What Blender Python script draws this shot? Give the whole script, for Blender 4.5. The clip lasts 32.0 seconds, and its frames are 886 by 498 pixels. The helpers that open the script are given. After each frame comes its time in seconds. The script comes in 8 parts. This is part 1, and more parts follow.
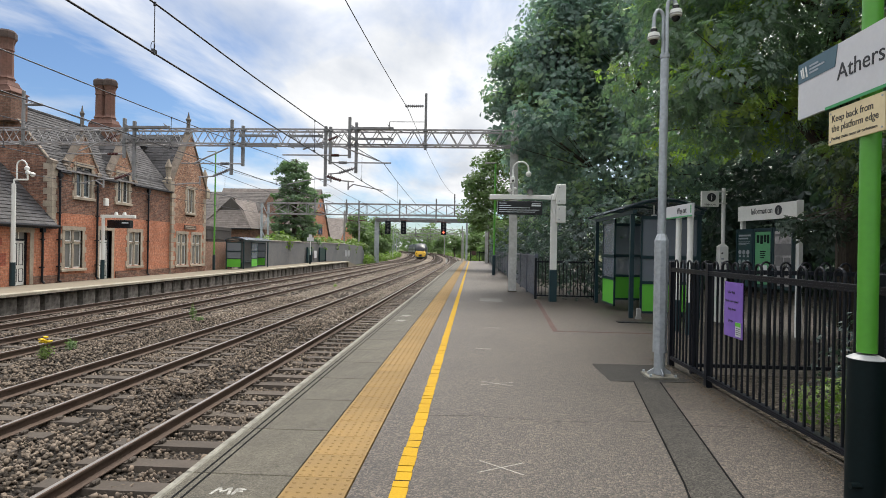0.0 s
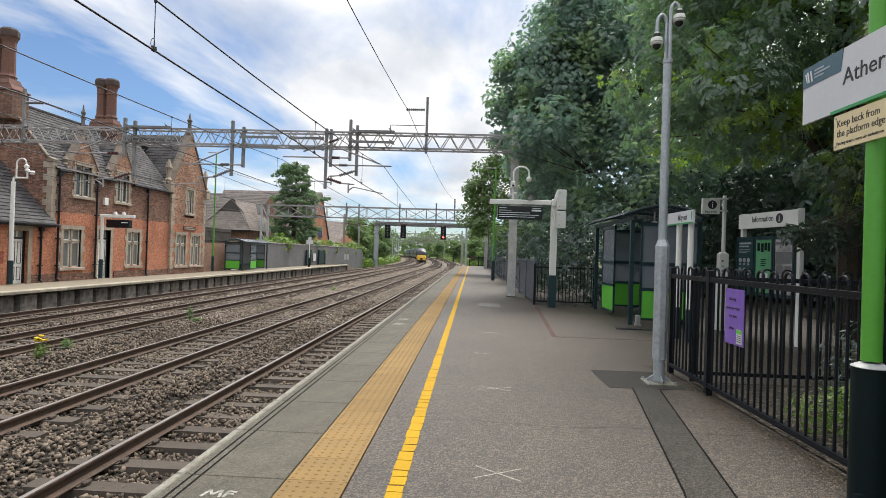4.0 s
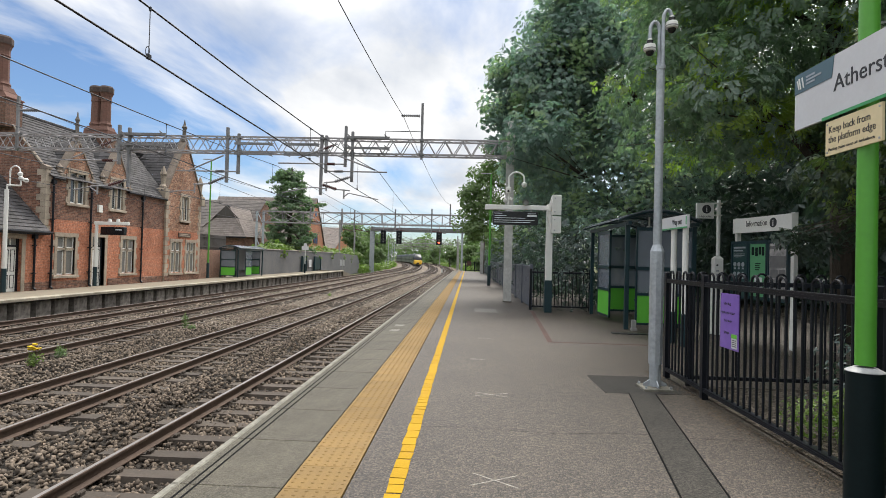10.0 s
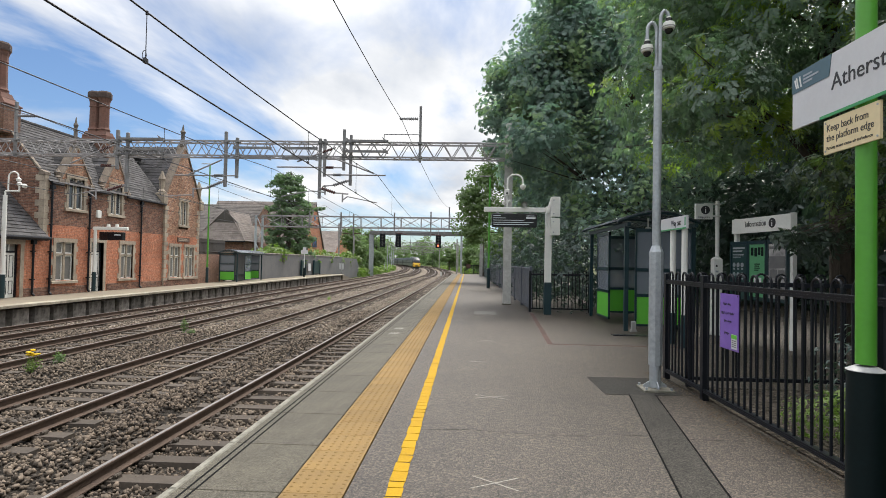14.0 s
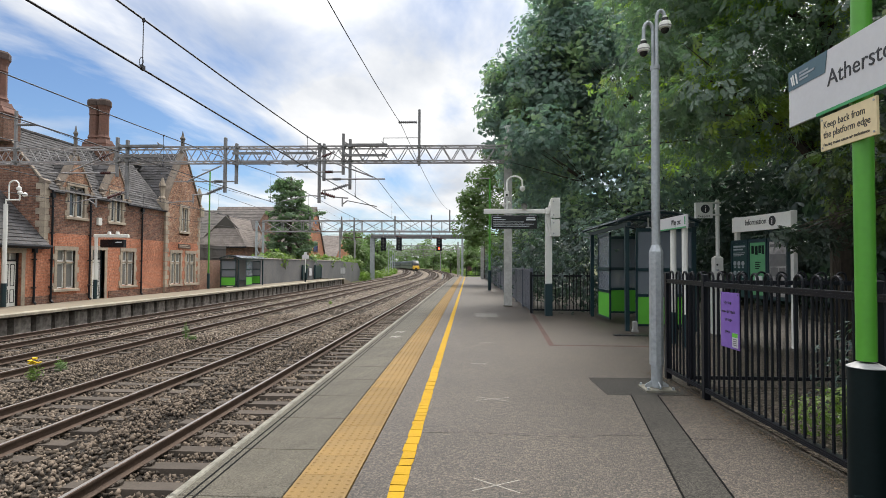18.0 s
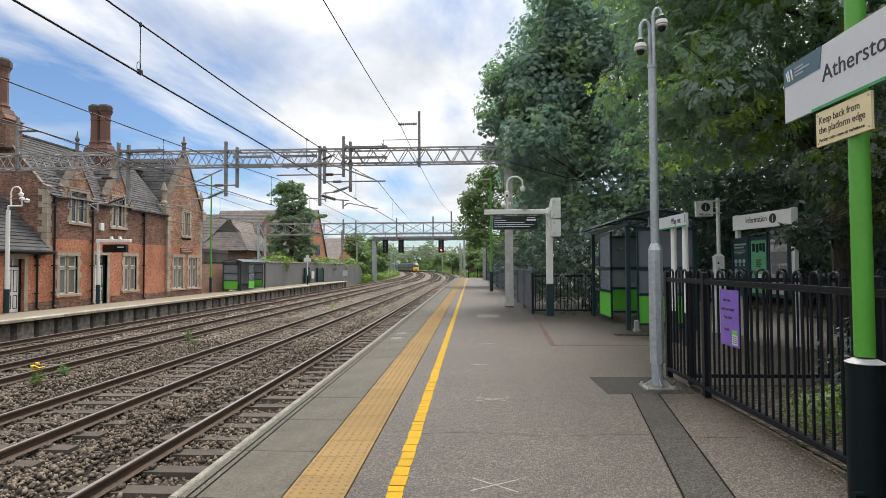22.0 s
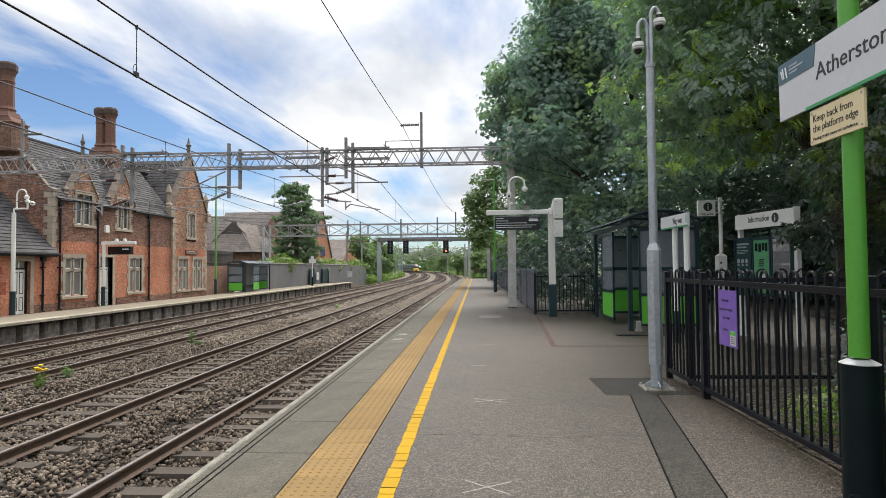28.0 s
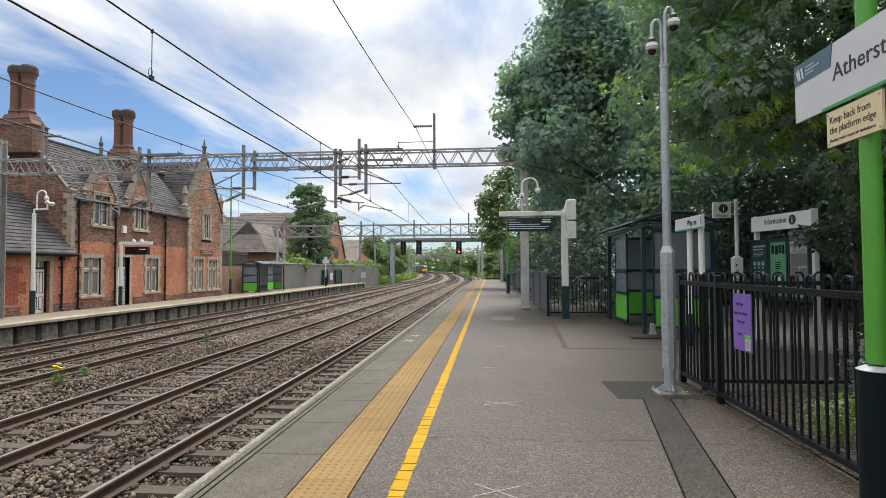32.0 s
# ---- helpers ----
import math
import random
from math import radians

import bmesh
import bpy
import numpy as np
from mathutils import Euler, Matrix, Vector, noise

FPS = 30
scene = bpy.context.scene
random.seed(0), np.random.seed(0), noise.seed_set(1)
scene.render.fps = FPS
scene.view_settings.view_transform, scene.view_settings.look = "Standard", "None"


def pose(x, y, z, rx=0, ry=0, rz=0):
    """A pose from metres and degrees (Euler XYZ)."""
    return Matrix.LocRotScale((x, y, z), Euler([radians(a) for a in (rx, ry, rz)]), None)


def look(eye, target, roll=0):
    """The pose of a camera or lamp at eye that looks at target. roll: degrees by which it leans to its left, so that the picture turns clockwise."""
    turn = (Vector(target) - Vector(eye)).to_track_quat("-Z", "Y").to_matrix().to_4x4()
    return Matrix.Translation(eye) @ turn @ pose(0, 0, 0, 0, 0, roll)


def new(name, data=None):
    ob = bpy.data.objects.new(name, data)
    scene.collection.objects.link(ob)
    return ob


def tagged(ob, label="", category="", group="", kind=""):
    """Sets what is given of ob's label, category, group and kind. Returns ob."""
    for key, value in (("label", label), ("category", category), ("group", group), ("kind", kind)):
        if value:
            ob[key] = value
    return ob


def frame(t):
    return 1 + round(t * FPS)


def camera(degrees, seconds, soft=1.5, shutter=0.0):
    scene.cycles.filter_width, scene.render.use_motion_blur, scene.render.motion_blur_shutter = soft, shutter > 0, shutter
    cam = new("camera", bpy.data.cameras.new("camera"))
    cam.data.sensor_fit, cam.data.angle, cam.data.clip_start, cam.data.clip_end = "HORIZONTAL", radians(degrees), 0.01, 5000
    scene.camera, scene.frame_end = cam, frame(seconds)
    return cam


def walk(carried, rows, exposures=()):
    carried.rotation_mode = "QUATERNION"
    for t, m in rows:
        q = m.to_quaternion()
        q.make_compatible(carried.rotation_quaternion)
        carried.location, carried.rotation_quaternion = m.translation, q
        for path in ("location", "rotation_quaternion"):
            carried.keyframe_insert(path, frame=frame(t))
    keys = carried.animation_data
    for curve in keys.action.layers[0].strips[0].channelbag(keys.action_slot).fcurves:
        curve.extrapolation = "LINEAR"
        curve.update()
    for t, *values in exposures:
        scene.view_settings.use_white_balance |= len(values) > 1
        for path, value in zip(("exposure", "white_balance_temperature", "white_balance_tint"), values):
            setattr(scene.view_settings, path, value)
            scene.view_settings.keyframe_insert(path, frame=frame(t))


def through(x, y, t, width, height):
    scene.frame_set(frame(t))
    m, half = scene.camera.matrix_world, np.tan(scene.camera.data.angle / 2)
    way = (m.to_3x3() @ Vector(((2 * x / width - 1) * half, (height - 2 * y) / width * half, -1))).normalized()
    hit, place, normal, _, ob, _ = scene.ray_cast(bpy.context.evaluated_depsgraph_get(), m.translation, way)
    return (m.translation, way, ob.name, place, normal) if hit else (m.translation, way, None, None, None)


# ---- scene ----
cam = camera(77.0, 32.0, soft=0.55)

PATH = [
    (0, (-0.034, -0.039, 1.514), (-0.141, 1.958, 1.513), 1.0),
    (0.5, (-0.029, -0.026, 1.509), (-0.137, 1.971, 1.51), 1.2),
    (1, (-0.036, -0.019, 1.501), (-0.143, 1.978, 1.505), 1.4),
    (1.5, (-0.03, -0.007, 1.499), (-0.138, 1.99, 1.505), 1.3),
    (2, (-0.031, -0.005, 1.503), (-0.139, 1.992, 1.509), 1.2),
    (2.5, (-0.03, 0.005, 1.496), (-0.137, 2.002, 1.505), 1.4),
    (3, (-0.03, 0.004, 1.495), (-0.136, 2.001, 1.506), 1.7),
    (3.5, (-0.033, 0.009, 1.488), (-0.138, 2.007, 1.502), 1.9),
    (5.5, (-0.021, 0.028, 1.496), (-0.128, 2.025, 1.516), 1.3),
    (6, (-0.023, 0.02, 1.499), (-0.129, 2.017, 1.521), 1.3),
    (6.5, (-0.026, 0.017, 1.497), (-0.13, 2.014, 1.522), 1.4),
    (7, (-0.025, 0.013, 1.498), (-0.126, 2.01, 1.526), 1.4),
    (7.5, (-0.024, 0.009, 1.507), (-0.123, 2.006, 1.535), 1.2),
    (8, (-0.023, 0.016, 1.501), (-0.121, 2.013, 1.532), 1.3),
    (8.5, (-0.026, 0.01, 1.501), (-0.122, 2.008, 1.534), 1.4),
    (9, (-0.029, 0.01, 1.499), (-0.123, 2.008, 1.533), 1.4),
    (9.5, (-0.025, 0.013, 1.497), (-0.118, 2.011, 1.533), 1.5),
    (10, (-0.03, 0.011, 1.499), (-0.121, 2.008, 1.535), 1.5),
    (10.5, (-0.029, 0.011, 1.497), (-0.118, 2.009, 1.535), 1.5),
    (11, (-0.026, 0.016, 1.496), (-0.116, 2.013, 1.536), 1.5),
    (11.5, (-0.027, 0.016, 1.494), (-0.117, 2.013, 1.535), 1.4),
    (12, (-0.028, 0.019, 1.493), (-0.117, 2.016, 1.534), 1.3),
    (12.5, (-0.022, 0.021, 1.497), (-0.111, 2.019, 1.539), 1.3),
    (13, (-0.023, 0.023, 1.492), (-0.112, 2.02, 1.537), 1.3),
    (13.5, (-0.022, 0.027, 1.489), (-0.111, 2.025, 1.536), 1.2),
    (14, (-0.022, 0.026, 1.49), (-0.111, 2.023, 1.537), 1.1),
    (14.5, (-0.018, 0.028, 1.495), (-0.107, 2.025, 1.543), 1.0),
    (16.5, (-0.007, 0.033, 1.488), (-0.1, 2.03, 1.543), 0.6),
    (17, (-0.01, 0.033, 1.485), (-0.102, 2.03, 1.541), 0.5),
    (17.5, (-0.004, 0.032, 1.486), (-0.098, 2.029, 1.542), 0.4),
    (18, (-0.001, 0.032, 1.486), (-0.094, 2.029, 1.543), 0.3),
    (18.5, (0.001, 0.033, 1.486), (-0.093, 2.03, 1.543), 0.1),
    (19, (0.006, 0.033, 1.484), (-0.088, 2.03, 1.543), 0.0),
    (19.5, (0.009, 0.033, 1.485), (-0.087, 2.03, 1.544), -0.1),
    (20, (0.016, 0.04, 1.479), (-0.082, 2.037, 1.539), -0.3),
    (20.5, (0.017, 0.034, 1.477), (-0.081, 2.031, 1.538), -0.3),
    (21, (0.025, 0.033, 1.477), (-0.074, 2.03, 1.538), -0.3),
    (21.5, (0.034, 0.036, 1.476), (-0.067, 2.033, 1.537), -0.4),
    (22, (0.039, 0.033, 1.474), (-0.062, 2.03, 1.537), -0.3),
    (22.5, (0.047, 0.038, 1.477), (-0.055, 2.034, 1.539), -0.3),
    (23, (0.056, 0.033, 1.474), (-0.048, 2.03, 1.537), -0.3),
    (23.5, (0.065, 0.037, 1.476), (-0.04, 2.033, 1.539), -0.3),
    (24, (0.074, 0.039, 1.474), (-0.031, 2.035, 1.537), -0.4),
    (24.5, (0.081, 0.034, 1.475), (-0.025, 2.03, 1.538), -0.4),
    (25, (0.09, 0.037, 1.476), (-0.016, 2.033, 1.54), -0.4),
    (25.5, (0.098, 0.037, 1.474), (-0.009, 2.033, 1.538), -0.5),
    (27.5, (0.13, 0.05, 1.478), (0.016, 2.045, 1.544), -0.4),
    (28, (0.135, 0.055, 1.475), (0.015, 2.051, 1.541), -0.5),
    (28.5, (0.138, 0.063, 1.47), (0.01, 2.058, 1.538), -0.5),
    (29, (0.14, 0.063, 1.473), (0.005, 2.057, 1.541), -0.3),
    (29.5, (0.145, 0.066, 1.471), (0.002, 2.06, 1.54), -0.1),
    (30, (0.148, 0.069, 1.471), (-0.003, 2.062, 1.539), -0.2),
    (30.5, (0.155, 0.067, 1.471), (-0.001, 2.06, 1.54), -0.2),
    (31, (0.151, 0.056, 1.477), (-0.009, 2.048, 1.546), -0.2),
    (31.5, (0.153, 0.056, 1.485), (-0.01, 2.048, 1.554), -0.2),
    (32, (0.156, 0.061, 1.489), (-0.011, 2.052, 1.558), -0.3),
]
walk(cam, [(t, look(eye, target, roll)) for t, eye, target, roll in PATH])

# ---- world, sun, exposure ----
SUN_AZ, SUN_EL = 17.0, 58.0          # degrees: from +Y towards +X, and above the horizon
scene.view_settings.exposure = 0.4
world = bpy.data.worlds.new("sky")
scene.world = world
world.use_nodes = True


def build_sky():
    nt = world.node_tree
    nt.nodes.clear()
    N, L = nt.nodes.new, nt.links.new
    sky = N("ShaderNodeTexSky")
    sky.sky_type, sky.sun_disc = "NISHITA", False
    sky.sun_elevation, sky.sun_rotation = radians(SUN_EL), radians(SUN_AZ)
    sky.air_density, sky.dust_density = 1.0, 0.6
    tint = N("ShaderNodeMix")
    tint.data_type, tint.blend_type = "RGBA", "MULTIPLY"
    tint.inputs[0].default_value = 1.0
    tint.inputs[7].default_value = (0.066, 0.079, 0.095, 1)
    L(sky.outputs[0], tint.inputs[6])
    # cloud sheet: directions are thrown onto a flat layer overhead
    tc = N("ShaderNodeTexCoord")
    sep = N("ShaderNodeSeparateXYZ")
    L(tc.outputs["Generated"], sep.inputs[0])
    up = N("ShaderNodeMath"); up.operation = "MAXIMUM"; up.inputs[1].default_value = 0.0
    L(sep.outputs[2], up.inputs[0])
    add = N("ShaderNodeMath"); add.operation = "ADD"; add.inputs[1].default_value = 0.13
    L(up.outputs[0], add.inputs[0])
    comb = N("ShaderNodeCombineXYZ")
    for i in (0, 1):
        d = N("ShaderNodeMath"); d.operation = "DIVIDE"
        L(sep.outputs[i], d.inputs[0]); L(add.outputs[0], d.inputs[1]); L(d.outputs[0], comb.inputs[i])
    mp = N("ShaderNodeMapping")
    mp.inputs["Location"].default_value = (3.1, 1.4, 0.0)
    mp.inputs["Rotation"].default_value = (0, 0, radians(-28))
    mp.inputs["Scale"].default_value = (1.0, 0.5, 1.0)
    L(comb.outputs[0], mp.inputs[0])
    n1 = N("ShaderNodeTexNoise")
    n1.inputs["Scale"].default_value, n1.inputs["Detail"].default_value = 1.15, 7.0
    n1.inputs["Roughness"].default_value, n1.inputs["Distortion"].default_value = 0.55, 0.35
    L(mp.outputs[0], n1.inputs["Vector"])
    ramp = N("ShaderNodeValToRGB")
    ramp.color_ramp.elements[0].position, ramp.color_ramp.elements[1].position = 0.36, 0.54
    dot = N("ShaderNodeVectorMath"); dot.operation = "DOT_PRODUCT"
    az, el = radians(SUN_AZ), radians(SUN_EL)
    dot.inputs[1].default_value = (math.sin(az) * math.cos(el), math.cos(az) * math.cos(el), math.sin(el))
    L(tc.outputs["Generated"], dot.inputs[0])
    cov = N("ShaderNodeMath"); cov.operation = "MULTIPLY_ADD"
    cov.inputs[1].default_value, cov.inputs[2].default_value = 0.06, -0.01
    L(dot.outputs["Value"], cov.inputs[0])
    tot = N("ShaderNodeMath"); tot.operation = "ADD"
    # a clearer stretch of sky low over the station
    gap = N("ShaderNodeVectorMath"); gap.operation = "DOT_PRODUCT"
    gap.inputs[1].default_value = (-0.45, 0.865, 0.22)
    L(tc.outputs["Generated"], gap.inputs[0])
    thin = N("ShaderNodeMapRange")
    thin.inputs[1].default_value, thin.inputs[2].default_value, thin.inputs[3].default_value, thin.inputs[4].default_value = 0.93, 1.0, 0.07, -0.05
    L(gap.outputs["Value"], thin.inputs[0])
    low = N("ShaderNodeMapRange")
    low.inputs[1].default_value, low.inputs[2].default_value, low.inputs[3].default_value, low.inputs[4].default_value = 0.05, 0.2, -0.17, 0.0
    L(up.outputs[0], low.inputs[0])
    cv1 = N("ShaderNodeMath"); cv1.operation = "ADD"
    L(cov.outputs[0], cv1.inputs[0]); L(low.outputs[0], cv1.inputs[1])
    cv2 = N("ShaderNodeMath"); cv2.operation = "ADD"
    L(cv1.outputs[0], cv2.inputs[0]); L(thin.outputs[0], cv2.inputs[1])
    L(n1.outputs[0], tot.inputs[0]); L(cv2.outputs[0], tot.inputs[1])
    L(tot.outputs[0], ramp.inputs[0])
    lum = N("ShaderNodeMapRange")
    lum.inputs[1].default_value, lum.inputs[2].default_value, lum.inputs[3].default_value, lum.inputs[4].default_value = 0.2, 0.85, 0.95, 1.1
    L(dot.outputs["Value"], lum.inputs[0])
    # an overcast sheet is brighter overhead than towards the horizon
    zen = N("ShaderNodeMapRange")
    zen.inputs[1].default_value, zen.inputs[2].default_value, zen.inputs[3].default_value, zen.inputs[4].default_value = 0.38, 1.0, 1.0, 2.7
    L(up.outputs[0], zen.inputs[0])
    lz = N("ShaderNodeMath"); lz.operation = "MULTIPLY"
    L(lum.outputs[0], lz.inputs[0]); L(zen.outputs[0], lz.inputs[1])
    n2 = N("ShaderNodeTexNoise")
    n2.inputs["Scale"].default_value, n2.inputs["Detail"].default_value = 2.2, 6.0
    L(mp.outputs[0], n2.inputs["Vector"])
    shade = N("ShaderNodeValToRGB")
    shade.color_ramp.elements[0].position, shade.color_ramp.elements[1].position = 0.3, 0.7
    shade.color_ramp.elements[0].color, shade.color_ramp.elements[1].color = (0.5, 0.53, 0.58, 1), (0.9, 0.89, 0.87, 1)
    L(n2.outputs[0], shade.inputs[0])
    mix = N("ShaderNodeMix"); mix.data_type = "RGBA"
    L(ramp.outputs[0], mix.inputs[0]); L(tint.outputs[2], mix.inputs[6])
    bright = N("ShaderNodeVectorMath"); bright.operation = "SCALE"
    L(shade.outputs[0], bright.inputs[0]); L(lz.outputs[0], bright.inputs["Scale"]); L(bright.outputs[0], mix.inputs[7])
    bg = N("ShaderNodeBackground")
    bg.inputs[1].default_value = 1.0
    out = N("ShaderNodeOutputWorld")
    L(mix.outputs[2], bg.inputs[0]); L(bg.outputs[0], out.inputs[0])


build_sky()
_az, _el = radians(SUN_AZ), radians(SUN_EL)
sun = new("sun", bpy.data.lights.new("sun", "SUN"))
sun.data.energy, sun.data.angle, sun.data.color = 2.9, radians(24), (1.0, 0.94, 0.86)
sun.matrix_world = look((math.sin(_az) * math.cos(_el) * 60, math.cos(_az) * math.cos(_el) * 60, math.sin(_el) * 60), (0, 0, 0))


# ---- mesh helpers ----
class M:
    """Collects faces in world coordinates."""

    def __init__(self):
        self.v, self.f, self.mi, self.cur = [], [], [], 0

    def add(self, vs, fs):
        n = len(self.v)
        self.v += [tuple(p) for p in vs]
        self.f += [tuple(n + i for i in f) for f in fs]
        self.mi += [self.cur] * len(fs)
        return self

    def box(self, x0, x1, y0, y1, z0, z1, c=0.0):
        """A box; c cuts its upper edges."""
        if c <= 0:
            vs = [(x0, y0, z0), (x1, y0, z0), (x1, y1, z0), (x0, y1, z0), (x0, y0, z1), (x1, y0, z1), (x1, y1, z1), (x0, y1, z1)]
            return self.add(vs, [(3, 2, 1, 0), (4, 5, 6, 7), (0, 1, 5, 4), (1, 2, 6, 5), (2, 3, 7, 6), (3, 0, 4, 7)])
        vs = [(x0, y0, z0), (x1, y0, z0), (x1, y1, z0), (x0, y1, z0), (x0, y0, z1 - c), (x1, y0, z1 - c), (x1, y1, z1 - c), (x0, y1, z1 - c),
              (x0 + c, y0 + c, z1), (x1 - c, y0 + c, z1), (x1 - c, y1 - c, z1), (x0 + c, y1 - c, z1)]
        return self.add(vs, [(3, 2, 1, 0), (0, 1, 5, 4), (1, 2, 6, 5), (2, 3, 7, 6), (3, 0, 4, 7), (4, 5, 9, 8), (5, 6, 10, 9), (6, 7, 11, 10), (7, 4, 8, 11), (8, 9, 10, 11)])

    def tube(self, p0, p1, r0, r1=None, n=10, caps=True, turn=0.0):
        r1 = r0 if r1 is None else r1
        p0, p1 = Vector(p0), Vector(p1)
        d = (p1 - p0).normalized()
        a = d.cross(Vector((0, 0, 1)) if abs(d.z) < 0.95 else Vector((0, 1, 0))).normalized()
        b = d.cross(a)
        vs = []
        for p, r in ((p0, r0), (p1, r1)):
            for i in range(n):
                t = 2 * math.pi * i / n + turn
                vs.append(p + (a * math.cos(t) + b * math.sin(t)) * r)
        fs = [(i, (i + 1) % n, n + (i + 1) % n, n + i) for i in range(n)]
        if caps:
            fs += [tuple(range(n - 1, -1, -1)), tuple(range(n, 2 * n))]
        return self.add(vs, fs)

    def pipe(self, pts, r, n=8):
        for a, b in zip(pts, pts[1:]):
            self.tube(a, b, r, r, n)
        return self

    def slab(self, pts, axis, a, b):
        """A flat outline pushed along an axis from a to b. pts are the two other coordinates."""
        def at(p, c):
            return {"x": (c, p[0], p[1]), "y": (p[0], c, p[1]), "z": (p[0], p[1], c)}[axis]
        n = len(pts)
        vs = [at(p, a) for p in pts] + [at(p, b) for p in pts]
        fs = [(i, (i + 1) % n, n + (i + 1) % n, n + i) for i in range(n)] + [tuple(range(n - 1, -1, -1)), tuple(range(n, 2 * n))]
        return self.add(vs, fs)

    def lathe(self, x, y, prof, n=16):
        """Turned round an upright axis; prof is (radius, height) from below."""
        vs = []
        for r, z in prof:
            vs += [(x + r * math.cos(2 * math.pi * i / n), y + r * math.sin(2 * math.pi * i / n), z) for i in range(n)]
        fs = []
        for k in range(len(prof) - 1):
            fs += [(k * n + i, k * n + (i + 1) % n, (k + 1) * n + (i + 1) % n, (k + 1) * n + i) for i in range(n)]
        fs += [tuple(range(n - 1, -1, -1)), tuple(range((len(prof) - 1) * n, len(prof) * n))]
        return self.add(vs, fs)

    def mesh(self, name, mats, origin=(0, 0, 0), smooth=False, weld=False):
        me = bpy.data.meshes.new(name)
        o = origin
        me.from_pydata([(p[0] - o[0], p[1] - o[1], p[2] - o[2]) for p in self.v], [], self.f)
        for m in (mats if isinstance(mats, (list, tuple)) else [mats]):
            me.materials.append(m)
        if any(self.mi):
            me.polygons.foreach_set("material_index", self.mi)
        bm = bmesh.new()
        bm.from_mesh(me)
        if weld:
            bmesh.ops.remove_doubles(bm, verts=bm.verts, dist=0.0005)
        bmesh.ops.recalc_face_normals(bm, faces=bm.faces)
        bm.to_mesh(me)
        bm.free()
        if smooth:
            me.shade_smooth()
            me.set_sharp_from_angle(angle=radians(38))
        me.update()
        return me


WHERE = {}


def empty(name, x, y, z, label="", category="", group="", kind=""):
    ob = new(name)
    ob.location = (x, y, z)
    WHERE[ob] = (x, y, z)
    return tagged(ob, label, category, group, kind)


def part(name, m, material, parent, label="", smooth=False, weld=False):
    """Links what m holds as one mesh object under a thing or a part."""
    w = WHERE[parent]
    ob = new(name, m.mesh(name, material, w, smooth, weld))
    ob.parent = parent
    WHERE[ob] = w
    return tagged(ob, label)


def thing(name, m, material, x, y, z, label="", category="", group="", kind="", smooth=False):
    ob = new(name, m.mesh(name, material, (x, y, z), smooth))
    ob.location = (x, y, z)
    WHERE[ob] = (x, y, z)
    return tagged(ob, label, category, group, kind)


def piece(name, me, parent, x, y, z, rz=0.0):
    """One of many alike pieces that share a mesh; x, y, z in the world."""
    w = WHERE[parent]
    ob = new(name, me)
    ob.parent = parent
    ob.location = (x - w[0], y - w[1], z - w[2])
    if rz:
        ob.rotation_euler = (0, 0, rz)
    return ob


def np_mesh(name, verts, faces, mats):
    """A mesh from arrays; faces all have the same number of corners."""
    me = bpy.data.meshes.new(name)
    nv, (nf, k) = len(verts), faces.shape
    me.vertices.add(nv)
    me.vertices.foreach_set("co", np.asarray(verts, np.float32).ravel())
    me.loops.add(nf * k)
    me.loops.foreach_set("vertex_index", faces.astype(np.int32).ravel())
    me.polygons.add(nf)
    me.polygons.foreach_set("loop_start", np.arange(0, nf * k, k, dtype=np.int32))
    for m in mats:
        me.materials.append(m)
    me.update(calc_edges=True)
    me.validate()
    return me


def lettering(parent, text, size, m, material, name="lettering", align="LEFT", label="", width=0.0):
    cu = bpy.data.curves.new(name, "FONT")
    cu.body, cu.size, cu.extrude, cu.align_x = text, size, 0.002, align
    cu.resolution_u = 3
    tmp = bpy.data.objects.new(name, cu)
    scene.collection.objects.link(tmp)
    me = bpy.data.meshes.new_from_object(tmp.evaluated_get(bpy.context.evaluated_depsgraph_get()))
    bpy.data.objects.remove(tmp)
    if width:
        xs = [v.co.x for v in me.vertices]
        me.transform(Matrix.Diagonal((width / (max(xs) - min(xs)), 1, 1, 1)))
    me.materials.clear()
    me.materials.append(material)
    ob = new(name, me)
    ob.parent = parent
    w = WHERE[parent]
    ob.matrix_local = Matrix.Translation((-w[0], -w[1], -w[2])) @ m
    return tagged(ob, label)


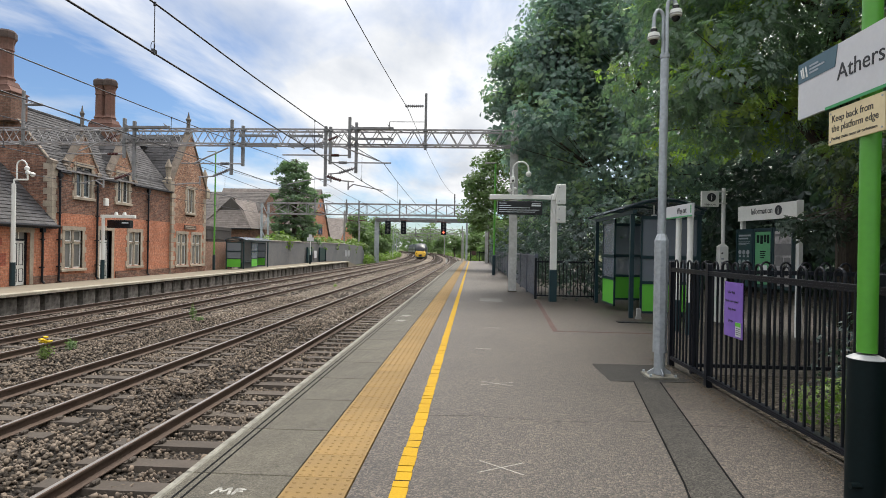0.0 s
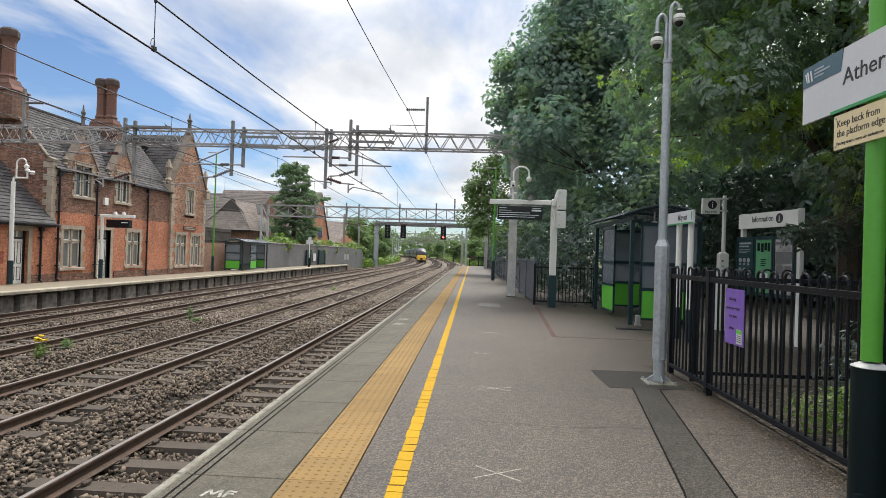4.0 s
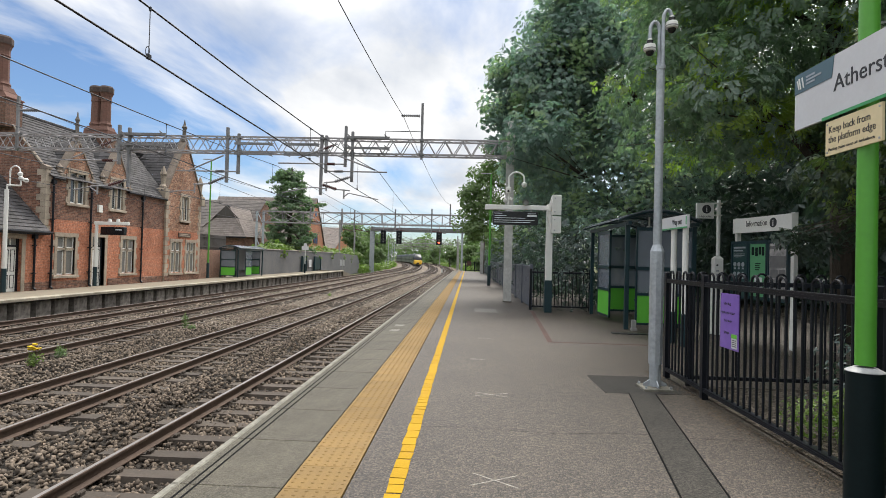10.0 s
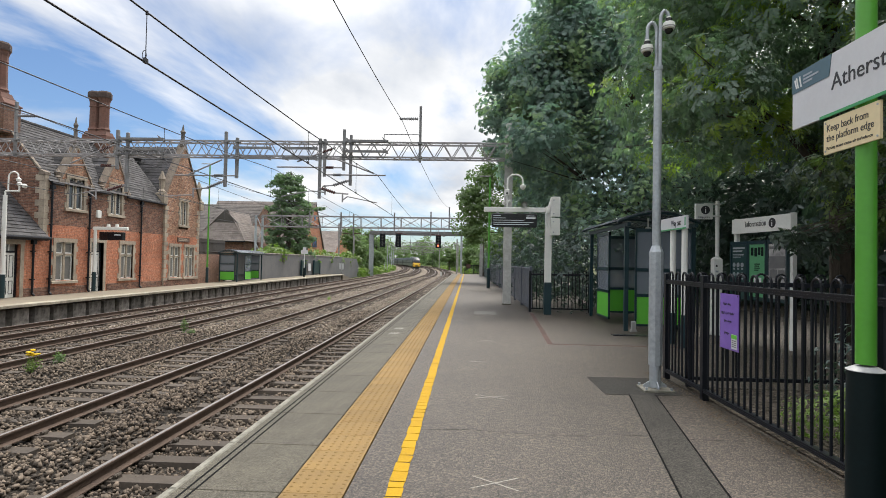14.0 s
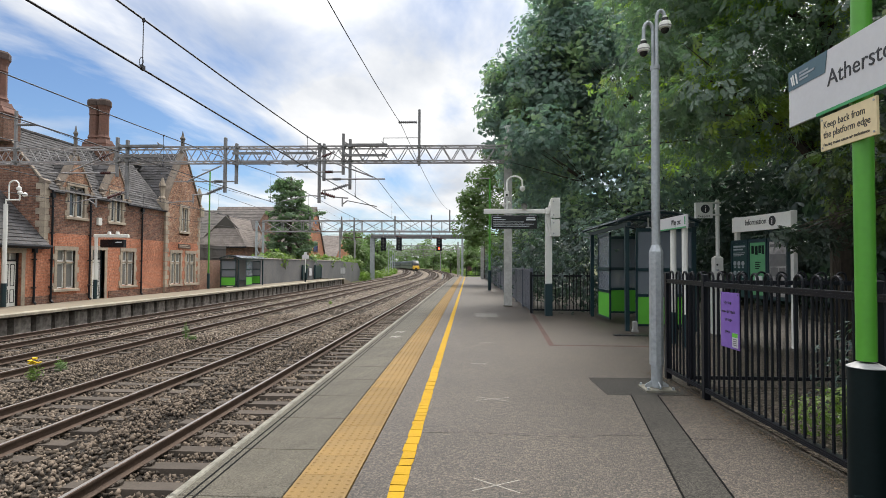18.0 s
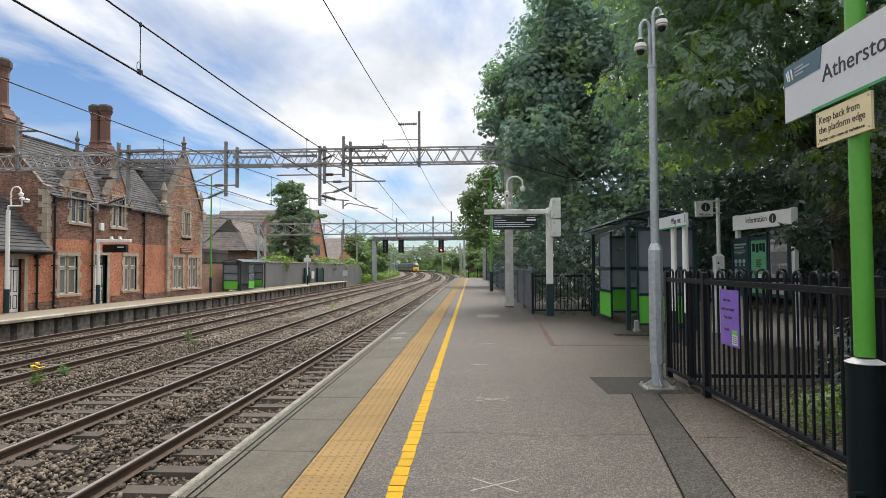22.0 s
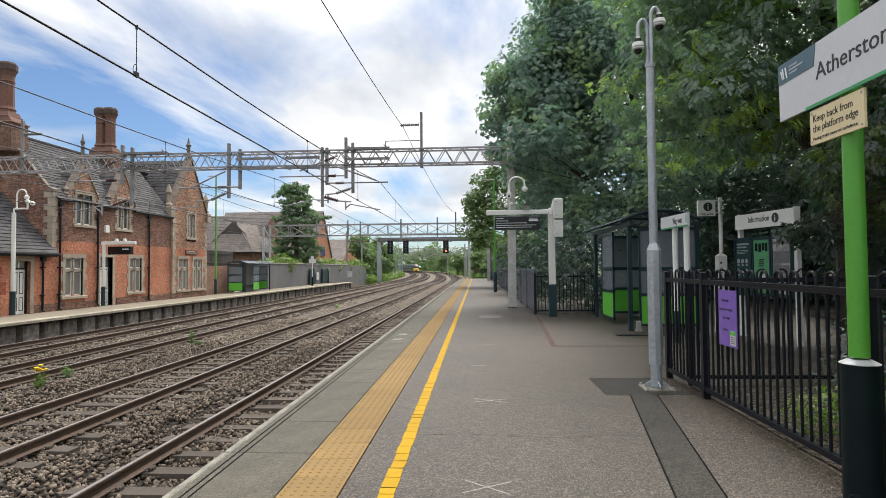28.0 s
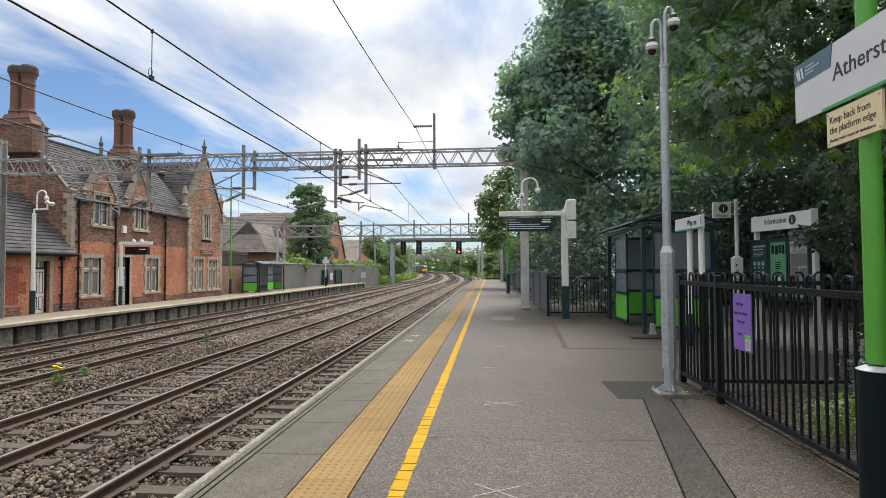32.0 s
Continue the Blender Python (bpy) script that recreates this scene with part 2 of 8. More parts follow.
# ---- materials ----
def surf(name, col, rough=0.7, metal=0.0, var=0.18, fine=40.0, coarse=1.2, bump=0.15, dist=0.004, tone=None, stain=0.35, rnd=0.0, spec=0.5,
         stretch=None, island=0.0):
    """Paint, stone, metal and so on: a base colour with grain, larger stains of a second tone, and fine relief."""
    ma = bpy.data.materials.new(name)
    ma.use_nodes = True
    nt = ma.node_tree
    N, L = nt.nodes.new, nt.links.new
    b = nt.nodes["Principled BSDF"]
    b.inputs["Roughness"].default_value, b.inputs["Metallic"].default_value = rough, metal
    b.inputs["Specular IOR Level"].default_value = spec
    tc = N("ShaderNodeTexCoord")
    vec = tc.outputs["Object"]
    if stretch:
        mp = N("ShaderNodeMapping"); mp.inputs["Scale"].default_value = stretch
        L(vec, mp.inputs[0]); vec = mp.outputs[0]
    n1 = N("ShaderNodeTexNoise"); n1.inputs["Scale"].default_value = fine; n1.inputs["Detail"].default_value = 4
    n2 = N("ShaderNodeTexNoise"); n2.inputs["Scale"].default_value = coarse; n2.inputs["Detail"].default_value = 5; n2.inputs["Roughness"].default_value = 0.62
    L(vec, n1.inputs["Vector"]); L(vec, n2.inputs["Vector"])
    tone = tone or tuple(c * 0.6 for c in col)
    r2 = N("ShaderNodeValToRGB"); r2.color_ramp.elements[0].position, r2.color_ramp.elements[1].position = 0.42, 0.68
    L(n2.outputs[0], r2.inputs[0])
    k = N("ShaderNodeMath"); k.operation = "MULTIPLY"; k.inputs[1].default_value = stain
    L(r2.outputs[0], k.inputs[0])
    mx = N("ShaderNodeMix"); mx.data_type = "RGBA"
    mx.inputs[6].default_value, mx.inputs[7].default_value = (*col, 1), (*tone, 1)
    L(k.outputs[0], mx.inputs[0])
    mr = N("ShaderNodeMapRange"); mr.inputs[1].default_value, mr.inputs[2].default_value = 0.25, 0.75
    mr.inputs[3].default_value, mr.inputs[4].default_value = 1 - var, 1 + var
    L(n1.outputs[0], mr.inputs[0])
    val = mr.outputs[0]
    for amount, node, sock in ((rnd, "ShaderNodeObjectInfo", "Random"), (island, "ShaderNodeNewGeometry", "Random Per Island")):
        if amount:
            oi = N(node)
            m2 = N("ShaderNodeMapRange"); m2.inputs[3].default_value, m2.inputs[4].default_value = 1 - amount, 1 + amount
            L(oi.outputs[sock], m2.inputs[0])
            mu = N("ShaderNodeMath"); mu.operation = "MULTIPLY"
            L(val, mu.inputs[0]); L(m2.outputs[0], mu.inputs[1]); val = mu.outputs[0]
    sc = N("ShaderNodeVectorMath"); sc.operation = "SCALE"
    L(mx.outputs[2], sc.inputs[0]); L(val, sc.inputs["Scale"]); L(sc.outputs[0], b.inputs["Base Color"])
    if bump:
        bp = N("ShaderNodeBump"); bp.inputs["Strength"].default_value, bp.inputs["Distance"].default_value = bump, dist
        L(n1.outputs[0], bp.inputs["Height"]); L(bp.outputs[0], b.inputs["Normal"])
    return ma


def glow(name, col, strength):
    ma = bpy.data.materials.new(name)
    ma.use_nodes = True
    b = ma.node_tree.nodes["Principled BSDF"]
    b.inputs["Base Color"].default_value = (*col, 1)
    b.inputs["Emission Color"].default_value = (*col, 1)
    b.inputs["Emission Strength"].default_value = strength
    return ma


def brickwork(name, c1, c2, mortar, patch, w=0.225, h=0.075, stain=0.6):
    """Brick courses at real size on any upright wall."""
    ma = surf(name, c1, 0.88, var=0.12, bump=0)
    nt = ma.node_tree
    N, L = nt.nodes.new, nt.links.new
    b = nt.nodes["Principled BSDF"]
    tc = N("ShaderNodeTexCoord"); sp = N("ShaderNodeSeparateXYZ"); L(tc.outputs["Object"], sp.inputs[0])
    ad = N("ShaderNodeMath"); ad.operation = "ADD"; L(sp.outputs[0], ad.inputs[0]); L(sp.outputs[1], ad.inputs[1])
    cb = N("ShaderNodeCombineXYZ"); L(ad.outputs[0], cb.inputs[0]); L(sp.outputs[2], cb.inputs[1])
    br = N("ShaderNodeTexBrick")
    br.inputs["Scale"].default_value = 1.0
    br.inputs["Brick Width"].default_value, br.inputs["Row Height"].default_value = w, h
    br.inputs["Mortar Size"].default_value, br.inputs["Mortar Smooth"].default_value = 0.008, 0.2
    br.inputs["Color1"].default_value, br.inputs["Color2"].default_value, br.inputs["Mortar"].default_value = (*c1, 1), (*c2, 1), (*mortar, 1)
    br.inputs["Bias"].default_value = -0.1
    L(cb.outputs[0], br.inputs["Vector"])
    n = N("ShaderNodeTexNoise"); n.inputs["Scale"].default_value, n.inputs["Detail"].default_value, n.inputs["Roughness"].default_value = 0.7, 6, 0.65
    L(tc.outputs["Object"], n.inputs["Vector"])
    r = N("ShaderNodeValToRGB"); r.color_ramp.elements[0].position, r.color_ramp.elements[1].position = 0.45, 0.62
    L(n.outputs[0], r.inputs[0])
    k = N("ShaderNodeMath"); k.operation = "MULTIPLY"; k.inputs[1].default_value = stain; L(r.outputs[0], k.inputs[0])
    mx = N("ShaderNodeMix"); mx.data_type = "RGBA"; mx.blend_type = "MULTIPLY"
    mx.inputs[7].default_value = (*patch, 1)
    L(k.outputs[0], mx.inputs[0]); L(br.outputs[0], mx.inputs[6])
    n3 = N("ShaderNodeTexNoise"); n3.inputs["Scale"].default_value, n3.inputs["Detail"].default_value = 9.0, 4
    L(tc.outputs["Object"], n3.inputs["Vector"])
    mr = N("ShaderNodeMapRange"); mr.inputs[1].default_value, mr.inputs[2].default_value, mr.inputs[3].default_value, mr.inputs[4].default_value = 0.25, 0.75, 0.5, 1.5
    L(n3.outputs[0], mr.inputs[0])
    sc = N("ShaderNodeVectorMath"); sc.operation = "SCALE"; L(mx.outputs[2], sc.inputs[0]); L(mr.outputs[0], sc.inputs["Scale"])
    L(sc.outputs[0], b.inputs["Base Color"])
    bp = N("ShaderNodeBump"); bp.inputs["Strength"].default_value, bp.inputs["Distance"].default_value = 0.5, 0.012
    bp.invert = True
    L(br.outputs["Fac"], bp.inputs["Height"]); L(bp.outputs[0], b.inputs["Normal"])
    return ma


def speckled(name, col, dark, light, scale, rough=0.9, bump=0.5, dist=0.006, big=0.5, patch=0.3, rnd=0.0, spec=0.3):
    """Asphalt, ballast, gravel: chips of several tones packed together."""
    ma = bpy.data.materials.new(name)
    ma.use_nodes = True
    nt = ma.node_tree
    N, L = nt.nodes.new, nt.links.new
    b = nt.nodes["Principled BSDF"]
    b.inputs["Roughness"].default_value = rough
    b.inputs["Specular IOR Level"].default_value = spec
    tc = N("ShaderNodeTexCoord")
    vo = N("ShaderNodeTexVoronoi"); vo.inputs["Scale"].default_value = scale
    L(tc.outputs["Object"], vo.inputs["Vector"])
    sx = N("ShaderNodeSeparateXYZ"); L(vo.outputs["Color"], sx.inputs[0])
    r = N("ShaderNodeValToRGB")
    e = r.color_ramp.elements
    e[0].position, e[0].color = 0.0, (*dark, 1)
    e[1].position, e[1].color = 1.0, (*light, 1)
    m = e.new(0.5); m.color = (*col, 1)
    L(sx.outputs[0], r.inputs[0])
    n = N("ShaderNodeTexNoise"); n.inputs["Scale"].default_value, n.inputs["Detail"].default_value, n.inputs["Roughness"].default_value = big, 7, 0.65
    L(tc.outputs["Object"], n.inputs["Vector"])
    mr = N("ShaderNodeMapRange"); mr.inputs[1].default_value, mr.inputs[2].default_value, mr.inputs[3].default_value, mr.inputs[4].default_value = 0.3, 0.7, 1 - patch, 1 + patch
    L(n.outputs[0], mr.inputs[0])
    sc = N("ShaderNodeVectorMath"); sc.operation = "SCALE"; L(r.outputs[0], sc.inputs[0]); L(mr.outputs[0], sc.inputs["Scale"])
    last = sc
    if rnd:
        oi = N("ShaderNodeObjectInfo")
        rr = N("ShaderNodeMapRange"); rr.inputs[3].default_value, rr.inputs[4].default_value = 1 - rnd, 1 + rnd
        L(oi.outputs["Random"], rr.inputs[0])
        last = N("ShaderNodeVectorMath"); last.operation = "SCALE"
        L(sc.outputs[0], last.inputs[0]); L(rr.outputs[0], last.inputs["Scale"])
    L(last.outputs[0], b.inputs["Base Color"])
    bp = N("ShaderNodeBump"); bp.inputs["Strength"].default_value, bp.inputs["Distance"].default_value = bump, dist
    L(vo.outputs["Distance"], bp.inputs["Height"]); bp.invert = True; L(bp.outputs[0], b.inputs["Normal"])
    return ma


def leafy(name, c1, c2, through=0.48, rough=0.42, sunlit=None, glowing=(1.05, 1.4, 0.7)):
    """Leaves: two greens mixed leaf by leaf, sprays of sunlit yellow-green put into the colour, and some light coming
    through.
    """
    ma = bpy.data.materials.new(name)
    ma.use_nodes = True
    nt = ma.node_tree
    N, L = nt.nodes.new, nt.links.new
    b = nt.nodes["Principled BSDF"]
    b.inputs["Roughness"].default_value = rough
    b.inputs["Specular IOR Level"].default_value = 0.4
    g = N("ShaderNodeNewGeometry")
    tc = N("ShaderNodeTexCoord")
    n = N("ShaderNodeTexNoise"); n.inputs["Scale"].default_value, n.inputs["Detail"].default_value = 0.45, 3
    L(tc.outputs["Object"], n.inputs["Vector"])
    ad = N("ShaderNodeMath"); ad.operation = "MULTIPLY_ADD"; ad.inputs[1].default_value = 0.5
    L(g.outputs["Random Per Island"], ad.inputs[0])
    m2 = N("ShaderNodeMath"); m2.operation = "MULTIPLY_ADD"; m2.inputs[1].default_value, m2.inputs[2].default_value = 1.6, -0.55
    L(n.outputs[0], m2.inputs[0]); L(m2.outputs[0], ad.inputs[2])
    mx = N("ShaderNodeMix"); mx.data_type = "RGBA"; mx.clamp_factor = True
    mx.inputs[6].default_value, mx.inputs[7].default_value = (*c1, 1), (*c2, 1)
    L(ad.outputs[0], mx.inputs[0])
    # patches where sun on the leaves is painted as a yellower green
    if sunlit:
        ny = N("ShaderNodeTexNoise"); ny.inputs["Scale"].default_value, ny.inputs["Detail"].default_value = 0.8, 3
        L(tc.outputs["Object"], ny.inputs["Vector"])
        ry = N("ShaderNodeValToRGB"); ry.color_ramp.elements[0].position, ry.color_ramp.elements[1].position = 0.53, 0.62
        L(ny.outputs[0], ry.inputs[0])
        my = N("ShaderNodeMix"); my.data_type = "RGBA"
        my.inputs[7].default_value = (*sunlit, 1)
        L(ry.outputs[0], my.inputs[0]); L(mx.outputs[2], my.inputs[6])
        mx = my
    L(mx.outputs[2], b.inputs["Base Color"])
    tr = N("ShaderNodeBsdfTranslucent")
    sc = N("ShaderNodeVectorMath"); sc.operation = "MULTIPLY"; sc.inputs[1].default_value = glowing
    L(mx.outputs[2], sc.inputs[0]); L(sc.outputs[0], tr.inputs[0])
    ms = N("ShaderNodeMixShader"); ms.inputs[0].default_value = through
    L(b.outputs[0], ms.inputs[1]); L(tr.outputs[0], ms.inputs[2])
    L(ms.outputs[0], nt.nodes["Material Output"].inputs[0])
    return ma


def glass(name, col=(0.8, 0.85, 0.85), alpha=0.35, rough=0.05):
    ma = bpy.data.materials.new(name)
    ma.use_nodes = True
    nt = ma.node_tree
    N, L = nt.nodes.new, nt.links.new
    b = nt.nodes["Principled BSDF"]
    b.inputs["Base Color"].default_value = (*col, 1)
    b.inputs["Roughness"].default_value = rough
    b.inputs["Alpha"].default_value = alpha
    return ma


asphalt = speckled("asphalt", (0.039, 0.0298, 0.0218), (0.009, 0.0069, 0.0052), (0.125, 0.098, 0.074), 85, 0.58, 0.9, 0.004, 0.6, 0.24, spec=0.5)
asphalt_dark = speckled("dark_asphalt", (0.028, 0.026, 0.0225), (0.012, 0.0112, 0.01), (0.052, 0.048, 0.041), 120, 0.8, 0.6, 0.004, 0.9, 0.25, spec=0.3)
asphalt_trench = speckled("trench_asphalt", (0.037, 0.034, 0.028), (0.015, 0.0138, 0.0115), (0.074, 0.067, 0.056), 110, 0.8, 0.7, 0.004, 0.9, 0.3, spec=0.3)
bitumen_gap_black = surf("bitumen_gap_black", (0.009, 0.009, 0.009), 0.9, var=0.3, bump=0.3, spec=0.1)
concrete = speckled("concrete", (0.064, 0.056, 0.039), (0.03, 0.026, 0.018), (0.115, 0.102, 0.074), 140, 0.75, 0.8, 0.004, 2.4, 0.28, 0.14, spec=0.5)
concrete_far = surf("pale_concrete", (0.2, 0.168, 0.12), 0.9, var=0.12, fine=30, coarse=0.6, tone=(0.145, 0.124, 0.092), stain=0.7)
concrete_face = surf("stained_concrete", (0.25, 0.222, 0.195), 0.95, var=0.45, fine=7, coarse=2.4, tone=(0.05, 0.042, 0.036), stain=0.85, bump=0.5, dist=0.02, rnd=0.25)
white_edge = surf("worn_white_paint", (0.21, 0.2, 0.165), 0.8, var=0.3, fine=35, coarse=3, tone=(0.085, 0.08, 0.062), stain=0.95)
mark_paint = surf("worn_marking_paint", (0.33, 0.32, 0.29), 0.85, var=0.5, fine=60, coarse=6, tone=(0.12, 0.11, 0.09), stain=0.8, bump=0)
cream_edge = surf("weathered_cream_edge", (0.34, 0.305, 0.235), 0.85, var=0.25, fine=20, coarse=2, tone=(0.19, 0.165, 0.125), stain=0.8, rnd=0.18)
tactile_mat = surf("buff_tactile", (0.225, 0.143, 0.052), 0.8, spec=0.25, var=0.16, fine=90, coarse=1.5, tone=(0.165, 0.112, 0.055), stain=0.6, rnd=0.09, bump=0.2)
yellow_paint = surf("yellow_paint", (0.4, 0.235, 0.002), 0.7, spec=0.2, var=0.14, fine=60, coarse=4, tone=(0.34, 0.195, 0.006), stain=0.5, rnd=0.06)
chalk = surf("chalk", (0.3, 0.285, 0.255), 0.95, var=0.7, fine=80)
white_paint = surf("white_paint", (0.74, 0.74, 0.71), 0.45, var=0.04, fine=20, coarse=2, tone=(0.6, 0.6, 0.57), stain=0.4, bump=0.03)
sign_white = surf("sign_white", (0.58, 0.58, 0.6), 0.4, var=0.03, coarse=1.5, tone=(0.5, 0.5, 0.51), stain=0.4, bump=0)
collar_grey = surf("dirty_white_collar", (0.36, 0.365, 0.37), 0.5, var=0.12, fine=30, coarse=4, tone=(0.26, 0.265, 0.265), stain=0.5, bump=0)
cream = surf("cream_sign", (0.72, 0.6, 0.36), 0.5, var=0.05, fine=25, coarse=3, tone=(0.6, 0.48, 0.28), stain=0.5, bump=0)
black_paint = surf("black_paint", (0.009, 0.0105, 0.015), 0.36, var=0.2, fine=60, coarse=3, tone=(0.014, 0.015, 0.019), bump=0.06, spec=0.25)
dark_ink = surf("dark_ink", (0.025, 0.025, 0.03), 0.6, bump=0)
navy_green = surf("dark_teal_paint", (0.011, 0.034, 0.043), 0.35, var=0.12, fine=30, coarse=2, bump=0.05)
base_green = surf("blackish_green_paint", (0.005, 0.011, 0.012), 0.5, spec=0.15, var=0.15, fine=40, coarse=2, bump=0.06)
lime = surf("lime_green_paint", (0.09, 0.33, 0.035), 0.38, var=0.05, fine=30, coarse=2, tone=(0.07, 0.27, 0.03), bump=0.04)
lime_panel = surf("lime_green_panel", (0.13, 0.5, 0.05), 0.45, var=0.05, coarse=2, tone=(0.1, 0.4, 0.05), bump=0.02)
sign_green = surf("sign_green", (0.04, 0.3, 0.1), 0.5, var=0.05, bump=0)
logo_blue = surf("logo_slate", (0.055, 0.12, 0.15), 0.4, var=0.05, bump=0)
purple = surf("purple_card", (0.19, 0.1, 0.42), 0.6, var=0.08, fine=10, coarse=3, tone=(0.27, 0.17, 0.48), stain=0.5, bump=0)
galv = surf("galvanised_steel", (0.4, 0.43, 0.46), 0.5, 0.5, var=0.14, fine=25, coarse=4, tone=(0.28, 0.3, 0.32), stain=0.7, bump=0.06)
tube_steel = surf("tarnished_drop_tube", (0.21, 0.21, 0.215), 0.65, 0.2, var=0.15, fine=14, coarse=1.6, tone=(0.1, 0.095, 0.095), stain=0.7, bump=0.1)
galv_dull = surf("weathered_steel_grey", (0.33, 0.33, 0.32), 0.65, 0.2, var=0.15, fine=14, coarse=1.6, tone=(0.2, 0.19, 0.18), stain=0.7, bump=0.15)
cover_steel = surf("worn_cover_plate", (0.15, 0.14, 0.125), 0.7, 0.1, var=0.3, fine=40, coarse=3, tone=(0.09, 0.083, 0.072), stain=0.7, bump=0.2)
gantry_steel = surf("gantry_steel", (0.33, 0.32, 0.325), 0.65, 0.15, var=0.15, fine=12, coarse=1.5, tone=(0.2, 0.175, 0.175), stain=0.7, bump=0.1)
wire_mat = surf("dark_copper_wire", (0.06, 0.06, 0.068), 0.55, 0.6, bump=0)
insul = surf("brown_porcelain", (0.085, 0.03, 0.028), 0.25, bump=0)
grey_porcelain = surf("grey_insulator", (0.16, 0.16, 0.17), 0.35, bump=0)
rail_side = surf("rusty_rail", (0.092, 0.06, 0.043), 0.85, 0.1, var=0.2, fine=30, coarse=3, tone=(0.045, 0.032, 0.028), bump=0.2)
rail_top = surf("polished_rail_head", (0.3, 0.28, 0.265), 0.42, 0.75, var=0.12, fine=60, coarse=4, tone=(0.2, 0.18, 0.17), stretch=(1, 0.05, 1), bump=0.03)
sleeper_mat = surf("sleeper_concrete", (0.075, 0.06, 0.047), 0.93, var=0.2, fine=25, coarse=3, tone=(0.053, 0.042, 0.034), stain=0.75, bump=0.3, rnd=0.2)
ballast_gap_shade = speckled("ballast_gap_shade", (0.026, 0.021, 0.016), (0.012, 0.0095, 0.0075), (0.05, 0.041, 0.033), 26, 0.95, 1.0, 0.03, 0.5, 0.3)
ballast_mat = speckled("ballast_bed", (0.158, 0.128, 0.098), (0.06, 0.049, 0.038), (0.27, 0.224, 0.178), 17, 0.95, 1.0, 0.05, 0.25, 0.25)
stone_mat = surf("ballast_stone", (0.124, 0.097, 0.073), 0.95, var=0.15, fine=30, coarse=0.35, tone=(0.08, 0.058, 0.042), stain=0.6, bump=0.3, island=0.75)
# paler than stone_mat, for the stones further down the line
stone_pale = surf("pale_ballast_stone", (0.265, 0.222, 0.178), 0.95, var=0.15, fine=30, coarse=0.35, tone=(0.2, 0.17, 0.14), stain=0.6, bump=0.3, island=0.4)
grass_ground = speckled("rough_grass", (0.07, 0.085, 0.03), (0.04, 0.055, 0.02), (0.12, 0.11, 0.05), 12, 0.95, 0.6, 0.05, 0.12, 0.35)
soil = speckled("leaf_litter_soil", (0.06, 0.05, 0.038), (0.025, 0.02, 0.016), (0.12, 0.102, 0.082), 30, 0.95, 0.9, 0.03, 0.6, 0.3)
litter_mat = surf("dry_leaves", (0.12, 0.09, 0.06), 0.9, var=0.2, island=0.5, bump=0)
brick_pave = surf("red_brick_paver", (0.082, 0.046, 0.038), 0.9, var=0.2, fine=50, rnd=0.2, bump=0.2)
brick_red = brickwork("station_brick", (0.42, 0.15, 0.077), (0.5, 0.205, 0.118), (0.4, 0.215, 0.15), (0.56, 0.5, 0.46))
brick_garden = brickwork("old_garden_brick", (0.24, 0.125, 0.085), (0.33, 0.19, 0.135), (0.27, 0.2, 0.16), (0.6, 0.56, 0.52))
brick_dark = brickwork("weathered_brick", (0.13, 0.06, 0.042), (0.3, 0.145, 0.092), (0.2, 0.155, 0.125), (0.5, 0.48, 0.46), stain=0.75)
brick_stack = brickwork("stack_brick", (0.15, 0.075, 0.052), (0.2, 0.105, 0.072), (0.16, 0.12, 0.095), (0.6, 0.55, 0.5))
brick_flint = brickwork("pale_gable_brick", (0.23, 0.1, 0.06), (0.5, 0.29, 0.18), (0.3, 0.24, 0.19), (0.55, 0.5, 0.45), 0.225, 0.075, 0.7)
brick_patch = brickwork("dull_red_brick", (0.27, 0.062, 0.036), (0.31, 0.085, 0.05), (0.28, 0.12, 0.08), (0.8, 0.75, 0.7))
brick_new = brickwork("plain_red_brick", (0.4, 0.15, 0.075), (0.44, 0.18, 0.09), (0.36, 0.24, 0.18), (0.8, 0.75, 0.7))
sandstone = surf("weathered_sandstone", (0.38, 0.32, 0.25), 0.92, var=0.15, fine=14, coarse=1.6, tone=(0.2, 0.168, 0.137), stain=0.75, bump=0.35, dist=0.015, rnd=0.14)
sooty_stone = surf("sooty_stone", (0.17, 0.15, 0.13), 0.92, var=0.2, fine=14, coarse=1.6, tone=(0.09, 0.08, 0.07), stain=0.75, bump=0.35, dist=0.015)
chimney_stone = surf("chimney_terracotta", (0.155, 0.077, 0.058), 0.9, var=0.2, fine=10, coarse=1.5, tone=(0.13, 0.08, 0.066), stain=0.7, bump=0.25)
slate = surf("roof_slate", (0.066, 0.063, 0.066), 0.85, var=0.25, fine=5, coarse=1.2, tone=(0.045, 0.042, 0.04), stain=0.7, bump=0.3, dist=0.02, island=0.35)
tile_roof = surf("grey_brown_roof_tile", (0.2, 0.17, 0.152), 0.9, var=0.15, fine=6, coarse=0.8, tone=(0.13, 0.11, 0.1), stain=0.7, bump=0.3, dist=0.02, island=0.15)
tile_dark = surf("dark_roof_tile", (0.115, 0.1, 0.093), 0.9, var=0.15, fine=6, coarse=0.8, tone=(0.07, 0.065, 0.06), stain=0.7, bump=0.3, dist=0.02, island=0.15)
timber_dark = surf("dark_stained_boards", (0.07, 0.062, 0.056), 0.85, var=0.2, fine=10, stretch=(4, 4, 0.6), bump=0.2)
wall_grey = surf("grey_rendered_wall", (0.125, 0.125, 0.13), 0.9, var=0.16, fine=7, coarse=0.5, tone=(0.17, 0.167, 0.163), stain=0.6, bump=0.15)
window_dark = surf("window_glass", (0.05, 0.055, 0.06), 0.08, var=0.1, coarse=0.8, bump=0, spec=0.8)
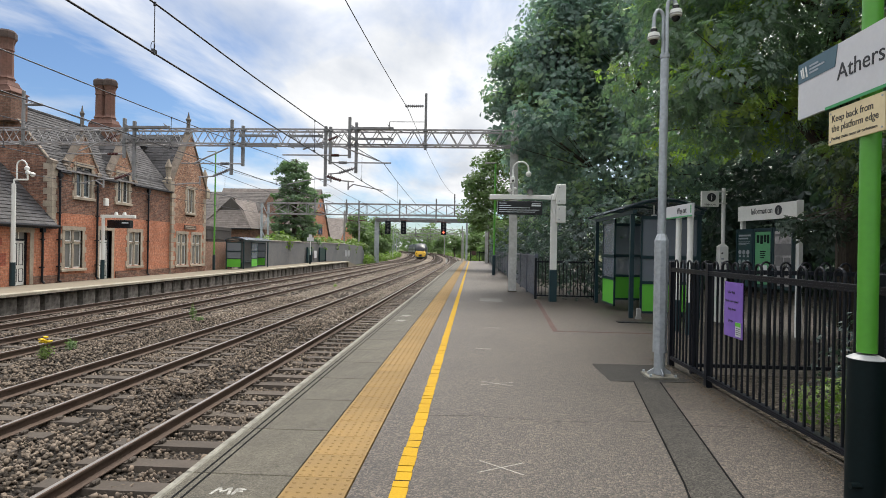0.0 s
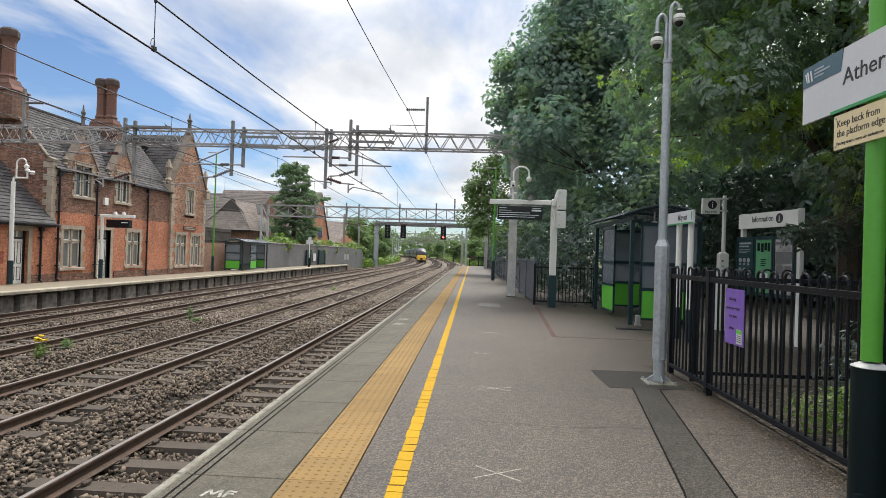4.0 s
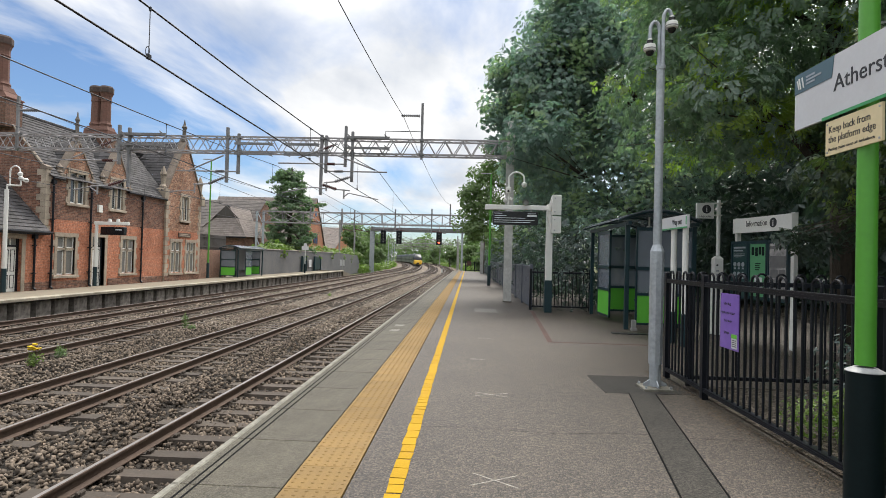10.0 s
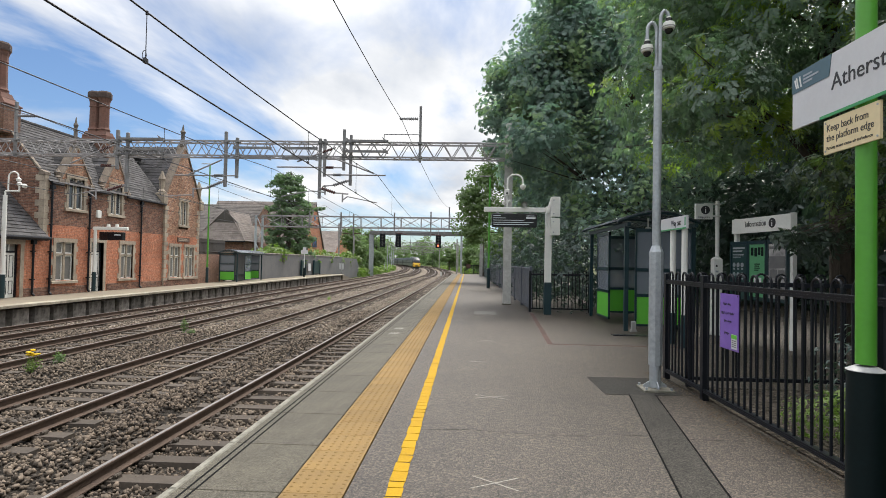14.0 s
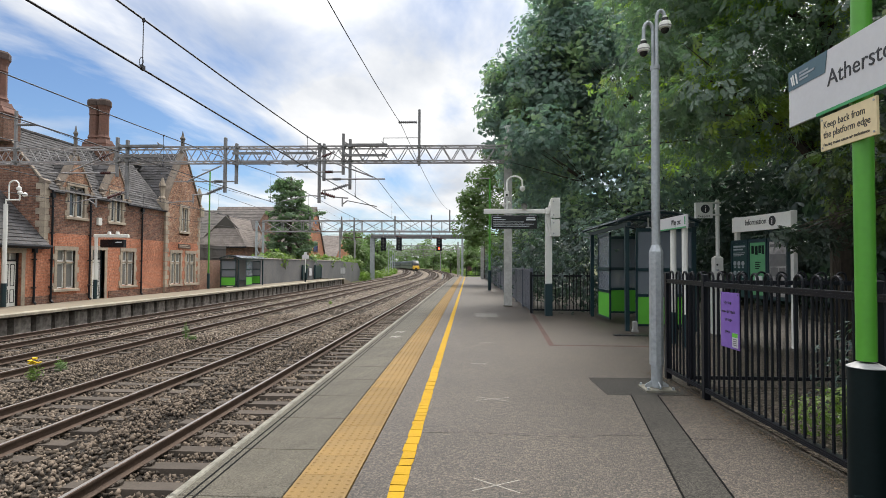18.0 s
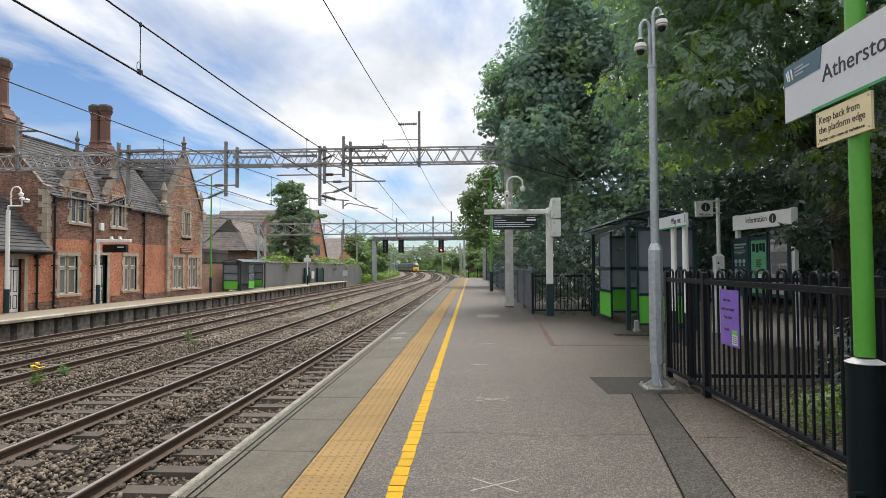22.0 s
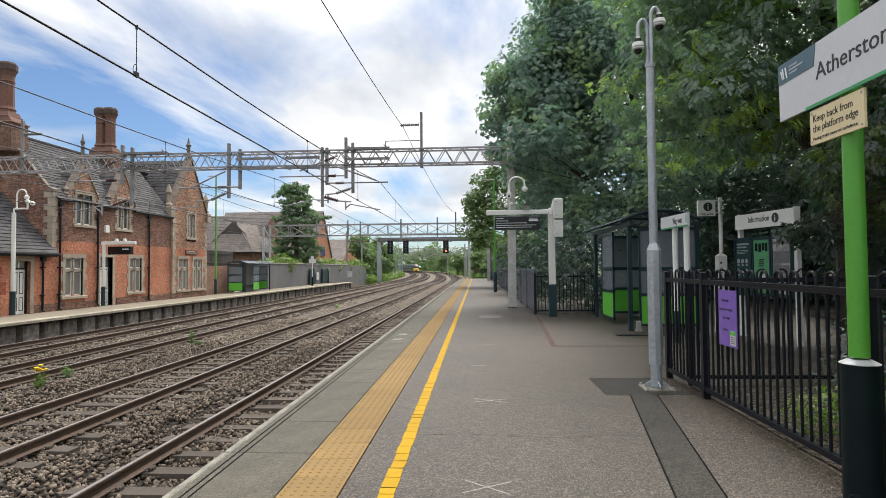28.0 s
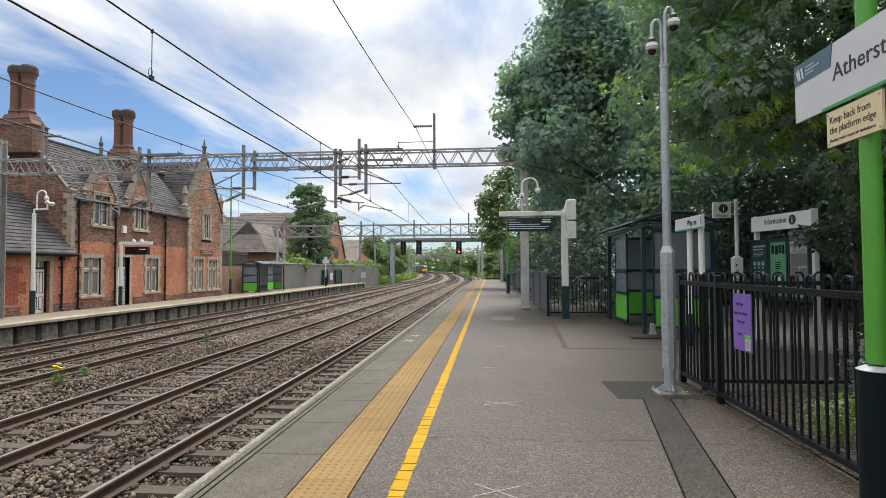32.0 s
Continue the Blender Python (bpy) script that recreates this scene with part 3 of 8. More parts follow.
window_net = surf("curtained_window_glass", (0.2, 0.2, 0.19), 0.12, var=0.12, coarse=1.1, bump=0, spec=0.7)
blue_glass = surf("blue_window", (0.03, 0.07, 0.2), 0.2, bump=0)
slate_paint = surf("slate_blue_paint", (0.09, 0.102, 0.132), 0.42, var=0.12, fine=20, coarse=2, tone=(0.05, 0.057, 0.078), bump=0.05)
column_steel = surf("pale_weathered_column", (0.5, 0.5, 0.48), 0.6, 0.1, var=0.16, fine=14, coarse=1.3, tone=(0.3, 0.29, 0.27), stain=0.7, bump=0.15)
cap_brick = surf("sooty_cap_brick", (0.085, 0.058, 0.05), 0.92, var=0.25, fine=12, coarse=1.6, tone=(0.05, 0.042, 0.038), stain=0.7, bump=0.3)
gable_stone = surf("dull_gable_stone", (0.24, 0.195, 0.155), 0.92, var=0.22, fine=12, coarse=1.8, tone=(0.11, 0.092, 0.078), stain=0.8, bump=0.35, dist=0.015, rnd=0.15)
poster_teal = surf("poster_dark_teal", (0.012, 0.045, 0.045), 0.35, var=0.1, bump=0)
poster_green = surf("poster_green", (0.1, 0.3, 0.15), 0.35, var=0.1, fine=12, coarse=3, tone=(0.06, 0.22, 0.1), bump=0)
poster_photo = surf("poster_pale_photo", (0.33, 0.32, 0.32), 0.35, var=0.5, fine=9, coarse=4, tone=(0.1, 0.1, 0.11), stain=0.9, bump=0)
plaque_brown = surf("brown_plaque", (0.12, 0.08, 0.062), 0.8, var=0.2, bump=0.1)
shelter_glass = glass("scratched_glazing", (0.2, 0.225, 0.26), 0.62, 0.2)
screen_black = surf("screen_black", (0.006, 0.006, 0.008), 0.25, bump=0, var=0.05)
screen_text = glow("screen_text", (0.45, 0.48, 0.5), 0.15)
camera_dome = surf("smoked_dome", (0.02, 0.02, 0.02), 0.1, bump=0)
bark = surf("bark", (0.075, 0.06, 0.048), 0.95, var=0.3, fine=12, coarse=1.5, stretch=(3, 3, 0.6), bump=0.7, dist=0.03)
bark_pale = surf("pale_bark", (0.17, 0.14, 0.105), 0.95, var=0.3, fine=10, coarse=1.5, stretch=(3, 3, 0.6), bump=0.6, dist=0.03)
leaf_sycamore = leafy("sycamore_leaves", (0.18, 0.25, 0.24), (0.3, 0.38, 0.345), 0.55, 0.42, (0.36, 0.45, 0.27), (1.0, 1.25, 0.95))
# shade under the trees and a bluish veil are put into this leaf colour
leaf_shade = leafy("shade_dark_leaves", (0.043, 0.066, 0.066), (0.09, 0.125, 0.115), 0.28, 0.35)
leaf_ash = leafy("ash_leaves", (0.115, 0.158, 0.148), (0.21, 0.275, 0.225), 0.52, 0.34, (0.3, 0.38, 0.08))
# darker copy of leaf_ash, with shade put into the leaf colour
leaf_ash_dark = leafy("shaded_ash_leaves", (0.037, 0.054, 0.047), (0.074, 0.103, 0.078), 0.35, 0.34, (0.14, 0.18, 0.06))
leaf_bright = leafy("bright_leaves", (0.095, 0.145, 0.06), (0.17, 0.235, 0.098), 0.42)
leaf_far = leafy("woodland_leaves", (0.12, 0.175, 0.085), (0.215, 0.29, 0.135), 0.42, 0.6)
leaf_pine = leafy("pine_needles", (0.13, 0.185, 0.135), (0.23, 0.3, 0.2), 0.5, 0.6)
leaf_ivy = leafy("bramble_leaves", (0.095, 0.145, 0.04), (0.22, 0.3, 0.075), 0.42)
yellow_flower = surf("yellow_petals", (0.75, 0.5, 0.01), 0.7, bump=0)
train_yellow = surf("warning_yellow", (0.62, 0.36, 0.01), 0.4, var=0.05, bump=0.02)
train_grey = surf("train_dark_grey", (0.028, 0.032, 0.038), 0.5, 0.1, var=0.05, bump=0.02)
train_dark = surf("train_dark_green", (0.02, 0.045, 0.045), 0.3, var=0.1, bump=0.02)
train_window = surf("train_glass", (0.01, 0.012, 0.016), 0.3, bump=0, spec=0.25)
train_under = surf("train_underframe", (0.03, 0.03, 0.03), 0.8, bump=0.2)
lamp_red = glow("red_signal_lamp", (1.0, 0.06, 0.03), 6.0)


# ---- ground, platforms, tracks ----
RAIL_Z = -0.915                      # top of the rails
TRACKS = (-3.42, -6.93, -10.98, -14.42)
FAR_Z = -0.38                        # top of the far platform


def bend(y):
    """How far the line has turned to its left at y."""
    d = max(0.0, y - 85.0)
    return -0.00062 * d * d if d < 225.0 else -0.00062 * 225.0 * (2 * d - 225.0)


def rise(y):
    """How far the line has climbed at y."""
    return 0.0045 * min(96.0, max(0.0, y - 112.0))


g = M()
g.add([(-1500, -300, -1.45), (1500, -300, -1.45), (1500, 2500, -1.45), (-1500, 2500, -1.45)], [(0, 1, 2, 3)])
thing("ground", g, grass_ground, 0, 0, 0, "rough green lineside grass reaching the horizon", "ground", kind="structure")

YS = [-12, 0, 28, 60, 105] + [105 + 12 * i for i in range(1, 36)]
# ballast bed with shoulders
m = M()
prof = [(-15.75, -1.2), (-15.6, -1.15), (-13.2, -1.15), (-12.7, -1.1), (-12.2, -1.15), (-9.7, -1.15), (-9.2, -1.1), (-8.7, -1.12), (-8.3, -1.15), (-5.6, -1.15), (-5.2, -1.07), (-4.9, -1.09), (-4.7, -1.16), (-1.95, -1.16)]
# near bed is almost black: shade between the stones put into its colour
gap_bed = M()
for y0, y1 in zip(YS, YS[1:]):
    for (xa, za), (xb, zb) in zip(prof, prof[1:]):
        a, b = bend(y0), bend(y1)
        (m if y0 >= 28 else gap_bed).add([(xa + a, y0, za + rise(y0)), (xb + a, y0, zb + rise(y0)), (xb + b, y1, zb + rise(y1)), (xa + b, y1, za + rise(y1))], [(0, 1, 2, 3)])
for y0, y1 in zip(YS, YS[1:]):
    if y0 >= 70:
        a, b = bend(y0), bend(y1)
        m.add([(-15.75 + a, y0, -1.16 + rise(y0)), (-18.6 + a, y0, -1.47), (-18.6 + b, y1, -1.47), (-15.75 + b, y1, -1.16 + rise(y1))], [(0, 3, 2, 1)])
        m.add([(-1.95 + a, y0, -1.1 + rise(y0)), (1.2 + a, y0, -1.47), (1.2 + b, y1, -1.47), (-1.95 + b, y1, -1.1 + rise(y1))], [(0, 1, 2, 3)])
thing("ballast_bed", m, ballast_mat, 0, 0, 0, "grey-brown stone track ballast under four tracks", "ballast", kind="structure")
thing("ballast_gap_shade", gap_bed, ballast_gap_shade, 0, 0, 0, "near-black ballast bed, the shade between loose stones put into its colour", "ballast", kind="structure")


def scatter_stones():
    rng = np.random.default_rng(3)
    block = np.array([(a, b, c) for a in (-1, 1) for b in (-1, 1) for c in (-1, 1)], float) * 0.62
    quads = np.array([(0, 1, 3, 2), (4, 6, 7, 5), (0, 4, 5, 1), (2, 3, 7, 6), (0, 2, 6, 4), (1, 5, 7, 3)])
    n, nb, nf = 84000, 5000, 24000
    y = np.concatenate([2.0 + 26.0 * rng.random(n) ** 1.5, -7.0 + 9.2 * rng.random(nb), 19.0 + 75.0 * rng.random(nf) ** 1.35])
    x = rng.uniform(-15.6, -1.95, n + nb + nf)
    x[n:n + nb] = rng.uniform(-6.0, -1.95, nb)
    far = np.arange(n + nb + nf) >= n + nb
    keep = (x > -1.25 * np.maximum(y, 2.4) - 3.0)
    x, y, far = x[keep], y[keep], far[keep]
    n = len(x)
    px = np.array([p[0] for p in prof]); pz = np.array([p[1] for p in prof])
    z = np.interp(x, px, pz)
    # stones stay below the sleepers' tops where these lie
    size = rng.uniform(0.02, 0.037, n) * np.minimum(1 + 0.018 * np.maximum(y, 0), 1.9)
    pile = 0.05 * np.sin(x * 2.3 + np.sin(y * 0.7)) * np.sin(y * 0.9)
    between = np.ones(n)
    for c in TRACKS:
        between = np.where(np.abs(x - c) < 1.42, 0.0, between)
    z = z + between * (0.02 + pile * 0.5) + (1 - between) * (0.02 + 0.03 * np.sin(y * 1.7 + x) * np.sin(x * 2.9 + y * 0.31)) + rng.uniform(-0.012, 0.022, n)
    sc = rng.uniform(0.65, 1.3, (n, 3)) * size[:, None]
    jit = block[None] * (1 + rng.uniform(-0.45, 0.25, (n, 8, 1))) + rng.normal(0, 0.17, (n, 8, 3))
    v = jit * sc[:, None, :]
    q = rng.normal(size=(n, 4)); q /= np.linalg.norm(q, axis=1)[:, None]
    w, a, b, c = q.T
    R = np.stack([1 - 2 * (b * b + c * c), 2 * (a * b - c * w), 2 * (a * c + b * w), 2 * (a * b + c * w), 1 - 2 * (a * a + c * c), 2 * (b * c - a * w),
                  2 * (a * c - b * w), 2 * (b * c + a * w), 1 - 2 * (a * a + b * b)], 1).reshape(n, 3, 3)
    v = np.einsum("nij,nkj->nki", R, v) + np.stack([x, y, z], 1)[:, None, :]
    for sel, mat, label in ((~far, stone_mat, "loose angular grey-brown ballast stones between the rails"), (far, stone_pale, "pale ballast stones further down the line")):
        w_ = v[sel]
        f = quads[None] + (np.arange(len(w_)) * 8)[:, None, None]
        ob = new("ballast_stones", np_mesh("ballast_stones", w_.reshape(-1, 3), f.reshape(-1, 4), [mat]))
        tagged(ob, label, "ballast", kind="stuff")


scatter_stones()


def rail_mesh(xc, ys):
    """One flat-bottomed rail along the line, its worn head in a second material."""
    prof = [(-0.07, -0.159), (0.07, -0.159), (0.07, -0.148), (0.011, -0.125), (0.011, -0.045), (0.035, -0.035), (0.036, -0.008), (0.029, -0.001), (0.028, 0.0), (-0.018, 0.0), (-0.029, -0.001), (-0.036, -0.008), (-0.035, -0.035), (-0.011, -0.045),
            (-0.011, -0.125), (-0.07, -0.148)]
    k = len(prof)
    m = M()
    for y in ys:
        m.v += [(xc + bend(y) + px, y, RAIL_Z + rise(y) + pz) for px, pz in prof]
    for s in range(len(ys) - 1):
        for i in range(k):
            j = (i + 1) % k
            m.f.append((s * k + i, s * k + j, (s + 1) * k + j, (s + 1) * k + i))
            m.mi.append(1 if i == 8 else 0)
    return m


def sleeper_mesh():
    m = M()
    m.slab([(-0.14, -0.12), (0.14, -0.12), (0.115, 0.0), (-0.115, 0.0)], "x", -1.25, 1.25)
    for s in (-0.7525, 0.7525):
        m.box(s - 0.1, s + 0.1, -0.09, 0.09, 0.0, 0.018)
        for d in (-0.125, 0.125):
            m.tube((s + d, -0.06, 0.03), (s + d, 0.06, 0.03), 0.022, 0.022, 6)
            m.box(s + d - 0.03, s + d + 0.03, -0.035, 0.035, 0.0, 0.05, 0.012)
    return m.mesh("sleeper", sleeper_mat)


SLEEPER = sleeper_mesh()
RY = [-12, 0, 30, 60, 90, 105] + [105 + 10 * i for i in range(1, 42)]
SL_Z = RAIL_Z - 0.159 - 0.018
for ti, xc in enumerate(TRACKS):
    tr = empty("railway_track", xc, 0, RAIL_Z - 0.3, "rusty steel rails on stained concrete sleepers in ballast", "track", "tracks of the line", "structure")
    for s in (-0.7525, 0.7525):
        part("rail", rail_mesh(xc + s, RY), [rail_side, rail_top], tr)
    y = -5.95 + 0.13 * ti
    near = 0
    far = M()
    while y < 400:
        if near < 81:
            piece("sleeper", SLEEPER, tr, xc, y, SL_Z)
            near += 1
        else:
            b = bend(y)
            far.box(xc + b - 1.25, xc + b + 1.25, y - 0.12, y + 0.12, SL_Z - 0.1 + rise(y), SL_Z + rise(y))
        y += 0.65
    tagged(part("far_sleepers", far, sleeper_mat, tr), kind="stuff")

# near platform: body, coping slabs, tactile slabs, yellow line
P_END = 72.0
pl = empty("platform_near", 0, 0, 0, "grey asphalt platform with concrete coping slabs", "platform", kind="structure")
m = M()
m.box(-1.55, -1.45, -8, P_END, -1.4, -0.16)
part("platform_wall", m, concrete_face, pl)
m = M()
m.box(-1.75, 14.0, -8, P_END, -1.4, -0.08)
part("platform_fill", m, concrete, pl)
m = M()
m.add([(-0.775, -8, -0.004), (14, -8, -0.004), (14, P_END, -0.004), (-0.775, P_END, -0.004)], [(0, 1, 2, 3)])
part("asphalt_surface", m, asphalt, pl)
m = M()
m.add([(-1.9, P_END, -0.005), (1.9, P_END, -0.005), (1.9, P_END + 7, -1.3), (-1.9, P_END + 7, -1.3)], [(0, 1, 2, 3)])
part("end_ramp", m, asphalt, pl)
mm = M()
mm.box(-1.865, -1.192, 0.004, 0.910, -0.12, 0.0, 0.004)
for gx in (-1.80, -1.745):
    mm.box(gx - 0.008, gx + 0.008, 0.006, 0.908, 0.0, 0.0012)
mm.mi = [0] * 10 + [1] * 12
COPING = mm.mesh("coping_slab", [concrete, bitumen_gap_black])
mm = M()
mm.box(-1.93, -1.867, 0.004, 0.910, -0.12, 0.001, 0.012)
NOSE = mm.mesh("white_edge", white_edge)
mm = M()
mm.box(-1.183, -0.785, 0.002, 0.398, -0.06, 0.0, 0.002)
for i in range(6):
    for j in range(6):
        x, y = -1.183 + 0.033 + 0.0664 * i, 0.033 + 0.0664 * j
        pts = [(x + 0.014 * math.cos(a * math.pi / 3), y + 0.014 * math.sin(a * math.pi / 3)) for a in range(6)]
        vs = [(px, py, 0.0) for px, py in pts] + [(x + (px - x) * 0.55, y + (py - y) * 0.55, 0.005) for px, py in pts]
        mm.add(vs, [(a, (a + 1) % 6, 6 + (a + 1) % 6, 6 + a) for a in range(6)] + [(6, 7, 8, 9, 10, 11)])
TACTILE = mm.mesh("tactile_slab", tactile_mat)
y = -6.484
while y < P_END - 0.9:
    piece("coping_slab", COPING, pl, 0, y, 0)
    piece("white_edge", NOSE, pl, 0, y, 0)
    y += 0.914
y = -6.83
while y < P_END - 0.4:
    piece("tactile_slab", TACTILE, pl, 0, y, 0)
    y += 0.4
# yellow line of separate painted flakes
rng = random.Random(11)
y = -6.4
flakes = M()
count = 0
while y < P_END - 1:
    ln = rng.uniform(0.1, 0.24)
    j = lambda: rng.uniform(-0.006, 0.006)
    m = M()
    vs = [(-0.522 + j(), y + 0.006 + j(), -0.003), (-0.415 + j(), y + 0.006 + j(), -0.003), (-0.415 + j(), y + ln - 0.006 + j(), -0.003), (-0.522 + j(), y + ln - 0.006 + j(), -0.003)]
    vs += [(a, b, 0.001) for a, b, c in vs]
    fs = [(4, 5, 6, 7), (0, 1, 5, 4), (1, 2, 6, 5), (2, 3, 7, 6), (3, 0, 4, 7)]
    if y < 14:
        m.add(vs, fs)
        part("yellow_line_patch", m, yellow_paint, pl)
    else:
        flakes.add(vs, fs)
    y += ln
tagged(part("yellow_line", flakes, yellow_paint, pl), kind="stuff")

# repairs and marks in the asphalt
m = M()
m.slab([(1.59, 7.56), (1.6, 6.58), (2.66, 6.62), (2.66, 7.6)], "z", -0.02, 0.0)
part("asphalt_patch", m, asphalt_dark, pl)
m = M()
m.slab([(1.88, 6.59), (2.17, 6.61), (1.69, 3.71), (1.52, 2.6), (1.15, 2.6), (1.39, 3.7)], "z", -0.02, 0.0)
part("trench_patch", m, asphalt_trench, pl)
m = M()
for (xa, ya, xb, yb) in ((1.875, 6.6, 1.38, 3.7), (1.38, 3.7, 1.14, 2.6), (2.18, 6.6, 1.70, 3.7), (1.70, 3.7, 1.53, 2.6)):
    m.slab([(xa - 0.006, ya), (xa + 0.006, ya), (xb + 0.006, yb), (xb - 0.006, yb)], "z", -0.02, 0.002)
part("bitumen_seam", m, bitumen_gap_black, pl)
m = M()
for k in range(7):
    m.slab([(-0.4 + k * 0.4, 5.0 + 0.05 * math.sin(k * 1.7)), (k * 0.4, 5.0 + 0.05 * math.sin(k * 1.7 + 1.7)), (k * 0.4, 5.006 + 0.05 * math.sin(k * 1.7 + 1.7)), (-0.4 + k * 0.4, 5.006 + 0.05 * math.sin(k * 1.7))], "z", -0.02, -0.0025)
part("crack", m, asphalt_dark, pl)
for cx, cy, s, a in ((0.19, 3.86, 0.19, 0.55), (0.27, 6.3, 0.2, 0.4), (0.15, 8.5, 0.12, 0.3), (0.36, 10.8, 0.18, 0.5)):
    m = M()
    for t in (a, -a * 1.2):
        dx, dy = math.cos(t) * s, math.sin(t) * s
        nx, ny = -math.sin(t) * 0.0045, math.cos(t) * 0.0045
        m.slab([(cx - dx - nx, cy - dy - ny), (cx + dx - nx, cy + dy - ny), (cx + dx + nx, cy + dy + ny), (cx - dx + nx, cy - dy + ny)], "z", -0.01, -0.0026)
    part("chalk_cross", m, chalk, pl)
# painted car-stop marks on the coping, too worn to read
for yy, ky in ((3.31, 1.0), (11.5, 3.2), (12.35, 3.2)):
    for (ua, va, ub, vb) in ((0.0, 0.0, 0.02, 1.0), (0.02, 1.0, 0.055, 0.3), (0.055, 0.3, 0.09, 1.0), (0.09, 1.0, 0.11, 0.05), (0.135, 0.05, 0.135, 0.95), (0.135, 0.9, 0.19, 0.8), (0.135, 0.5, 0.18, 0.55)):
        xa, ya, xb, yb = -1.6 + ua, yy + 0.1 * ky * (va - 0.5), -1.6 + ub, yy + 0.1 * ky * (vb - 0.5)
        d = math.hypot(xb - xa, yb - ya); nx, ny = -(yb - ya) / d * 0.009, (xb - xa) / d * 0.009 * ky
        m = M(); m.slab([(xa - nx, ya - ny), (xb - nx, yb - ny), (xb + nx, yb + ny), (xa + nx, ya + ny)], "z", -0.002, 0.0025)
        part("painted_stroke", m, mark_paint, pl)
# red brick line in the surface, bent once
m = M(); m.box(-0.05, 0.05, -0.1075, 0.1075, -0.03, -0.001, 0.003)
PAVER = m.mesh("paver", brick_pave)
for k in range(29):
    t = k / 28
    piece("paver", PAVER, pl, 1.93 + (1.55 - 1.93) * t, 16.9 + (10.62 - 16.9) * t, 0)
for k in range(11):
    piece("paver", PAVER, pl, 1.66 + 0.225 * k, 10.55, 0, math.pi / 2)
# steel access cover
m = M(); m.box(0.2, 0.86, 16.14, 17.26, -0.03, 0.003, 0.004)
thing("access_cover", m, cover_steel, 0.53, 16.75, 0, "pale square steel access cover set in the asphalt", "cover")

# far platform
fp = empty("platform_far", -17, 0, FAR_Z, "pale worn platform with a stained concrete face", "platform", kind="structure")
# near-black fill: shade in the gaps between face panels put into its colour
m = M(); m.box(-24.0, -16.5, -4, 70.5, -1.5, FAR_Z - 0.22)
part("platform_fill", m, bitumen_gap_black, fp)
m = M(); m.slab([(-24.0, -0.7), (-16.25, -0.7), (-16.25, -0.302), (-20.2, -0.47), (-24.0, -0.47)], "y", -4, 70.5)
part("platform_surface", m, concrete_far, fp)
m = M(); m.slab([(70.5, -0.33), (70.5, -1.4), (77.5, -1.4), (77.5, -1.2)], "x", -19.0, -15.9)
part("end_ramp", m, concrete_far, fp)
m = M(); m.box(-16.25, -15.78, 0.005, 1.495, -0.4, -0.298, 0.012)
FAR_COPING = m.mesh("coping_slab", cream_edge)
m = M(); m.box(-16.5, -16.0, 0.0, 0.74, -1.35, -0.46, 0.03)
PIER = m.mesh("face_panel", concrete_face)
y = -3.0
while y < 69.1:
    piece("coping_slab", FAR_COPING, fp, 0, y, 0)
    y += 1.5
for k in range(73):
    piece("face_panel", PIER, fp, 0.03 * math.sin(k * 2.3), -3 + 1.0 * k, 0)


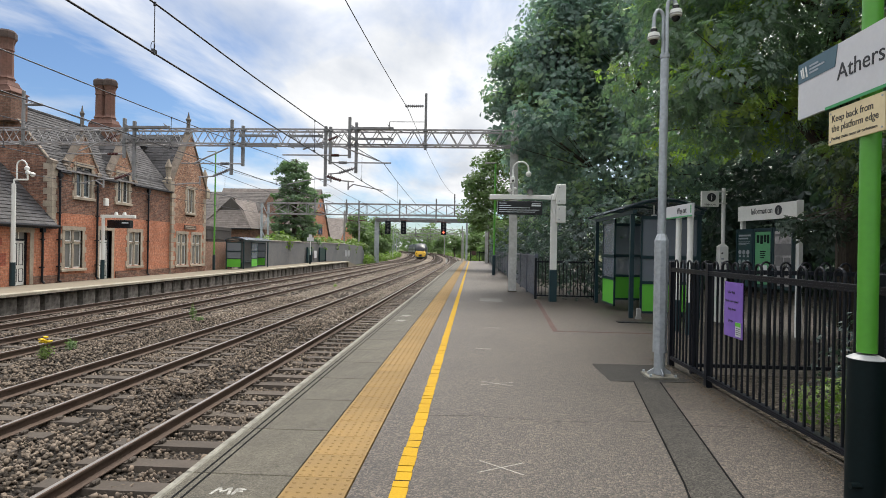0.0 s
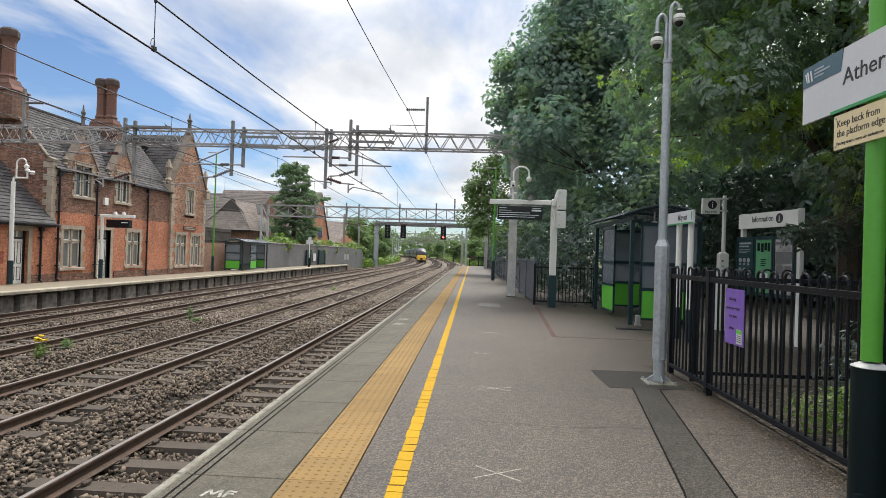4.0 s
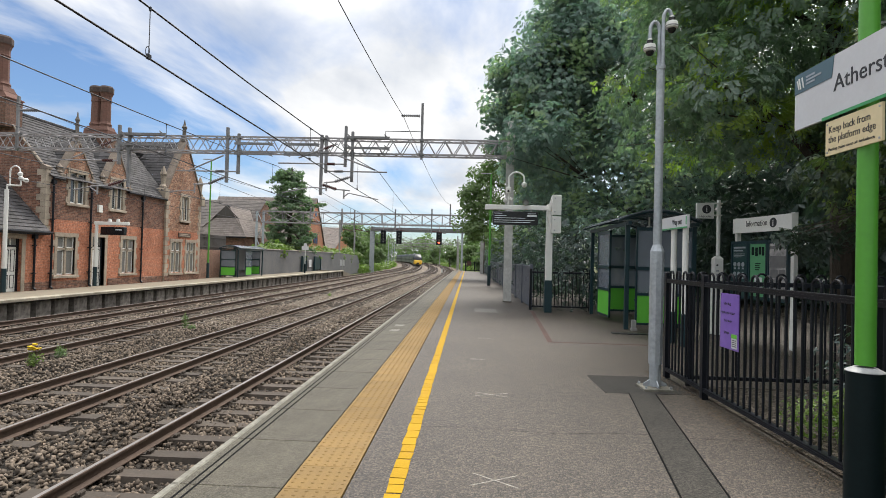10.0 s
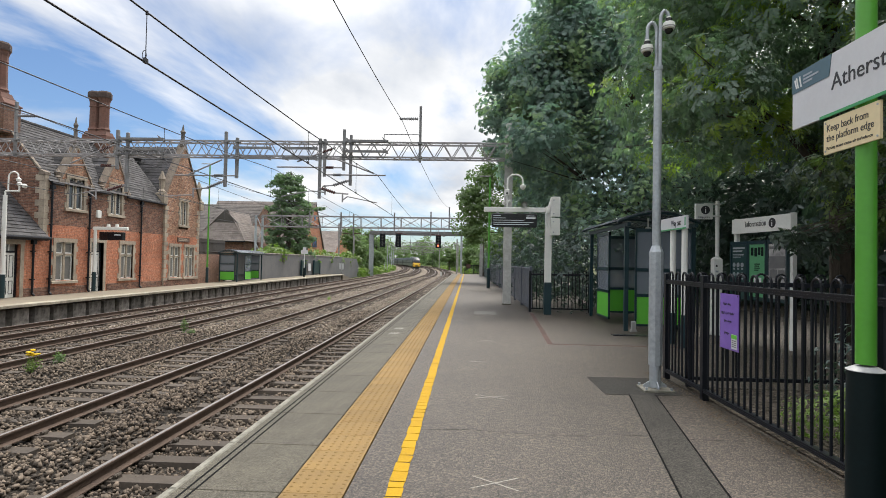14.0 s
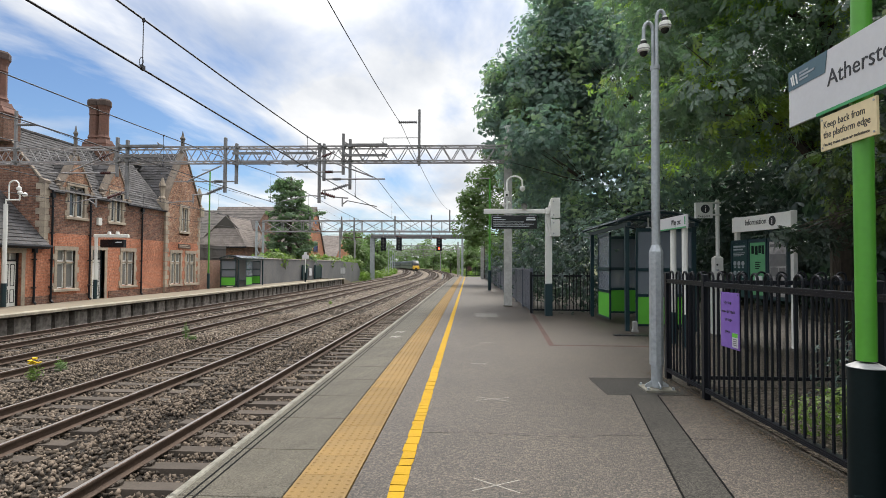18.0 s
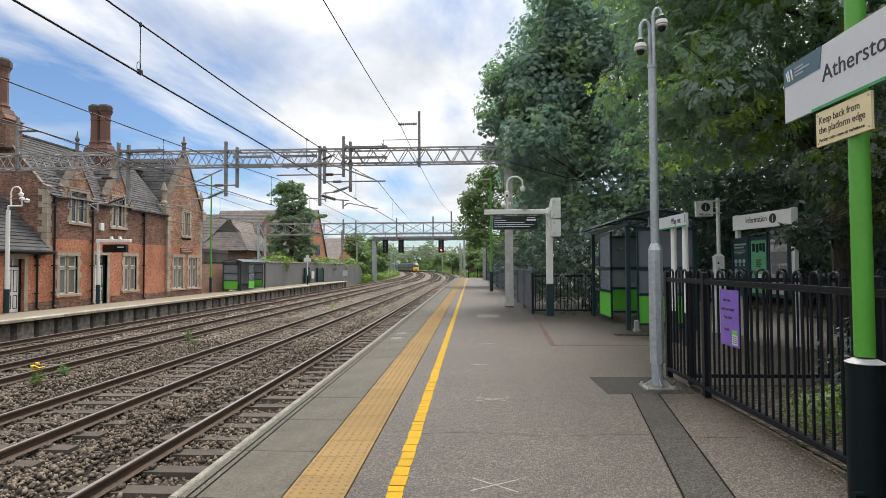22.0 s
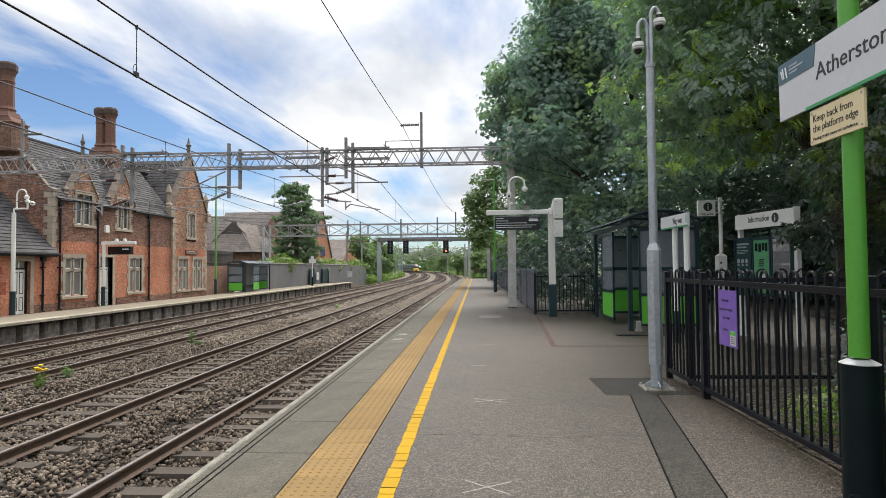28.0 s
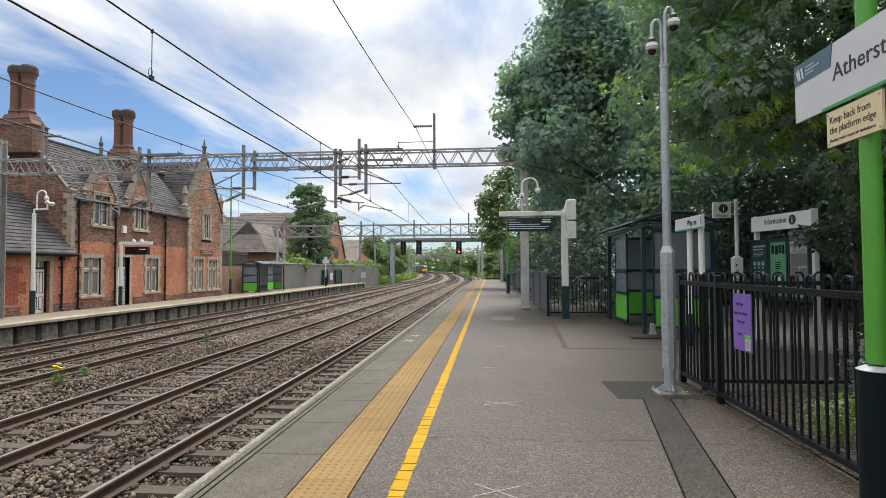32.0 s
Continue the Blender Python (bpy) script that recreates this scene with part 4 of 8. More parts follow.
# ---- plants ----
def leaf_cloud(name, lobes, count, size, mat, seed, leaflets=5, droop=0.35, shell=0.55, shape="palm"):
    """A crown: clumps of folded leaflets spread through several lobes (x, y, z, rx, ry, rz), denser towards the outside."""
    rng = np.random.default_rng(seed)
    lob = np.array(lobes, float)
    wt = (lob[:, 3] * lob[:, 4] + lob[:, 4] * lob[:, 5] + lob[:, 3] * lob[:, 5])
    idx = rng.choice(len(lob), count, p=wt / wt.sum())
    d = rng.normal(size=(count, 3)); d /= np.linalg.norm(d, axis=1)[:, None]
    # boughs: the surface is broken into bunches with gaps between them
    bun = np.sin(d[:, 0] * 7 + idx * 1.7) + np.sin(d[:, 1] * 8 + idx * 2.3) + np.sin(d[:, 2] * 9 + idx)
    r = shell + (1 - shell) * rng.random(count) ** 0.5
    r = r * (1 + 0.10 * bun / 2) + rng.normal(0, 0.03, count)
    c = lob[idx, :3] + d * r[:, None] * lob[idx, 3:6]
    nrm = d * 0.9 + rng.normal(0, 0.42, (count, 3)); nrm[:, 2] += 0.65
    nrm /= np.linalg.norm(nrm, axis=1)[:, None]
    out = d * 0.35 + rng.normal(0, 0.6, (count, 3)); out[:, 2] -= 0.3 + droop * rng.random(count) * 1.6
    out -= nrm * (out * nrm).sum(1)[:, None]
    out /= np.linalg.norm(out, axis=1)[:, None] + 1e-9
    side = np.cross(out, nrm); side /= np.linalg.norm(side, axis=1)[:, None] + 1e-9
    up = np.cross(side, out)
    s = size * rng.uniform(0.65, 1.35, count)
    V, F = [], []
    base = 0
    for k in range(leaflets):
        if shape == "palm":
            a = (k - (leaflets - 1) / 2) * (2.5 / max(1, leaflets - 1))
            dirn = out * math.cos(a) + side * math.sin(a)
            crs = -out * math.sin(a) + side * math.cos(a)
            root = c
            ln = s * (1.0 - 0.16 * abs(a))
            wd = ln * 0.27
        else:                                     # leaflets paired along a stalk
            a = 0.95 if k % 2 else -0.95
            if k == leaflets - 1:
                a = 0.0
            pos = (k // 2 + 0.6) / (leaflets / 2)
            dirn = out * math.cos(a) + side * math.sin(a)
            crs = -out * math.sin(a) + side * math.cos(a)
            root = c + out * (s * pos)[:, None]
            ln = s * 0.62
            wd = ln * 0.24
        dip = -up * (ln * 0.18)[:, None]
        tip = root + dirn * ln[:, None] + dip * 1.6
        mid = root + dirn * (ln * 0.5)[:, None]
        l = mid + crs * wd[:, None] + dip * 0.3
        rr = mid - crs * wd[:, None] + dip * 0.3
        V.append(np.stack([root, l, tip, rr], 1))
    V = np.concatenate(V, 0)
    n = len(V)
    F = np.arange(n * 4).reshape(n, 4)
    F = np.concatenate([F[:, [0, 1, 2]], F[:, [0, 2, 3]]], 0)
    return V.reshape(-1, 3), F


def lumpy(lobes, seed, k=13, f=0.45):
    """Breaks each lobe into smaller bunches set about its outside, so that the outline is ragged and has gaps."""
    rg_ = random.Random(seed)
    out = []
    for x, y, z, a, b, c in lobes:
        for i in range(k):
            u, v = rg_.uniform(0, 2 * math.pi), rg_.uniform(-0.75, 0.95)
            w = math.sqrt(1 - v * v)
            q = rg_.uniform(0.42, 0.85)
            g_ = f * rg_.uniform(0.7, 1.25)
            out.append((x + a * q * w * math.cos(u), y + b * q * w * math.sin(u), z + c * q * v, a * g_, b * g_, c * g_ * 0.8))
    return out


def tree(name, x, y, z, trunk, lobes, count, size, mat, bark_mat, seed, label, group="", leaflets=5, shape="palm", shell=0.55, droop=0.35, cat="tree", bunches=13):
    """trunk: list of (x, y, z, r) of the main stem; limbs run from it to each lobe."""
    t = empty(name, x, y, z, label, cat, group)
    m = M()
    for a, b in zip(trunk, trunk[1:]):
        m.tube(a[:3], b[:3], a[3], b[3], 9, True)
    part("trunk", m, bark_mat, t, smooth=True)
    m = M()
    rg = random.Random(seed)
    for lx, ly, lz, rx, ry, rz in lobes:
        src = min(trunk[1:], key=lambda q: (q[2] - (lz - rz * 0.6)) ** 2)
        mid = ((src[0] + lx) / 2 + rg.uniform(-.3, .3), (src[1] + ly) / 2 + rg.uniform(-.3, .3), (src[2] + lz) / 2 + 0.3)
        th = min(1.0, rx / 2.4)
        m.tube(src[:3], mid, src[3] * 0.55 * th, src[3] * 0.35 * th, 6)
        m.tube(mid, (lx, ly, lz), src[3] * 0.35 * th, 0.012, 6)
        for _ in range(4):
            e = (lx + rg.uniform(-.75, .75) * rx, ly + rg.uniform(-.75, .75) * ry, lz + rg.uniform(-.6, .75) * rz)
            m.tube(mid, e, src[3] * 0.16 * th, 0.006, 5)
    tagged(part("branch_mass", m, bark_mat, t), kind="stuff")
    v, f = leaf_cloud("crown", lumpy(lobes, seed, bunches), count, size, mat, seed, leaflets, droop, shell, shape)
    v = v - np.array([x, y, z])
    ob = new("crown", np_mesh("crown", v, f, [mat]))
    ob.parent = t
    return t


def bush(name, x, y, z, lobes, count, size, mat, seed, label, leaflets=4, group="", shell=0.35, cat="bush", kind=""):
    v, f = leaf_cloud(name, lobes, count, size, mat, seed, leaflets, 0.1, shell)
    ob = new(name, np_mesh(name, v - np.array([x, y, z]), f, [mat]))
    ob.location = (x, y, z)
    return tagged(ob, label, cat, group, kind)


# ---- station building on the far platform ----
WX = -20.2                           # front wall plane
ST = empty("station_building", WX, 31, FAR_Z, "Victorian red-brick station house with stone dressings and slate roofs", "building")


def wall_x(m, x0, x1, y0, y1, z0, z1, holes):
    """A wall facing along x with openings (ya, yb, za, zb) that go right through it."""
    ys = sorted({y0, y1, *[h[0] for h in holes], *[h[1] for h in holes]})
    zs = sorted({z0, z1, *[h[2] for h in holes], *[h[3] for h in holes]})
    for a, b in zip(ys, ys[1:]):
        for c, d in zip(zs, zs[1:]):
            cy, cz = (a + b) / 2, (c + d) / 2
            if not any(h[0] < cy < h[1] and h[2] < cz < h[3] for h in holes):
                m.box(x0, x1, a, b, c, d)


def sash(parent, y0, y1, z0, z1, x, lights=2, transom=0.68, mat=None):
    """A stone-framed mullioned window in the front wall."""
    w = empty("window", x, (y0 + y1) / 2, z0)
    w.parent = parent
    base = WHERE[parent]
    w.location = (x - base[0], (y0 + y1) / 2 - base[1], z0 - base[2])
    s = M()
    fr = 0.17
    s.box(x - 0.2, x + 0.035, y0 - fr, y0, z0 - 0.02, z1 + 0.0)
    s.box(x - 0.2, x + 0.035, y1, y1 + fr, z0 - 0.02, z1 + 0.0)
    s.box(x - 0.2, x + 0.05, y0 - fr - 0.03, y1 + fr + 0.03, z1, z1 + 0.2)
    for k, (zz, hh) in enumerate(((z0, 0.28), (z0 + (z1 - z0) * 0.4, 0.3), (z0 + (z1 - z0) * 0.75, 0.28))):
        s.box(x - 0.1, x + 0.028, y0 - fr - 0.12, y0 - fr + 0.01, zz, zz + hh)
        s.box(x - 0.1, x + 0.028, y1 + fr - 0.01, y1 + fr + 0.12, zz, zz + hh)
    part("surround", s, sandstone, w, "weathered pale stone surround")
    s = M(); s.box(x - 0.2, x + 0.1, y0 - fr - 0.1, y1 + fr + 0.1, z0 - 0.16, z0 - 0.02, 0.03)
    part("sill", s, sandstone, w)
    s = M()
    n = lights
    wd = (y1 - y0) / n
    zt = z0 + (z1 - z0) * transom
    for k in range(1, n):
        s.box(x - 0.17, x - 0.02, y0 + wd * k - 0.06, y0 + wd * k + 0.06, z0, z1)
    if transom < 1:
        s.box(x - 0.17, x - 0.02, y0, y1, zt - 0.045, zt + 0.045)
    part("mullion", s, sandstone, w)
    s = M()
    for k in range(n):
        ya, yb = y0 + wd * k + (0.06 if k else 0.0), y0 + wd * (k + 1) - (0.06 if k < n - 1 else 0.0)
        for za, zb in ((z0, zt - 0.045), (zt + 0.045, z1)) if transom < 1 else ((z0, z1),):
            t = 0.055
            s.box(x - 0.14, x - 0.085, ya, ya + t, za, zb); s.box(x - 0.14, x - 0.085, yb - t, yb, za, zb)
            s.box(x - 0.14, x - 0.085, ya, yb, za, za + t); s.box(x - 0.14, x - 0.085, ya, yb, zb - t, zb)
            g = M(); g.box(x - 0.125, x - 0.115, ya + 0.01, yb - 0.01, za + 0.01, zb - 0.01)
            part("pane", g, mat or window_net, w)
    part("window_frame", s, white_paint, w, "white-painted timber frame")
    return w


def front_door(parent, y0, y1, z0, z1, x, fan=0.45):
    d = empty("door", x, (y0 + y1) / 2, z0)
    d.parent = parent
    base = WHERE[parent]
    d.location = (x - base[0], (y0 + y1) / 2 - base[1], z0 - base[2])
    s = M()
    s.box(x - 0.25, x + 0.03, y0 - 0.2, y0, z0, z1); s.box(x - 0.25, x + 0.03, y1, y1 + 0.2, z0, z1)
    s.box(x - 0.25, x + 0.045, y0 - 0.22, y1 + 0.22, z1, z1 + 0.22)
    part("surround", s, sandstone, d, "weathered pale stone surround")
    s = M()
    zt = z1 - fan
    for a, b, c, e in ((y0, y0 + 0.1, z0, z1), (y1 - 0.1, y1, z0, z1), (y0 + 0.1, y1 - 0.1, zt - 0.08, zt)):
        s.box(x - 0.24, x - 0.14, a, b, c, e)
    part("door_frame", s, black_paint, d)
    s = M(); s.box(x - 0.22, x - 0.18, y0 + 0.1, y1 - 0.1, z0, zt - 0.08)
    leaf = part("door_leaf", s, white_paint, d, "white-painted panelled door leaf")
    ym = (y0 + y1) / 2
    for a, b in ((y0 + 0.17, ym - 0.05), (ym + 0.05, y1 - 0.17)):
        for c, e in ((z0 + 0.15, z0 + 0.75), (z0 + 0.9, zt - 0.2)):
            s = M()
            t = 0.03
            s.box(x - 0.182, x - 0.172, a, a + t, c, e); s.box(x - 0.182, x - 0.172, b - t, b, c, e)
            s.box(x - 0.182, x - 0.172, a, b, c, c + t); s.box(x - 0.182, x - 0.172, a, b, e - t, e)
            part("panel_moulding", s, black_paint, leaf)
    s = M(); s.box(x - 0.2, x - 0.19, y0 + 0.1, y1 - 0.1, zt, z1)
    part("fanlight", s, window_net, d)
    s = M(); s.box(x - 0.2, x - 0.16, ym - 0.03, ym + 0.03, zt, z1)
    part("glazing_bar", s, white_paint, d)
    return d


def roof_plane(m, a, b, c, d, courses=18, lift=0.035):
    """Slate courses from the eave a-b up to the ridge d-c, each lapping the one below."""
    a, b, c, d = map(Vector, (a, b, c, d))
    n = (b - a).cross(d - a).normalized()
    if n.z < 0:
        n = -n
    for k in range(courses):
        t0, t1 = k / courses, (k + 1.12) / courses
        t1 = min(t1, 1.0)
        p0, p1 = a.lerp(d, t0), b.lerp(c, t0)
        q0, q1 = a.lerp(d, t1), b.lerp(c, t1)
        cols = max(1, int((p1 - p0).length / 0.33))
        for j in range(cols):
            u0, u1 = j / cols + 0.01 / cols, (j + 1) / cols - 0.01 / cols
            w0, w1 = p0.lerp(p1, u0) + n * lift, p0.lerp(p1, u1) + n * lift
            x0, x1 = q0.lerp(q1, u0) + n * 0.004, q0.lerp(q1, u1) + n * 0.004
            m.add([w0, w1, x1, x0, w0 - n * 0.02, w1 - n * 0.02], [(0, 1, 2, 3), (0, 4, 5, 1)])


def quoins(parent, x, y, z0, z1, side, out=0.02):
    """Alternating stone blocks up a corner; side: +1 the wall runs towards +y, -1 towards -y."""
    k, z = 0, z0
    while z < z1 - 0.1:
        w = 0.42 if k % 2 else 0.26
        h = min(0.29, z1 - z)
        m = M()
        ya, yb = (y - out, y + w) if side > 0 else (y - w, y + out)
        m.box(x - 0.3, x + out, ya, yb, z + 0.006, z + h - 0.006, 0.01)
        part("quoin", m, sandstone, parent)
        z += 0.3
        k += 1


def station():
    x = WX
    b0 = FAR_Z - 0.1
    # low wing with a hipped roof
    holes = [(23.4, 24.3, b0, 1.92)]
    m = M(); wall_x(m, x - 0.35, x, 12, 25.8, b0, 2.28, holes)
    part("wing_wall", m, brick_red, ST, weld=True)
    m = M(); m.box(x - 8, x - 7.7, 12, 25, b0, 2.28); m.box(x - 7.7, x - 0.35, 12, 12.3, b0, 2.28)
    part("wing_back_wall", m, brick_red, ST)
    front_door(ST, 23.4, 24.3, b0 + 0.02, 1.92, x, 0.3)
    m = M()
    roof_plane(m, (x + 0.3, 11.7, 2.3), (x + 0.3, 25.6, 2.3), (x - 2.6, 25.6, 5.3), (x - 2.6, 11.7, 5.3), 18)
    roof_plane(m, (x - 5.5, 11.7, 2.3), (x - 5.5, 25.6, 2.3), (x - 2.6, 25.6, 5.3), (x - 2.6, 11.7, 5.3), 10)
    part("wing_roof", m, slate, ST, "dark grey slate lean roof with plain ridge")
    m = M(); m.tube((x + 0.34, 11.7, 2.25), (x + 0.34, 25.7, 2.25), 0.065, 0.065, 8); m.box(x, x + 0.3, 11.7, 25.6, 2.14, 2.24)
    part("gutter", m, black_paint, ST)
    m = M()
    for k, (ya, yb, za, zb) in enumerate(((20.6, 22.6, b0 + 0.5, 1.35), (20.9, 23.0, 0.45, 1.0), (21.4, 22.8, 1.35, 1.65))):
        m = M(); m.box(x, x + 0.004 + 0.002 * k, ya, yb, za, zb)
        part("repair_patch", m, brick_patch, ST, "dull red repaired brickwork")
    # main range
    holes = [(26.45, 27.7, 0.22, 2.12), (29.02, 30.05, b0, 2.2), (31.6, 32.75, 0.2, 2.18), (27.15, 28.35, 3.75, 5.1), (30.45, 31.55, 3.65, 5.15)]
    m = M(); wall_x(m, x - 0.4, x, 25.8, 36.0, b0, 2.95, [h for h in holes if h[2] < 2.5])
    part("front_wall", m, brick_red, ST, weld=True)
    m = M(); wall_x(m, x - 0.4, x, 25.8, 36.0, 2.95, 5.0, [(h[0], h[1], h[2], min(h[3], 5.0)) for h in holes if h[2] > 2.5])
    part("upper_front_wall", m, brick_dark, ST, weld=True)
    m = M(); m.slab([(x - 0.012, b0), (x - 0.012, 5.08), (x - 2.45, 8.12), (x - 4.7, 5.3), (x - 4.7, b0)], "y", 25.6, 25.98)
    part("end_gable_wall", m, brick_dark, ST, "weathered brown brick gable wall")
    m = M(); m.slab([(x + 0.02, 5.14), (x - 2.3, 8.03), (x - 2.36, 8.12), (x - 0.0, 5.3)], "y", 25.55, 25.72)
    part("coping", m, gable_stone, ST, "stone gable coping")
    m = M(); m.box(x - 5.0, x - 4.7, 25.6, 36, b0, 5.0)
    part("back_wall", m, brick_dark, ST)
    for a, b, c, e in [h for h in holes if h[2] < 1.0 and h[2] > 0]:
        sash(ST, a, b, c, e, x)
    front_door(ST, 29.02, 30.05, b0 + 0.02, 2.2, x)
    m = M()
    roof_plane(m, (x + 0.12, 25.74, 5.0), (x + 0.12, 36.2, 5.0), (x - 2.45, 36.2, 8.2), (x - 2.45, 25.74, 8.2), 20)
    roof_plane(m, (x - 5.1, 25.62, 5.0), (x - 5.1, 37.5, 5.0), (x - 2.45, 37.5, 8.2), (x - 2.45, 25.62, 8.2), 12)
    part("main_roof", m, slate, ST, "dark grey slate pitched roof")
    m = M()
    for k in range(38):
        m.box(x - 2.53, x - 2.37, 26.1 + 0.28 * k, 26.36 + 0.28 * k, 8.18, 8.3, 0.03)
    part("ridge_tiles", m, slate, ST)
    m = M()
    for a, b in ((25.85, 26.6), (28.9, 30.2), (31.8, 36.0)):
        m = M(); m.tube((x + 0.18, a, 4.93), (x + 0.18, b, 4.93), 0.06, 0.06, 8)
        part("gutter", m, black_paint, ST)
    # two gabled dormers rising from the wall
    for yc, zb, za, w0, w1, zt in ((27.75, 4.6, 6.95, 27.2, 28.3, 5.5), (31.0, 4.6, 7.1, 30.5, 31.5, 5.55)):
        half = 1.12
        m = M()
        m.slab([(yc - half, 5.0), (w0, 5.0), (w0, zt), (w1, zt), (w1, 5.0), (yc + half, 5.0), (yc + half, 5.25), (yc, za), (yc - half, 5.25)], "x", x - 0.4, x)
        part("dormer_gable", m, brick_flint, ST, "pale mottled brick dormer gable")
        m = M()
        roof_plane(m, (x + 0.02, yc - half, 5.2), (x - 2.0, yc - half, 5.2), (x - 2.6, yc, za), (x + 0.02, yc, za), 8)
        roof_plane(m, (x + 0.02, yc + half, 5.2), (x - 2.0, yc + half, 5.2), (x - 2.6, yc, za), (x + 0.02, yc, za), 8)
        part("dormer_roof", m, slate, ST)
        for s in (-1, 1):
            m = M()
            steps = 7
            for k in range(steps):
                t0, t1 = k / steps, (k + 1) / steps
                y0, z0 = yc + s * (half + 0.06) * (1 - t0), 5.15 + (za - 5.15) * t0
                y1, z1 = yc + s * (half + 0.06) * (1 - t1), 5.15 + (za - 5.15) * t1
                m.slab([(y0, z0), (y1, z1), (y1, z1 + 0.13), (y0, z0 + 0.13)], "x", x - 0.42, x + 0.05)
            part("coping", m, gable_stone, ST, "stone gable coping", weld=True)
            m = M(); m.box(x - 0.4, x + 0.08, yc + s * half - 0.16, yc + s * half + 0.16, 4.85, 5.25, 0.04)
            m.lathe(x - 0.15, yc + s * (half + 0.02), [(0.16, 5.25), (0.2, 5.32), (0.1, 5.42), (0.15, 5.55), (0.03, 5.75)], 8)
            part("kneeler", m, gable_stone, ST)
        m = M(); m.lathe(x - 0.18, yc, [(0.1, za + 0.05), (0.1, za + 0.2), (0.06, za + 0.25), (0.11, za + 0.38), (0.06, za + 0.48), (0.02, za + 0.7)], 8)
        part("finial", m, sooty_stone, ST)
        sash(ST, w0, w1, 3.86, zt - 0.1, x, 2, 1.0, window_dark)
    # cross wing with its gable to the platform
    y0, y1 = 36.0, 40.7
    gx = x + 0.12
    ya = (y0 + y1) / 2
    holes = [(36.75, 37.95, 0.1, 2.2), (38.75, 39.95, 0.1, 2.2), (37.75, 39.05, 3.45, 5.45)]
    m = M(); wall_x(m, gx - 0.45, gx, y0, y1, b0, 2.95, holes[:2])
    part("gable_wall", m, brick_red, ST, weld=True)
    m = M(); wall_x(m, gx - 0.45, gx, y0, y1, 2.95, 5.45, holes[2:])
    m.slab([(y0, 5.45), (y1, 5.45), (ya, 9.2)], "x", gx - 0.45, gx)
    part("upper_gable_wall", m, brick_flint, ST, weld=True)
    m = M(); m.box(x - 6.8, gx - 0.45, y1 - 0.4, y1, b0, 5.4)
    part("cross_wing_side", m, brick_dark, ST)
    for a, b, c, e in holes[:2]:
        sash(ST, a, b, c, e, gx)
    sash(ST, 37.95, 38.85, 3.75, 5.4, gx, 2, 1.0, window_dark)
    m = M(); m.box(gx - 0.02, gx + 0.07, 37.6, 39.2, 2.55, 2.85)
    pan = part("name_plaque", m, plaque_brown, ST, "brown name plaque with worn pale writing")
    for k in range(2):
        m = M(); m.box(gx + 0.07, gx + 0.074, 37.75, 39.05 - 0.2 * k, 2.62 + 0.11 * k, 2.67 + 0.11 * k)
        part("worn_line", m, sandstone, pan)
    m = M()
    roof_plane(m, (gx - 0.1, y0 - 0.15, 5.2), (x - 6.8, y0 - 0.15, 5.2), (x - 6.8, ya, 9.25), (gx - 0.1, ya, 9.25), 20)
    roof_plane(m, (gx - 0.1, y1 + 0.15, 5.2), (x - 6.8, y1 + 0.15, 5.2), (x - 6.8, ya, 9.25), (gx - 0.1, ya, 9.25), 20)
    part("cross_wing_roof", m, slate, ST, "dark grey slate pitched roof")
    for s in (-1, 1):
        m = M()
        steps = 10
        for k in range(steps):
            t0, t1 = k / steps, (k + 1) / steps
            a, b = ya + s * 2.6 * (1 - t0), ya + s * 2.6 * (1 - t1)
            za, zb = 5.3 + 4.0 * t0, 5.3 + 4.0 * t1
            m.slab([(a, za), (b, zb), (b, zb + 0.15), (a, za + 0.15)], "x", gx - 0.47, gx + 0.06)
        part("coping", m, gable_stone, ST, "stone gable coping", weld=True)
        m = M(); m.box(gx - 0.5, gx + 0.12, ya + s * 2.5 - 0.25, ya + s * 2.5 + 0.25, 5.0, 5.7, 0.06)
        m.lathe(gx - 0.18, ya + s * 2.52, [(0.2, 5.7), (0.25, 5.8), (0.14, 5.95), (0.18, 6.5), (0.24, 6.6), (0.05, 7.15)], 8)
        part("kneeler", m, sandstone, ST)
    m = M(); m.lathe(gx - 0.2, ya, [(0.2, 9.3), (0.2, 9.6), (0.13, 9.7), (0.13, 10.2), (0.2, 10.32), (0.1, 10.45), (0.02, 10.85)], 8)
    part("finial", m, sooty_stone, ST)
    quoins(ST, gx, y0, b0, 5.0, 1)
    quoins(ST, gx, y1, b0, 5.0, -1)
    for k in range(10):
        w = 0.44 if k % 2 else 0.24
        z0 = 2.3 + 0.3 * k
        m = M(); m.box(x - w, x + 0.025, 25.57, 25.8 + (0.02 if k % 2 else 0.1), z0 + 0.006, z0 + 0.294, 0.01)
        part("quoin", m, sandstone, ST)
    m = M(); m.slab([(x - 0.3, 5.3), (x + 0.05, 5.3), (x + 0.06, 5.42), (x - 0.2, 5.55)], "y", 25.53, 25.9)
    part("kneeler", m, gable_stone, ST)
    # plinth line of darker brick at the foot
    m = M()
    for a, b in ((12, 22.7), (24.5, 26.2), (26.2, 28.7), (30.4, 36.0)):
        m.box(x, x + 0.04, a, b, b0, b0 + 0.4, 0.02)
    m.box(gx, gx + 0.04, y0, y1, b0, b0 + 0.4, 0.02)
    part("plinth", m, brick_dark, ST)
    # rainwater pipes
    for yy, zt in ((24.95, 2.2), (26.0, 4.9), (28.72, 4.9), (33.4, 4.9)):
        m = M()
        m.tube((x + 0.09, yy, b0 + 0.15), (x + 0.09, yy, zt), 0.05, 0.05, 8)
